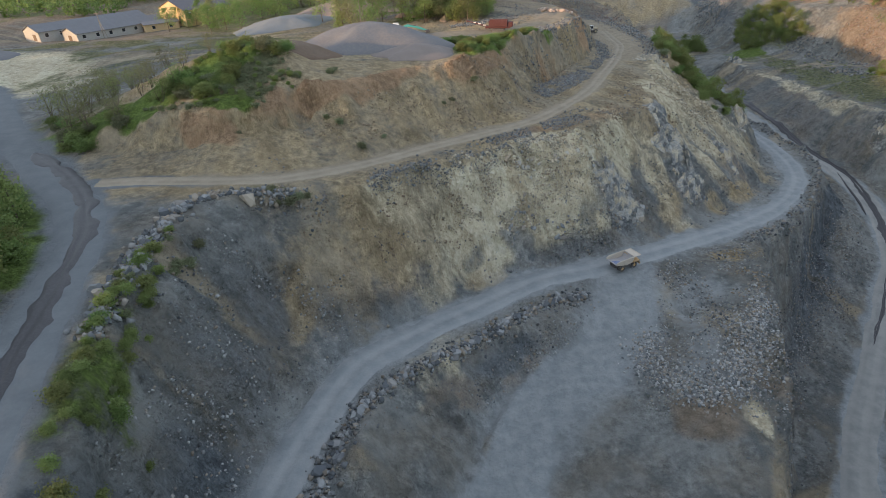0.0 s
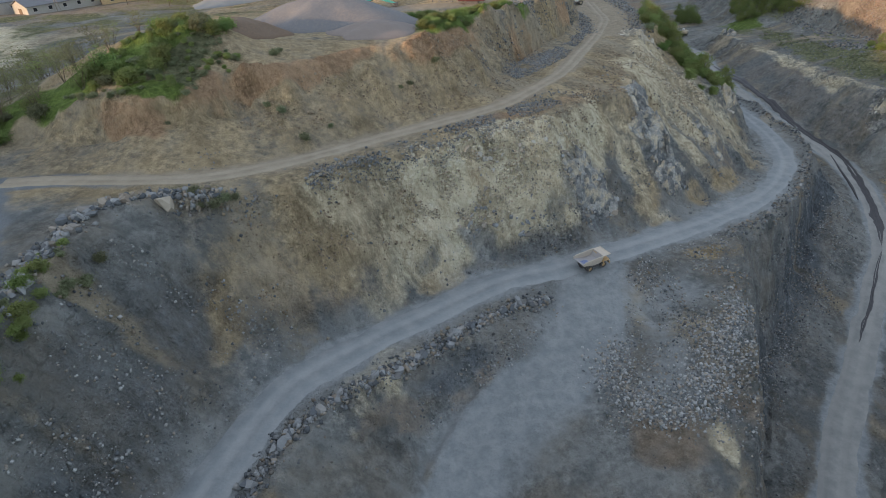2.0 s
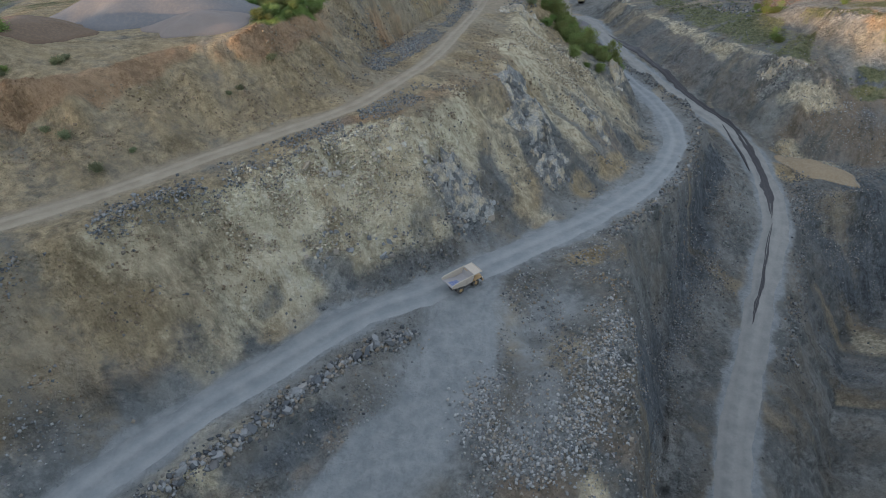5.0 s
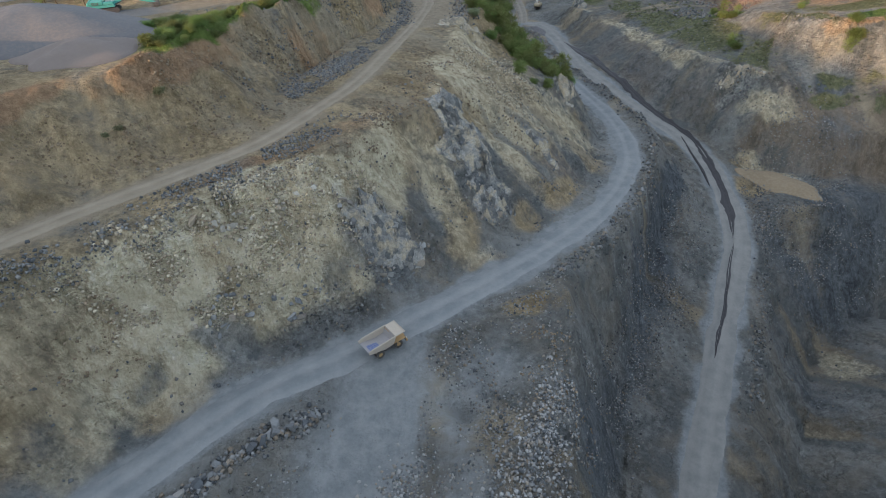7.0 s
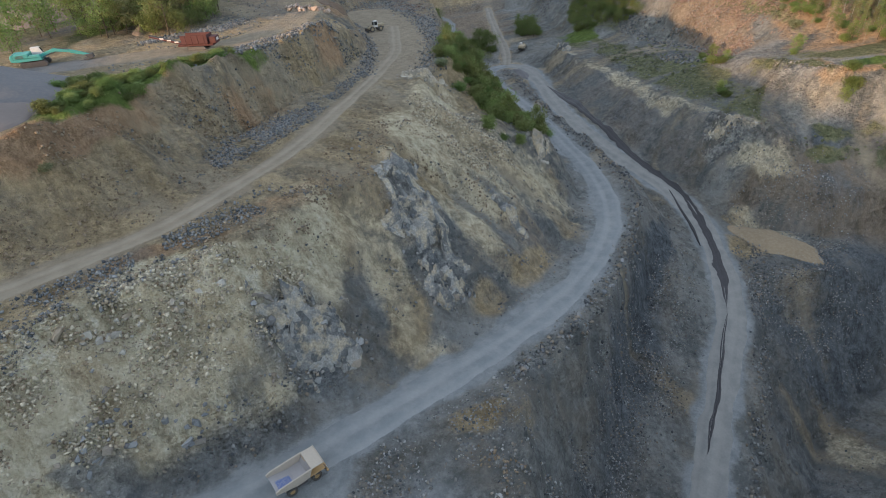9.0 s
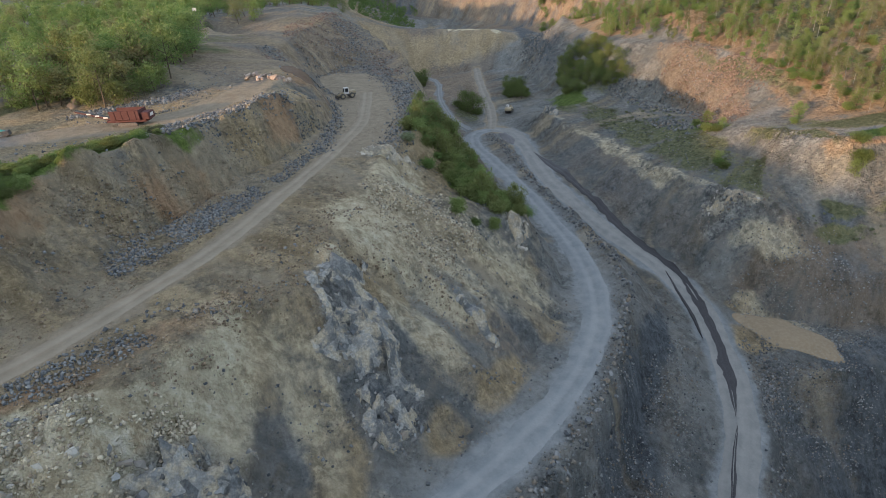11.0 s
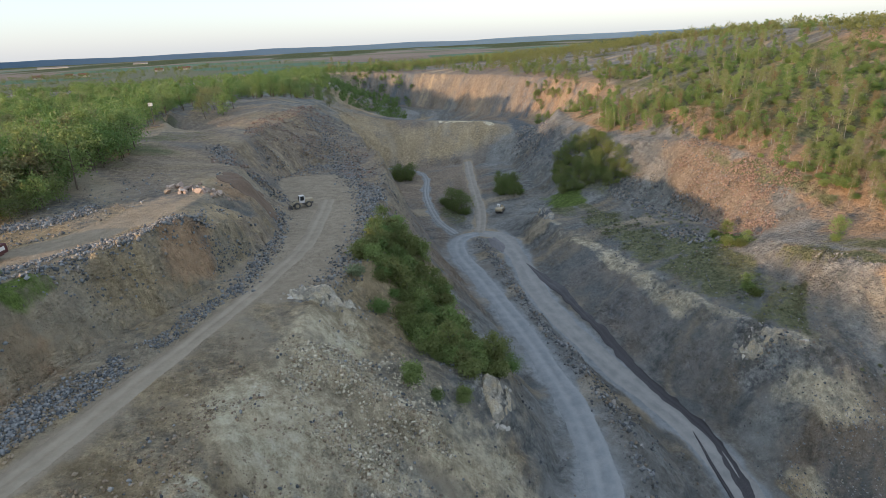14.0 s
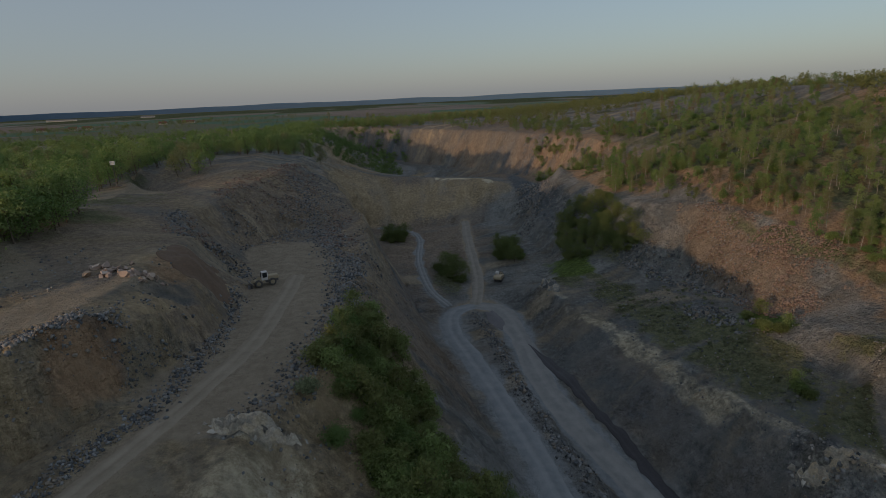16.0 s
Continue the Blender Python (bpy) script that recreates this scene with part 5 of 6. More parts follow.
ROUND = kinds([(("tree", 1, 9, 3.0, 0.17, 12, 28, 0.22, LEAF_SPRING, BARK, "young broadleaf tree with light green spring foliage", "tree"), {}),
               (("tree", 2, 7.5, 3.2, 0.15, 12, 30, 0.22, LEAF_DEEP, BARK, "bushy broadleaf tree with dense green foliage", "tree"), dict(base=0.2)),
               (("tree", 3, 8.2, 2.6, 0.14, 11, 22, 0.25, LEAF_OLIVE, BARK, "thinly leaved tree with olive buds and bare twigs", "tree"), {}),
               (("tree", 8, 6.0, 2.4, 0.13, 11, 26, 0.25, LEAF_SPRING, BARK, "small rounded tree in fresh green leaf", "tree"), dict(base=0.15))])
SLIM = kinds([(("tree", 4, 12, 1.9, 0.14, 14, 15, 0.25, LEAF_SPRING, BIRCH, "slender birch with pale trunk and fresh leaves", "tree"), dict(base=0.35)),
              (("tree", 5, 14, 1.7, 0.15, 14, 14, 0.25, LEAF_OLIVE, BIRCH, "tall thin birch with pale trunk and sparse crown", "tree"), dict(base=0.42)),
              (("tree", 6, 10, 2.1, 0.13, 13, 18, 0.26, LEAF_DEEP, BARK, "upright young tree in green leaf", "tree"), dict(base=0.25))])
RUST = kinds([(("tree", 21, 11, 1.9, 0.14, 13, 13, 0.24, LEAF_RUST, BARK, "tall conifer with rusty brown needles", "tree"), dict(base=0.3)),
              (("tree", 22, 8, 1.6, 0.11, 12, 12, 0.22, LEAF_RUST, BARK, "half-dead tree with rusty brown twigs", "tree"), dict(base=0.2))])
BARE = kinds([(("tree", 7, 8.0, 2.4, 0.10, 10, 4, 0.17, LEAF_OLIVE, BARK, "half-bare young tree with thin brown stems", "tree"), dict(base=0.3, stems=3)),
              (("tree", 17, 9.0, 2.2, 0.11, 10, 4, 0.17, LEAF_SPRING, BARK, "several-stemmed young tree just coming into leaf", "tree"), dict(base=0.4, stems=3))])
BUSH = kinds([(("bush", 11, 3.2, 1.9, 0.05, 8, 26, 0.2, LEAF_DEEP, BARK, "dense green bush growing on the slope", "bush"), dict(base=0.05, stems=4)),
              (("bush", 12, 2.4, 1.6, 0.04, 7, 26, 0.18, LEAF_SPRING, BARK, "light green bush growing on the slope", "bush"), dict(base=0.05, stems=4)),
              (("bush", 13, 1.6, 1.3, 0.03, 7, 22, 0.16, LEAF_SCRUB, BARK, "low grey-green scrub growing on the bank", "bush"), dict(base=0.05, stems=4))])
GIVEN = {}
MASS = {}


def plant_in_mass(source, x, y, scale, key):
    """Keeps a far tree for the joined woods."""
    m = pose(x, y, height1(x, y) - 0.1, 0, 0, rng.uniform(0, 360)) @ Matrix.Diagonal((scale, scale, scale * rng.uniform(0.85, 1.15), 1))
    MASS.setdefault(key, []).append((source, m))


def build_masses():
    shapes = {}
    for src in {id(s): s for rows in MASS.values() for s, _ in rows}.values():
        out = []
        for child in src.children:
            me = child.data
            v = np.empty(len(me.vertices) * 3, np.float32)
            me.vertices.foreach_get("co", v)
            f = np.empty(len(me.loops), np.int32)
            me.loops.foreach_get("vertex_index", f)
            out.append((me.materials[0], v.reshape(-1, 3), f.reshape(-1, 4)))
        shapes[src.name] = out
    for key, rows in MASS.items():
        vs, fs, mats, index, n = [], [], [], [], 0
        for src, m in rows:
            a = np.array(m)
            for mat, v, f in shapes[src.name]:
                if mat not in mats:
                    mats.append(mat)
                vs.append(v @ a[:3, :3].T + a[:3, 3])
                fs.append(f + n)
                index.append(np.full(len(f), mats.index(mat), np.int32))
                n += len(v)
        ob = mesh_object("woodland", np.concatenate(vs), np.concatenate(fs), mats[0])
        for mat in mats[1:]:
            ob.data.materials.append(mat)
        ob.data.polygons.foreach_set("material_index", np.concatenate(index))
        tagged(ob, key, "woodland", kind="stuff")


def plant(source, x, y, scale, group=""):
    z = height1(x, y)
    m = pose(x, y, z - 0.1, 0, 0, rng.uniform(0, 360)) @ Matrix.Diagonal((scale, scale, scale * rng.uniform(0.85, 1.15), 1))
    if source.name not in GIVEN:
        GIVEN[source.name] = source
        source.matrix_basis = m
        ob = source
    else:
        ob = copy_thing(source, m)
    return tagged(ob, group=group) if group else ob


def grove(rows, sources, count, lo, hi, group="", gap=1.6, mass=""):
    """Trees over patches (centre, half lengths, turn), none nearer to another than gap."""
    done, tries = [], 0
    area = np.array([r[2] * r[3] for r in rows], float)
    while len(done) < count and tries < count * 12:
        tries += 1
        r = rows[rng.choice(len(rows), p=area / area.sum())]
        a, q = rng.uniform(0, 2 * np.pi), math.sqrt(rng.uniform(0, 1))
        u, v, t = r[2] * q * math.cos(a), r[3] * q * math.sin(a), radians(r[4])
        x, y = r[0] + u * math.cos(t) - v * math.sin(t), r[1] + u * math.sin(t) + v * math.cos(t)
        if any((x - p) ** 2 + (y - s) ** 2 < gap * gap for p, s in done):
            continue
        if X0 < x < X0 + NX - 2 and Y0 < y < Y0 + NY - 2 and float(on_plan(ROAD_GAP, np.array([x]), np.array([y]))[0]) < 1.0:
            continue
        done.append((x, y))
        if mass:
            plant_in_mass(sources[rng.integers(0, len(sources))], x, y, rng.uniform(lo, hi), mass)
        else:
            plant(sources[rng.integers(0, len(sources))], x, y, rng.uniform(lo, hi), group)


grove([(83, 205, 9, 17, 18), (90, 187, 8, 11, 15)], BUSH[:2] + [BUSH[1], BUSH[1], ROUND[3]], 135, 0.55, 1.15, "shrubs on the spur", 1.5)
grove([(101, 188, 3, 5, 0)], [ROUND[1], BUSH[0]], 5, 0.65, 0.9, "shrubs on the spur", 1.8)
for x, y, k, s in ((80, 172, 1, 0.9), (84, 171, 0, 0.6), (93, 184, 1, 1.1), (88, 172, 1, 0.7), (77, 188, 0, 0.8), (74, 193, 2, 1.0)):
    plant(BUSH[k], x, y, s)
grove([(10, 150, 13, 4.5, 57), (20, 165, 12, 2.2, 55), (3, 160, 6, 4, 40)], BUSH[:2], 52, 0.3, 0.72, "shrubs on the plateau edge", 1.3)
grove([(22, 175, 9, 2, 55)], [BUSH[2]], 12, 0.5, 0.8, "shrubs on the plateau edge", 1.5)
grove([(-72, 118, 20, 13, 25), (-58, 112, 14, 7, 15), (-85, 128, 16, 12, 20)], BARE + [BARE[0]], 40, 0.7, 1.1, "young trees on the mound", 2.3)
grove([(-88, 105, 12, 5, 40), (-72, 103, 10, 4, 10), (-48, 110, 8, 4, 20), (-40, 124, 8, 5, 20)], BUSH, 46, 0.6, 1.1, "shrubs on the mound", 1.5)
grove([(-30, 118, 12, 3, 40), (-40, 103, 8, 2, 30), (-25, 105, 10, 3, 35), (-14, 105, 5, 2, 40), (5, 128, 12, 1.5, 45)], [BUSH[2]], 14, 0.3, 0.6, "scrub on the bank", 1.6)
grove([(-63, 62, 5, 20, 28), (-58, 42, 5, 18, 12), (-72, 75, 6, 10, 35)], [BUSH[0], BUSH[1], ROUND[1], ROUND[3]], 46, 0.8, 1.2, "green thicket beside the road", 2.0)
grove([(-37.5, 46, 2.5, 16, 5), (-36, 36, 3, 14, 5), (-33, 30, 3, 8, 0)], BUSH[:2], 26, 0.3, 0.6, "shrubs on the crest", 1.2)
grove([(-36, 62, 1.5, 6, 0), (-28, 82, 4, 1.5, 20)], [BUSH[2]], 10, 0.4, 0.7, "shrubs on the crest", 1.2)
grove([(8, 221, 9, 16, -8), (-8, 217, 9, 9, 0)], ROUND, 52, 0.85, 1.2, "trees of the plateau wood", 2.6)
grove([(8, 250, 9, 26, -8)], ROUND, 44, 1.0, 1.4, "", 2.8, "dense light green wood on the plateau")
grove([(-22, 235, 24, 40, -15), (-40, 300, 50, 50, 0), (-10, 360, 40, 40, 0), (10, 440, 60, 40, 0), (-90, 260, 30, 40, 0), (-60, 400, 60, 60, 0)], ROUND + [SLIM[2]], 420, 0.85, 1.3, "", 3.4, "dense light green wood on the plateau")
grove([(176, 325, 10, 24, -8), (180, 301, 5, 8, 0), (168, 312, 5, 12, 0)], [ROUND[1], ROUND[3], BUSH[0], BUSH[1]], 95, 0.55, 0.95, "", 2.2, "dark green thicket on the east wall")
grove([(120, 328, 4, 11, 12), (149, 346, 5, 16, -8), (103, 388, 6, 9, 0)], BUSH[:2] + [ROUND[1]], 70, 0.6, 1.0, "", 2.0, "dense green shrubs on the pit floor")
grove([(182, 232, 4, 8, -20), (169, 208, 2.5, 3.5, 0), (196, 187, 5, 3, -30), (212, 180, 10, 4, -20)], [BUSH[0], BUSH[1], ROUND[3]], 26, 0.7, 1.1, "bushes on the green bench", 1.8)
grove([(168, 240, 8, 38, 4), (172, 205, 7, 14, 5), (178, 262, 7, 18, 0), (190, 174, 18, 4, -20), (160, 262, 6, 20, 0)], [BUSH[2]], 200, 0.15, 0.34, "", 0.9, "low grey-green scrub over the bench")
grove([(84, 202, 7, 15, 25), (14, 163, 12, 4, 55), (-45, 112, 16, 8, 20), (-37, 45, 3, 22, 6)], [BUSH[2], BUSH[1]], 260, 0.2, 0.45, "", 0.8, "tufts of rough grass and low scrub on the banks")
grove([(210, 285, 5, 26, 12), (202, 318, 6, 14, 20), (213, 256, 4, 14, 5)], SLIM, 40, 0.5, 0.85, "birches on the east hill", 2.0)
grove([(220, 212, 10, 9, 0), (220, 236, 7, 12, 0)], SLIM + [ROUND[0]], 40, 0.5, 0.85, "trees above the lit cliff", 2.4)
HILL = "mixed young wood with pale birch stems on the east hill"
grove([(240, 330, 16, 44, 12), (245, 285, 22, 45, 0), (222, 296, 9, 44, 5), (205, 330, 8, 22, 20)], SLIM + SLIM + RUST + [BUSH[1], ROUND[3]], 170, 0.4, 0.9, "", 2.1, HILL)
grove([(212, 262, 5, 28, -4), (216, 226, 9, 8, 0), (222, 240, 8, 14, 0), (205, 300, 5, 18, 12), (196, 212, 4, 5, 0)], SLIM + [SLIM[1], BUSH[2], ROUND[3], BUSH[1]], 40, 0.4, 0.85, "", 1.9, HILL)
grove([(240, 222, 18, 22, 0), (262, 235, 25, 30, 0), (235, 195, 18, 12, 0)], SLIM + RUST + RUST + [ROUND[3], BUSH[1]], 90, 0.4, 0.9, "", 2.4, HILL)
grove([(300, 330, 40, 80, 0), (265, 420, 34, 40, 0), (320, 440, 60, 60, 0), (310, 240, 50, 50, 0)], SLIM + SLIM + [RUST[0]] + ROUND, 380, 0.45, 0.85, "", 3.2, HILL)
grove([(212, 360, 14, 42, 5), (204, 335, 9, 24, 0)], SLIM + [ROUND[3], BUSH[1], RUST[0]], 110, 0.4, 0.85, "", 2.2, HILL)
grove([(215, 430, 10, 50, 8), (225, 480, 18, 50, 15), (190, 560, 40, 14, -40), (120, 625, 60, 14, -25)], SLIM + ROUND, 150, 0.5, 0.95, "", 3.0, "trees along the rim above the far wall")
grove([(122, 560, 14, 5, 0), (112, 540, 8, 6, 0), (205, 420, 10, 30, 0)], [ROUND[1], BUSH[0]], 30, 0.6, 1.0, "", 3.0, "trees along the rim above the far wall")
# trees of the added ridge out of view that keeps the sun off the quarry
SHADE_RIDGE = "unseen wooded ridge to the south-west, added for its shadow"
grove([(-212, 28, 30, 110, 30)], ROUND, 160, 0.9, 1.3, "", 5.0, SHADE_RIDGE)
grove([(240, 300, 26, 60, 0), (225, 230, 18, 26, 0), (300, 340, 50, 80, 0), (262, 430, 30, 30, 0)], [BUSH[2], BUSH[1], BUSH[2], BUSH[0]], 520, 0.4, 1.0, "", 1.6, "low scrub and saplings over the east hill")
build_masses()


def far_wood(name, rows, count, mat, label, lo=6, hi=12, seed=5):
    """Distant trees, each a cluster of leaf sprays, as one mass."""
    r = np.random.default_rng(seed)
    cs, sp = [], []
    for _ in range(count):
        w = rows[r.integers(0, len(rows))]
        x, y = w[0] + w[2] * r.uniform(-1, 1), w[1] + w[3] * r.uniform(-1, 1)
        h = r.uniform(lo, hi)
        z = height1(x, y)
        for _ in range(6):
            cs.append((x + r.normal(0, h * 0.18), y + r.normal(0, h * 0.18), z + h * r.uniform(0.2, 0.95)))
            sp.append(h * 0.13)
    v, f = leaves(r, np.array(cs), np.array(sp), 11, 0.55)
    return tagged(mesh_object(name, v, f, mat), label, "woodland", kind="stuff")


far_wood("distant_wood", [(-120, 480, 130, 80), (60, 560, 60, 60), (-20, 640, 160, 60), (130, 760, 120, 90), (-220, 330, 60, 60)], 2000, LEAF_DEEP, "green belt of woodland beyond the quarry", 4, 8, 5)
far_wood("distant_wood", [(450, 480, 110, 160), (430, 300, 70, 120), (360, 600, 160, 70), (300, 700, 200, 60)], 2000, LEAF_SPRING, "wooded hill beyond the quarry", 5, 9, 6)
far_wood("hedgerow", [(-330, 430, 120, 8), (-250, 600, 200, 10), (-500, 900, 300, 14), (-260, 380, 40, 30), (-420, 1180, 220, 20), (100, 1150, 300, 20), (-190, 330, 90, 5), (-480, 1470, 130, 12), (-320, 1600, 120, 10), (-300, 1760, 260, 14)], 800, LEAF_DEEP, "rows of trees between distant fields", 6, 11, 7)

for src in ROUND + SLIM + BARE + BUSH + RUST:
    if src.name not in GIVEN:
        plant(src, 232 + rng.uniform(-8, 8), 215 + rng.uniform(-8, 8), 0.7)


# ---- machines and buildings ----
def box(bm, lo, hi, bevel=0.0, top=(1, 1), shift=(0, 0)):
    """A box between two corners; top: its upper face drawn in, and shifted."""
    (x0, y0, z0), (x1, y1, z1) = lo, hi
    cx, cy = (x0 + x1) / 2, (y0 + y1) / 2
    vs = []
    for z, (sx, sy), (dx, dy) in ((z0, (1, 1), (0, 0)), (z1, top, shift)):
        for x, y in ((x0, y0), (x1, y0), (x1, y1), (x0, y1)):
            vs.append(bm.verts.new((cx + (x - cx) * sx + dx, cy + (y - cy) * sy + dy, z)))
    fs = [bm.faces.new([vs[i] for i in f]) for f in ((3, 2, 1, 0), (4, 5, 6, 7), (0, 1, 5, 4), (1, 2, 6, 5), (2, 3, 7, 6), (3, 0, 4, 7))]
    if bevel:
        bmesh.ops.bevel(bm, geom=list({e for f in fs for e in f.edges}), offset=bevel, segments=1, affect="EDGES")
    return bm


def boxes(*rows):
    bm = bmesh.new()
    for r in rows:
        box(bm, *r)
    return bm


def prism(outline, y0, y1, bevel=0.0):
    """An outline in x, z pushed from y0 to y1."""
    bm = bmesh.new()
    a = [bm.verts.new((x, y0, z)) for x, z in outline]
    b = [bm.verts.new((x, y1, z)) for x, z in outline]
    n = len(outline)
    bm.faces.new(a)
    bm.faces.new(b[::-1])
    for k in range(n):
        bm.faces.new((a[(k + 1) % n], a[k], b[k], b[(k + 1) % n]))
    bmesh.ops.recalc_face_normals(bm, faces=bm.faces[:])
    if bevel:
        bmesh.ops.bevel(bm, geom=bm.edges[:], offset=bevel, segments=1, affect="EDGES")
    return bm


def rod(p, q, r, n=8):
    bm = bmesh.new()
    d = Vector(q) - Vector(p)
    bmesh.ops.create_cone(bm, cap_ends=True, segments=n, radius1=r, radius2=r, depth=d.length, matrix=Matrix.Translation((Vector(p) + Vector(q)) / 2) @ d.to_track_quat("Z", "Y").to_matrix().to_4x4())
    return bm


def wheel(parent, x, y, r, w, rubber, metal):
    """A tyre with tread blocks, and a dished rim in it."""
    bm = bmesh.new()
    prof = [(0.55, -0.42), (0.8, -0.5), (0.95, -0.46), (1.0, -0.3), (1.0, 0.3), (0.95, 0.46), (0.8, 0.5), (0.55, 0.42)]
    rings = []
    for k in range(24):
        a = 2 * math.pi * k / 24
        bump_r = 1.0 if k % 2 else 0.96
        rings.append([bm.verts.new((x + math.cos(a) * r * pr * (bump_r if pr > 0.9 else 1), y + w * pw, r + math.sin(a) * r * pr * (bump_r if pr > 0.9 else 1))) for pr, pw in prof])
    for k in range(24):
        for j in range(len(prof) - 1):
            bm.faces.new((rings[k][j], rings[(k + 1) % 24][j], rings[(k + 1) % 24][j + 1], rings[k][j + 1]))
    bmesh.ops.recalc_face_normals(bm, faces=bm.faces[:])
    wh = part("wheel", bm, rubber, parent)
    bm = bmesh.new()
    for rr, dep in ((0.56, 0.6), (0.3, 0.8)):
        bmesh.ops.create_cone(bm, cap_ends=True, segments=16, radius1=r * rr, radius2=r * rr * 0.85, depth=w * dep, matrix=Matrix.Translation((x, y, r)) @ Matrix.Rotation(math.pi / 2, 4, "X"))
    part("rim", bm, metal, wh)
    return wh


RUBBER = plain("dusty_rubber", (0.05, 0.05, 0.05), 0.9, dirt=(0.25, 0.24, 0.22), dust=0.8)
CREAM = plain("dusty_pale_paint", (0.58, 0.52, 0.43), 0.6, dirt=(0.3, 0.28, 0.25), dust=0.5)
TAN = plain("tan_machine_paint", (0.52, 0.34, 0.14), 0.55, dirt=(0.3, 0.27, 0.22), dust=0.5)
STEEL = plain("dark_steel", (0.10, 0.10, 0.105), 0.5, 0.4, dirt=(0.25, 0.23, 0.2), dust=0.5)
BODY_STEEL = plain("worn_bed_steel", (0.40, 0.40, 0.41), 0.55, 0.1, dirt=(0.3, 0.28, 0.25), dust=0.4)
BLUE_LINER = plain("blue_painted_bed_floor", (0.10, 0.16, 0.38), 0.55, dirt=(0.45, 0.45, 0.45), dust=0.6, scale=0.9)


def glass_build(n, l, b):
    b.inputs["Base Color"].default_value = (0.02, 0.025, 0.03, 1)
    b.inputs["Roughness"].default_value = 0.08


GLASS = material("dark_window_glass", glass_build)
TEAL = plain("teal_machine_paint", (0.07, 0.42, 0.38), 0.5, dirt=(0.3, 0.3, 0.28), dust=0.35)
RED = plain("red_machine_paint", (0.085, 0.02, 0.02), 0.75, dirt=(0.15, 0.11, 0.1), dust=0.25)
WHITE = plain("white_paint", (0.75, 0.74, 0.72), 0.6, dust=0.25)
YELLOW = plain("yellow_machine_paint", (0.4, 0.33, 0.19), 0.6, dirt=(0.36, 0.34, 0.3), dust=0.85)


def dump_truck():
    """Rigid haul truck; +x is its front, on the ground at z 0."""
    t = new("dump_truck")
    for x, y in ((2.35, 1.35), (2.35, -1.35)):
        wheel(t, x, y, 0.82, 0.62, RUBBER, TAN)
    for y in (1.5, 0.85, -0.85, -1.5):
        wheel(t, -1.55, y, 0.82, 0.56, RUBBER, TAN)
    part("chassis", boxes(((-3.0, -0.55, 0.75), (3.5, 0.55, 1.2), 0.05), ((-1.75, -1.3, 0.7), (-1.35, 1.3, 1.0), 0.05), ((2.1, -1.2, 0.7), (2.6, 1.2, 1.0), 0.05)), STEEL, t)
    part("hood", prism([(2.2, 1.1), (4.05, 1.0), (4.05, 1.75), (3.8, 2.0), (2.2, 2.15)], -1.0, 0.25, 0.06), TAN, t)
    part("bumper", boxes(((3.9, -1.7, 0.65), (4.2, 1.7, 1.15), 0.06)), TAN, t, "tan steel front bumper")
    part("deck", boxes(((1.3, -1.75, 1.75), (3.75, 1.75, 1.9), 0.03), ((2.0, -1.75, 0.9), (2.2, -1.2, 1.75)), ((2.0, 1.2, 0.9), (2.2, 1.75, 1.75))), TAN, t)
    cab = part("cab", prism([(1.6, 1.9), (3.2, 1.9), (3.05, 2.5), (2.95, 3.05), (1.6, 3.05)], 0.3, 1.6, 0.05), TAN, t)
    part("windscreen", boxes(((3.02, 0.45, 2.3), (3.1, 1.45, 2.9), 0.01)), GLASS, cab)
    part("side_window", boxes(((1.9, 1.58, 2.3), (2.85, 1.63, 2.9), 0.01)), GLASS, cab)
    for y in (-1.3, 1.3):
        part("headlight", boxes(((4.05, y - 0.2, 1.25), (4.15, y + 0.2, 1.5), 0.03)), WHITE, t)
    part("fuel_tank", boxes(((-0.6, -1.5, 0.75), (1.0, -0.9, 1.5), 0.12)), STEEL, t)
    part("ladder", boxes(((3.75, -1.6, 0.9), (3.85, -1.5, 1.9)), ((3.75, -1.2, 0.9), (3.85, -1.1, 1.9)), *[((3.76, -1.5, 1.0 + 0.25 * k), (3.84, -1.2, 1.06 + 0.25 * k)) for k in range(4)]), STEEL, t)
    # dump bed: floor, sides, headboard with its canopy over the cab
    bm = bmesh.new()
    inner = [(-3.6, 2.35), (-0.6, 1.75), (1.2, 1.95), (1.75, 3.25)]
    th = 0.14
    for (x0, z0), (x1, z1) in zip(inner, inner[1:]):
        a = [bm.verts.new(p) for p in ((x0, -1.75, z0), (x1, -1.75, z1), (x1, 1.75, z1), (x0, 1.75, z0))]
        b = [bm.verts.new(p) for p in ((x0, -1.75, z0 - th), (x1, -1.75, z1 - th), (x1, 1.75, z1 - th), (x0, 1.75, z0 - th))]
        bm.faces.new(a)
        bm.faces.new(b[::-1])
        for k in range(4):
            bm.faces.new((a[k], b[k], b[(k + 1) % 4], a[(k + 1) % 4]))
    bed = part("dump_bed", bm, BODY_STEEL, t, "worn pale steel dump bed, empty")
    for y in (-1.82, 1.72):
        part("bed_side", prism([(-3.75, 2.3), (-0.6, 1.65), (1.25, 1.85), (1.8, 3.3), (-3.0, 3.05), (-3.75, 2.75)], y, y + 0.1, 0.02), CREAM, bed)
        for k in range(4):
            x = -2.6 + 1.15 * k
            part("bed_rib", boxes(((x, y - 0.09 if y < 0 else y + 0.1, 1.95), (x + 0.16, y if y < 0 else y + 0.19, 3.02), 0.02)), CREAM, bed)
        part("bed_rail", prism([(-3.75, 2.75), (-3.0, 3.05), (1.8, 3.3), (1.8, 3.42), (-3.05, 3.18), (-3.8, 2.88)], y - 0.06, y + 0.16, 0.02), CREAM, bed)
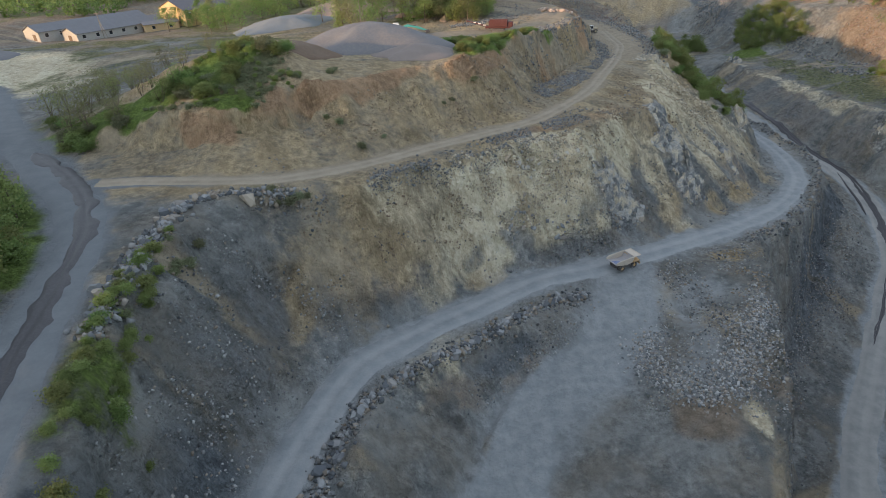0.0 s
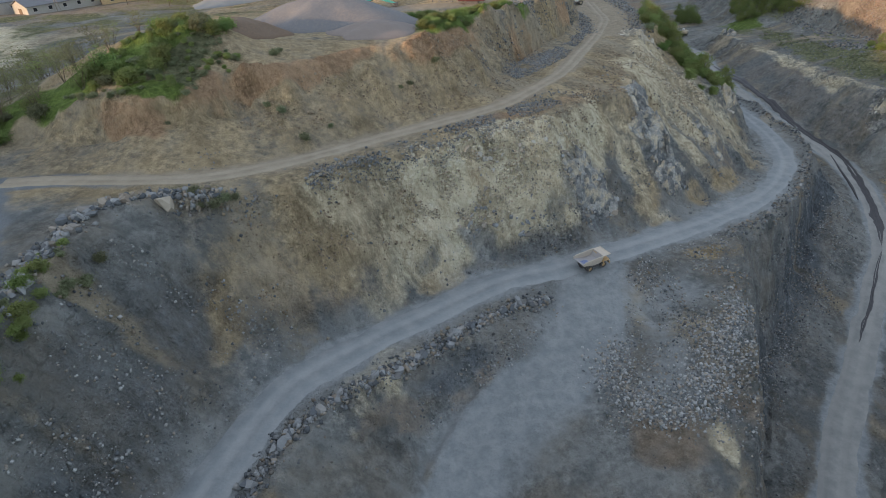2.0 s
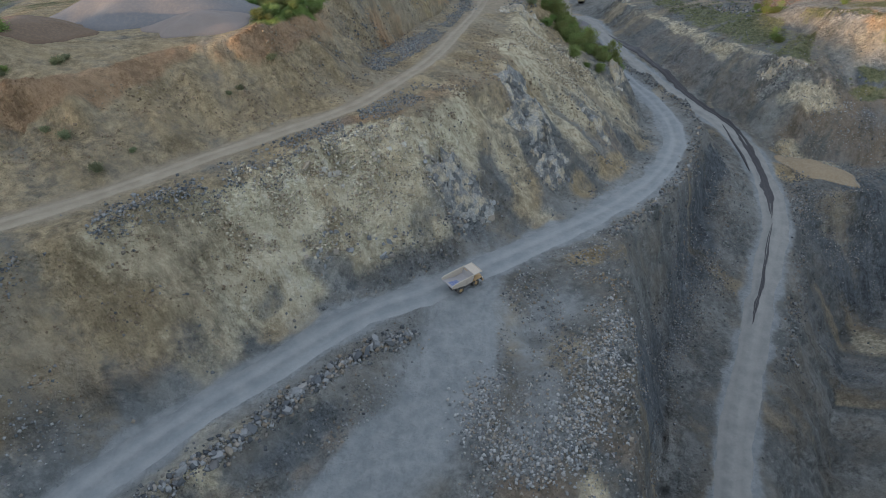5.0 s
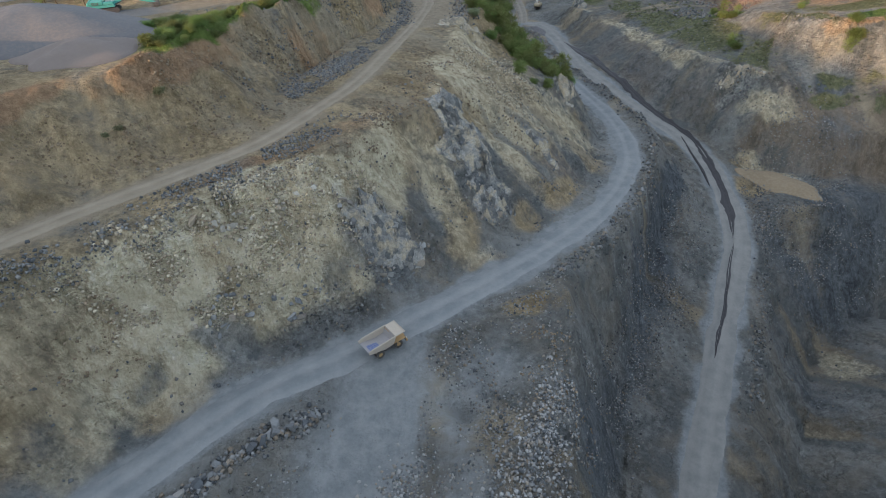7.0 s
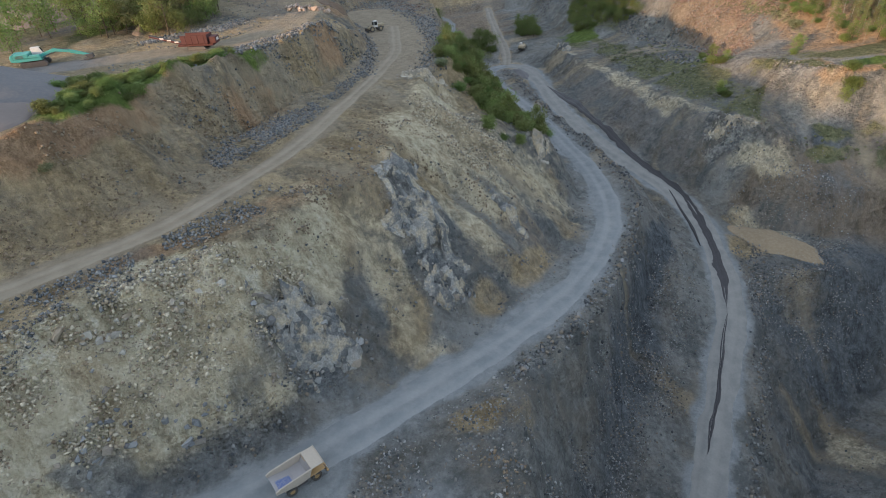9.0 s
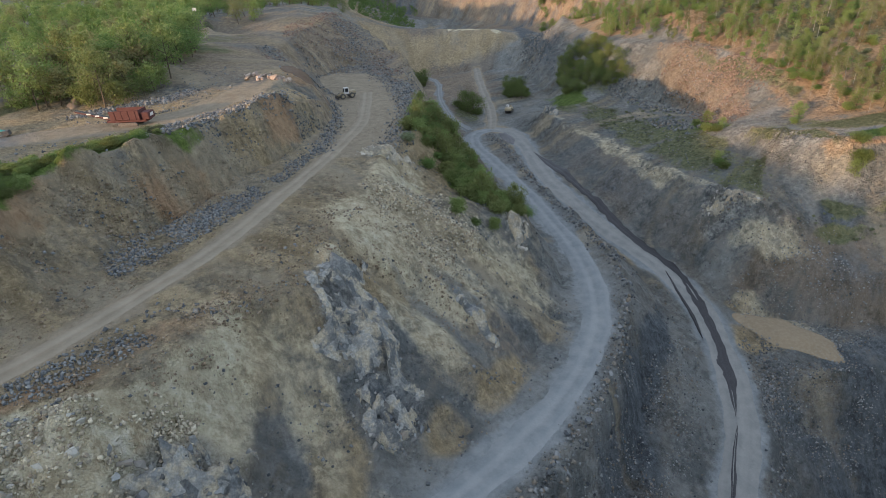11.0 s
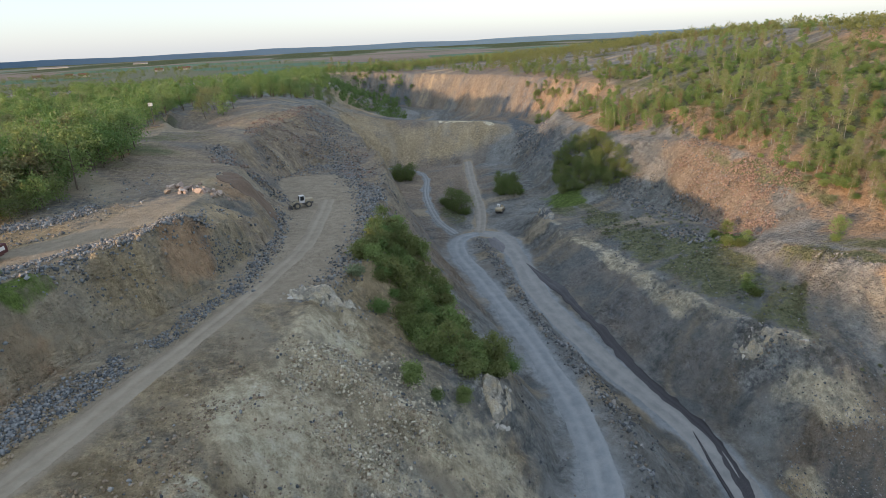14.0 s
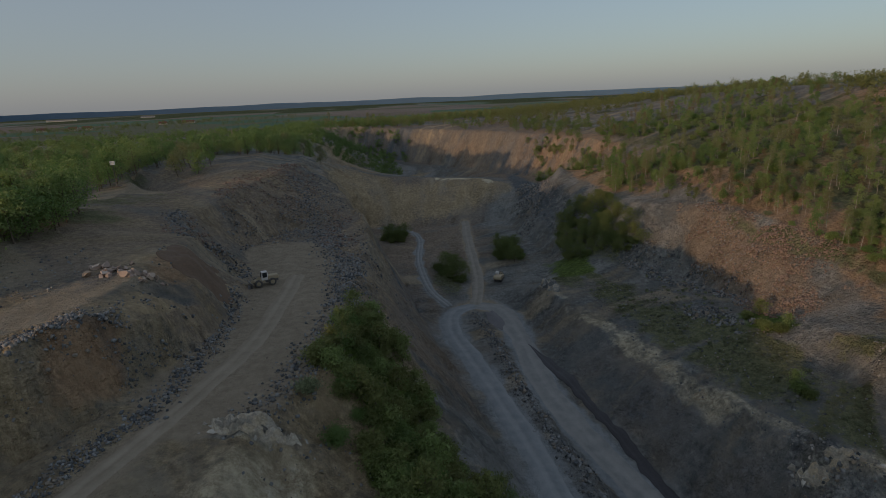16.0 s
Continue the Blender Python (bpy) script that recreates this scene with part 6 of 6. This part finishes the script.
    part("canopy", boxes(((1.7, -1.8, 3.24), (3.7, 1.8, 3.38), 0.03), ((3.6, -1.8, 3.3), (3.72, 1.8, 3.5), 0.03)), CREAM, bed)
    part("bed_liner", prism([(-3.1, 2.262), (-1.0, 1.842), (-1.0, 1.87), (-3.1, 2.29)], -1.0, 0.5), BLUE_LINER, bed, "blue scuffed paint on the bed floor")
    for y in (-0.7, 0.7):
        part("hoist_ram", rod((0.2, y, 1.0), (0.9, y, 1.85), 0.1), STEEL, t)
    return tagged(t, "dusty pale haul truck with an empty dump bed on the road", "dump truck")


def excavator(name, paint, label, reach=7.0, with_cab=True):
    e = new(name)
    for y in (-1.25, 1.25):
        tr = part("track", prism([(-2.3, 0.35), (-2.0, 0.0), (2.0, 0.0), (2.3, 0.35), (2.3, 0.65), (2.0, 0.95), (-2.0, 0.95), (-2.3, 0.65)], y - 0.3, y + 0.3, 0.05), STEEL, e)
        for k in range(9):
            part("track_shoe", boxes(((-2.05 + 0.48 * k, y - 0.33, 0.93), (-1.75 + 0.48 * k, y + 0.33, 1.0))), STEEL, tr)
    part("undercarriage", boxes(((-1.4, -1.0, 0.4), (1.4, 1.0, 1.0), 0.05)), STEEL, e)
    body = part("house", boxes(((-2.9, -1.5, 1.1), (1.6, 1.5, 1.6), 0.06), ((-2.9, -1.5, 1.6), (-0.4, 1.5, 2.45), 0.12), ((-0.4, -1.5, 1.6), (1.5, -0.5, 2.1), 0.08)), paint, e)
    part("counterweight", prism([(-3.5, 1.25), (-2.9, 1.1), (-2.9, 2.5), (-3.3, 2.4), (-3.55, 1.9)], -1.45, 1.45, 0.08), paint, e)
    for k in range(4):
        part("vent_slat", boxes(((-2.5, -1.53, 1.75 + 0.14 * k), (-1.2, -1.5, 1.82 + 0.14 * k))), STEEL, body)
    cab = part("cab", prism([(-0.2, 1.6), (1.6, 1.6), (1.65, 2.2), (1.25, 3.1), (-0.2, 3.1)], 0.45, 1.45, 0.05), WHITE if with_cab else paint, e)
    part("windscreen", prism([(1.66, 2.1), (1.69, 2.1), (1.32, 2.98), (1.29, 2.98)], 0.55, 1.35), GLASS, cab)
    part("side_window", boxes(((0.1, 1.44, 2.1), (1.3, 1.47, 2.9))), GLASS, cab)
    part("exhaust", rod((-1.6, 0.9, 2.4), (-1.6, 0.9, 3.0), 0.07), STEEL, e)
    part("boom", prism([(1.2, 1.5), (1.5, 2.0), (reach * 0.45, 2.7), (reach * 0.8, 1.9), (reach * 0.8, 1.5), (reach * 0.45, 2.1), (1.6, 1.3)], -0.25, 0.25, 0.04), paint, e)
    part("arm", prism([(reach * 0.72, 2.2), (reach * 0.84, 1.9), (reach * 1.12, 0.9), (reach * 1.07, 0.7), (reach * 0.74, 1.5)], -0.2, 0.2, 0.04), paint, e)
    for y in (-0.4, 0.4):
        part("boom_ram", rod((1.6, y, 1.4), (reach * 0.4, y, 2.0), 0.09), STEEL, e)
    part("arm_ram", rod((reach * 0.4, 0, 2.75), (reach * 0.74, 0, 2.2), 0.09), STEEL, e)
    part("bucket", prism([(reach * 1.0, 0.95), (reach * 1.16, 1.0), (reach * 1.18, 0.3), (reach * 1.05, 0.0), (reach * 0.94, 0.1), (reach * 1.08, 0.35)], -0.6, 0.6, 0.03), STEEL, e)
    return tagged(e, label, "excavator")


def wheel_loader():
    e = new("wheel_loader")
    for x in (-1.6, 1.5):
        for y in (-1.1, 1.1):
            wheel(e, x, y, 0.85, 0.65, RUBBER, YELLOW)
    part("rear_frame", boxes(((-3.0, -0.8, 0.8), (-0.2, 0.8, 1.3), 0.06)), STEEL, e)
    part("engine_hood", boxes(((-3.2, -0.85, 1.3), (-0.7, 0.85, 2.2), 0.15, (0.92, 0.9))), YELLOW, e)
    part("front_frame", boxes(((0.0, -0.6, 0.8), (2.2, 0.6, 1.5), 0.08)), YELLOW, e)
    cab = part("cab", prism([(-0.8, 1.3), (0.6, 1.3), (0.7, 2.0), (0.5, 3.2), (-0.8, 3.2)], -0.7, 0.7, 0.05), WHITE, e)
    part("windscreen", prism([(0.69, 1.95), (0.74, 1.95), (0.56, 3.05), (0.51, 3.05)], -0.6, 0.6), GLASS, cab)
    for y in (-0.73, 0.7):
        part("side_window", boxes(((-0.6, y, 1.95), (0.4, y + 0.03, 3.05))), GLASS, cab)
    for y in (-0.55, 0.4):
        part("lift_arm", prism([(0.6, 1.7), (0.9, 2.0), (2.9, 1.2), (3.3, 0.7), (3.1, 0.5), (2.6, 1.0)], y, y + 0.15, 0.02), YELLOW, e)
    part("bucket", prism([(2.9, 0.1), (4.1, 0.1), (4.15, 0.2), (3.2, 0.3), (3.05, 0.9), (3.5, 1.35), (3.4, 1.45), (2.85, 1.0)], -1.45, 1.45, 0.02), STEEL, e)
    return tagged(e, "dusty yellow wheel loader standing on the loading platform", "wheel loader")


def crusher():
    """Red screening plant with hopper, side walls and a long discharge belt."""
    e = new("screening_plant")
    for y in (-1.2, 1.2):
        part("track", prism([(-2.0, 0.3), (-1.7, 0), (1.9, 0), (2.2, 0.3), (1.9, 0.8), (-1.7, 0.8)], y - 0.25, y + 0.25, 0.05), STEEL, e)
    part("chassis", boxes(((-4.2, -1.1, 0.8), (4.0, 1.1, 1.25), 0.05)), RED, e)
    hop = part("hopper", boxes(((-3.0, -1.6, 1.4), (3.0, -1.45, 3.2), 0.02), ((-3.0, 1.45, 1.4), (3.0, 1.6, 3.2), 0.02), ((2.9, -1.6, 1.4), (3.05, 1.6, 3.2), 0.02)), RED, e)
    part("hopper_floor", prism([(-3.0, 1.5), (2.9, 1.9), (2.9, 2.0), (-3.0, 1.6)], -1.45, 1.45), STEEL, hop)
    for x in (-2.0, -0.6, 0.8, 2.2):
        for y in (-1.68, 1.6):
            part("rib", boxes(((x, y, 1.3), (x + 0.14, y + 0.08, 3.2))), RED, hop)
    part("engine_box", boxes(((3.2, -1.2, 1.25), (4.8, 1.2, 2.7), 0.1)), RED, e)
    part("vent_panel", boxes(((4.78, -0.6, 1.8), (4.84, 0.6, 2.4), 0.02)), WHITE, e, "white vent panel")
    for x, y in ((-2.6, -1.1), (-2.6, 1.1), (2.6, -1.1), (2.6, 1.1)):
        part("leg", boxes(((x - 0.1, y - 0.1, 1.0), (x + 0.1, y + 0.1, 1.9))), RED, e)
    belt = part("discharge_belt", prism([(-3.0, 1.0), (-10.5, 3.0), (-10.5, 3.3), (-3.0, 1.35)], -0.5, 0.5, 0.02), RED, e)
    part("belt_surface", prism([(-3.0, 1.36), (-10.6, 3.31), (-10.6, 3.4), (-3.0, 1.45)], -0.42, 0.42), RUBBER, belt)
    for k in range(3):
        x = -5 - 1.6 * k
        part("sign_plate", boxes(((x, -0.54, 1.45 - (x + 4.2) * 0.265 - 0.05), (x + 0.9, -0.51, 1.5 - (x + 4.2) * 0.265 + 0.2))), WHITE, belt)
    part("belt_stay", rod((-8.0, 0, 2.3), (-4.4, 0, 1.1), 0.08), STEEL, e)
    return tagged(e, "dark red tracked screening plant with a long discharge belt", "screening plant")


def place(ob, x, y, heading, z=None, pitch=0.0, scale=1.0):
    ob.matrix_basis = pose(x, y, (height1(x, y) if z is None else z), 0, pitch, heading) @ Matrix.Diagonal((scale, scale, scale, 1))
    return ob


place(dump_truck(), 35.2, 96.2, 27, height1(35.2, 96.2) + 0.17, 1.5, 0.86)
place(excavator("excavator", TEAL, "teal tracked excavator with white cab on the plateau", 8.5), -17, 189, 8, scale=1.15)
place(crusher(), 17, 190, -12, scale=1.0)
place(wheel_loader(), 61.3, 246, 200, height1(61.3, 246) + 0.05)
place(excavator("excavator", YELLOW, "small yellow excavator working on the pit floor", 5.0), 136, 314, 60)


# ---- sheds, house, heaps, mast ----
ROOF_GREY = plain("grey_corrugated_roof", (0.17, 0.18, 0.2), 0.7, scale=0.6, vary=0.35, dust=0.3)
ROOF_DARK = plain("dark_roof_sheet", (0.12, 0.12, 0.14), 0.7, scale=0.6, vary=0.35)
ROOF_RED = plain("red_roof_tiles", (0.16, 0.06, 0.045), 0.8, scale=0.8, vary=0.4)
PLASTER = plain("pale_plaster", (0.45, 0.44, 0.4), 0.9, scale=0.8, vary=0.2)
OCHRE_WALL = plain("yellow_plaster", (0.68, 0.5, 0.27), 0.9, scale=0.8, vary=0.2)
BRICK_RED = plain("chimney_brick", (0.3, 0.12, 0.08), 0.9)
WOOD_GREY = plain("weathered_pole_wood", (0.3, 0.27, 0.22), 0.9)
WOOD_BROWN = plain("brown_door_wood", (0.14, 0.09, 0.05), 0.7)


def shed(name, length, width, eave, ridge, wall, roof, label, category, windows=0, doors=(), chimney=False):
    """Gabled building; its length along x, its base at z 0."""
    h = new(name)
    hw = width / 2
    bm = bmesh.new()
    pts = [(-hw, -1.0), (hw, -1.0), (hw, eave), (0, ridge), (-hw, eave)]
    a = [bm.verts.new((-length / 2, y, z)) for y, z in pts]
    b = [bm.verts.new((length / 2, y, z)) for y, z in pts]
    bm.faces.new(a[::-1])
    bm.faces.new(b)
    for k in range(5):
        bm.faces.new((a[k], a[(k + 1) % 5], b[(k + 1) % 5], b[k]))
    walls = part("wall", bm, wall, h)
    for sgn in (-1, 1):
        bm = bmesh.new()
        slope = (ridge - eave) / hw
        y0, z0, y1, z1 = 0.0, ridge + 0.06, sgn * (hw + 0.5), eave - 0.5 * slope + 0.06
        n = max(4, int(length / 1.2))
        prev = None
        for k in range(n + 1):
            x = -length / 2 - 0.5 + (length + 1) * k / n
            w = 0.05 * (k % 2)
            ring = [bm.verts.new(p) for p in ((x, y0, z0 + w), (x, y1, z1 + w), (x, y1, z1 + w + 0.12), (x, y0, z0 + w + 0.12))]
            if prev:
                for q in range(4):
                    bm.faces.new((prev[q], ring[q], ring[(q + 1) % 4], prev[(q + 1) % 4]))
            else:
                bm.faces.new(ring)
            prev = ring
        bm.faces.new(prev[::-1])
        bmesh.ops.recalc_face_normals(bm, faces=bm.faces[:])
        part("roof", bm, roof, h)
    for k in range(windows):
        x = -length / 2 + length * (k + 0.5) / windows
        w = part("window", boxes(((x - 0.6, -hw - 0.08, eave * 0.4), (x + 0.6, -hw + 0.02, eave * 0.8))), GLASS, walls)
        part("window_frame", boxes(((x - 0.7, -hw - 0.1, eave * 0.36), (x + 0.7, -hw - 0.02, eave * 0.4)), ((x - 0.7, -hw - 0.1, eave * 0.8), (x + 0.7, -hw - 0.02, eave * 0.84))), WHITE, w)
    for y, w, dh in doors:
        part("door", boxes(((-length / 2 - 0.08, y - w / 2, 0), (-length / 2 + 0.02, y + w / 2, dh))), WOOD_BROWN, walls)
    if chimney:
        part("chimney", boxes(((length * 0.1, -0.6, ridge - 1), (length * 0.1 + 1.6, 0.6, ridge + 1.6), 0.05)), BRICK_RED, h)
    return tagged(h, label, category)


place(shed("long_shed", 46, 12, 3.4, 5.6, PLASTER, ROOF_GREY, "long low shed with grey roof and pale end wall", "shed", 8, [(-2, 2.4, 2.4)]), -153, 249, 58, height1(-153, 249))
place(shed("long_shed", 38, 11, 3.2, 5.2, PLASTER, ROOF_GREY, "long grey shed with pale gable beside its twin", "shed", 7, [(0, 2.4, 2.4)]), -139, 244, 58, height1(-139, 244))
place(shed("workshop", 22, 22, 5.5, 9.0, OCHRE_WALL, ROOF_DARK, "yellow plastered workshop with dark roof and brown doors", "workshop", 5, [(-6, 1.8, 3), (-2, 1.8, 3), (4, 3, 3.4)], True), -115, 270, 52, height1(-115, 270))
place(shed("small_shed", 14, 7, 3.0, 3.8, OCHRE_WALL, ROOF_GREY, "small yellow outbuilding with flat grey roof", "shed", 2, [(0, 1.2, 2.1)]), -124, 252, 40, height1(-124, 252))
for k, (x, y, hd, ln) in enumerate(((-505, 1490, 8, 16), (-480, 1500, 8, 20), (-355, 1620, 5, 18), (-300, 1640, 5, 28), (-1150, 2900, 5, 120), (-820, 3000, 5, 60), (-560, 1470, 20, 18))):
    pale = k in (1, 3)
    tagged(place(shed("farm_house", ln, 11, 4, 8, PLASTER, ROOF_RED if k < 4 or k == 6 else ROOF_GREY, "distant farm building with white walls and red roof" if k < 4 or k == 6 else "distant long pale hall among fields", "house", 4), x, y, hd, height1(x, y)), group="distant village")


def heap(x, y, rx, ry, h, mat, label, seed, turn=0.0):
    """A poured heap with gullies and a ragged foot."""
    n, m = 56, 18
    vs, fs = [], []
    c, s = math.cos(radians(turn)), math.sin(radians(turn))
    for i in range(m + 1):
        for j in range(n):
            a, q = 2 * np.pi * j / n, i / m
            wob = 1 + 0.18 * math.sin(2 * a + seed) + 0.1 * math.sin(5 * a + 2 * seed)
            u, v = rx * q * wob * math.cos(a), ry * q * wob * math.sin(a)
            px, py = x + u * c - v * s, y + u * s + v * c
            vs.append((px, py, h * (1 - q) * (1 - 0.25 * (1 - q) ** 3) + 0.35 * float(fbm(px / 3, py / 3, 3, seed)) * (1 - abs(2 * q - 1))))
    vs = np.array(vs)
    g = height(vs[:, 0], vs[:, 1])
    vs[:, 2] += g - 0.6 * (np.repeat(np.arange(m + 1), n) == m)
    for i in range(m):
        for j in range(n):
            a, b = i * n + j, i * n + (j + 1) % n
            fs.append((a, b, b + n, a + n))
    ob = mesh_object("mound", vs, fs, mat)
    ob.data.polygons.foreach_set("use_smooth", np.ones(len(ob.data.polygons), bool))
    return tagged(ob, label, "gravel heap")


HEAP_GREY = plain("grey_crushed_gravel", (0.17, 0.175, 0.185), 0.95, scale=0.25, vary=0.3, dirt=(0.27, 0.23, 0.2), dust=0.25, relief=0.15)
HEAP_BLUE = plain("blue_grey_fine_gravel", (0.2, 0.225, 0.24), 0.95, scale=0.25, vary=0.25, relief=0.1)
HEAP_BROWN = plain("brown_topsoil", (0.16, 0.115, 0.08), 0.95, scale=0.3, vary=0.4, dirt=(0.2, 0.14, 0.09), dust=0.5, relief=0.2)
HEAP_SOIL = plain("pinkish_brown_soil", (0.3, 0.225, 0.17), 0.95, scale=0.5, vary=0.35, relief=0.2)
HEAP_PINK = plain("pinkish_gravel", (0.23, 0.2, 0.185), 0.95, scale=0.25, vary=0.3, relief=0.15)
heap(-21, 158, 22, 17, 9, HEAP_GREY, "large conical heap of grey crushed gravel", 3, 20)
heap(-8, 143, 11, 8, 3.5, HEAP_PINK, "low spread heap of pinkish gravel", 4, 30)
heap(-62, 222, 20, 12, 5, HEAP_BLUE, "flat heap of blue-grey fine gravel", 6, 10)
heap(-36, 245, 26, 14, 8, HEAP_PINK, "broad heap of pinkish gravel behind the others", 8, 0)
heap(-37, 138, 13, 10, 5, HEAP_BROWN, "dark brown heap of topsoil beside the gravel", 5, 30)
heap(-158, 190, 14, 9, 4, HEAP_GREY, "grey gravel heap beside the yard", 9, 0)
for k, (x, y, r) in enumerate(((-16.7, 223.3, 3.4), (-11.4, 223.0, 3.8), (-8.7, 232.0, 4.2), (-0.3, 211.2, 2.8))):
    heap(x, y, r, r * 0.8, 1.6 + 0.3 * k, HEAP_SOIL, "tipped mound of pinkish brown soil before the trees", 30 + k, 25 * k)
heap(50, 236, 7, 9, 2.5, HEAP_BROWN, "low brown heap of overburden on the upper bench", 12, 30)
HEAP_SAND = plain("pale_brown_sand", (0.31, 0.25, 0.165), 0.95, scale=0.2, vary=0.35, dirt=(0.42, 0.38, 0.3), dust=0.2, relief=0.1)
heap(159.5, 159, 11, 5.8, 1.3, HEAP_SAND, "low spread of pale brown sand beside the road", 21, -47)
heap(125, 281, 2.2, 9, 1.6, HEAP_GREY, "grey stone island inside the hairpin bend", 14, 0)


def mast(x, y, h, label, lamp=True):
    m = new("light_mast" if lamp else "utility_pole")
    part("pole", rod((0, 0, -0.5), (0, 0, h), 0.14, 8), WOOD_GREY if not lamp else STEEL, m)
    if lamp:
        part("lamp_box", boxes(((-0.7, -0.35, h - 0.9), (0.7, 0.35, h + 0.3), 0.06)), WHITE, m, "white lamp box")
        part("foot", boxes(((-1.4, -0.7, -0.2), (1.4, 0.7, 0.35), 0.05)), STEEL, m)
    else:
        part("crossarm", boxes(((-1.0, -0.08, h - 0.8), (1.0, 0.08, h - 0.65))), WOOD_GREY, m)
        part("brace", rod((1.6, 0, -0.5), (0.1, 0, h * 0.7), 0.1, 6), WOOD_GREY, m)
    m.location = (x, y, height1(x, y))
    return tagged(m, label, "mast" if lamp else "pole")


mast(8, 316, 8, "steel light mast with a white lamp box on the upper bench")
for x, y in ((-16, 560), (-2, 575), (-138, 232), (-30, 205)):
    tagged(mast(x, y, 10, "weathered wooden utility pole with a brace", False), group="utility poles")

# ---- far land: a plain rim of woods at the horizon, distance haze painted in as blue ----
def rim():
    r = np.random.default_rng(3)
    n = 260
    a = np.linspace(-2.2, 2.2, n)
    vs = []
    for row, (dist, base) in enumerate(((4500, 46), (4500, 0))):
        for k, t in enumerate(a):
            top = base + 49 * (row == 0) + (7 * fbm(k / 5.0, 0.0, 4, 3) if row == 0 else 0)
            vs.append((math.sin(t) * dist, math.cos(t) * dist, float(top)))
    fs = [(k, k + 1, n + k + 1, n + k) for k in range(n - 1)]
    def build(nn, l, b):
        # blue of the distance haze put into the woods' base colour
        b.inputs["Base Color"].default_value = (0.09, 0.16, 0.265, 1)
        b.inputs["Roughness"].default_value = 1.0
    return tagged(mesh_object("backdrop", vs, fs, material("far_hazed_woods", build)), "wooded hills on the horizon with blue haze painted in", "backdrop", kind="structure")


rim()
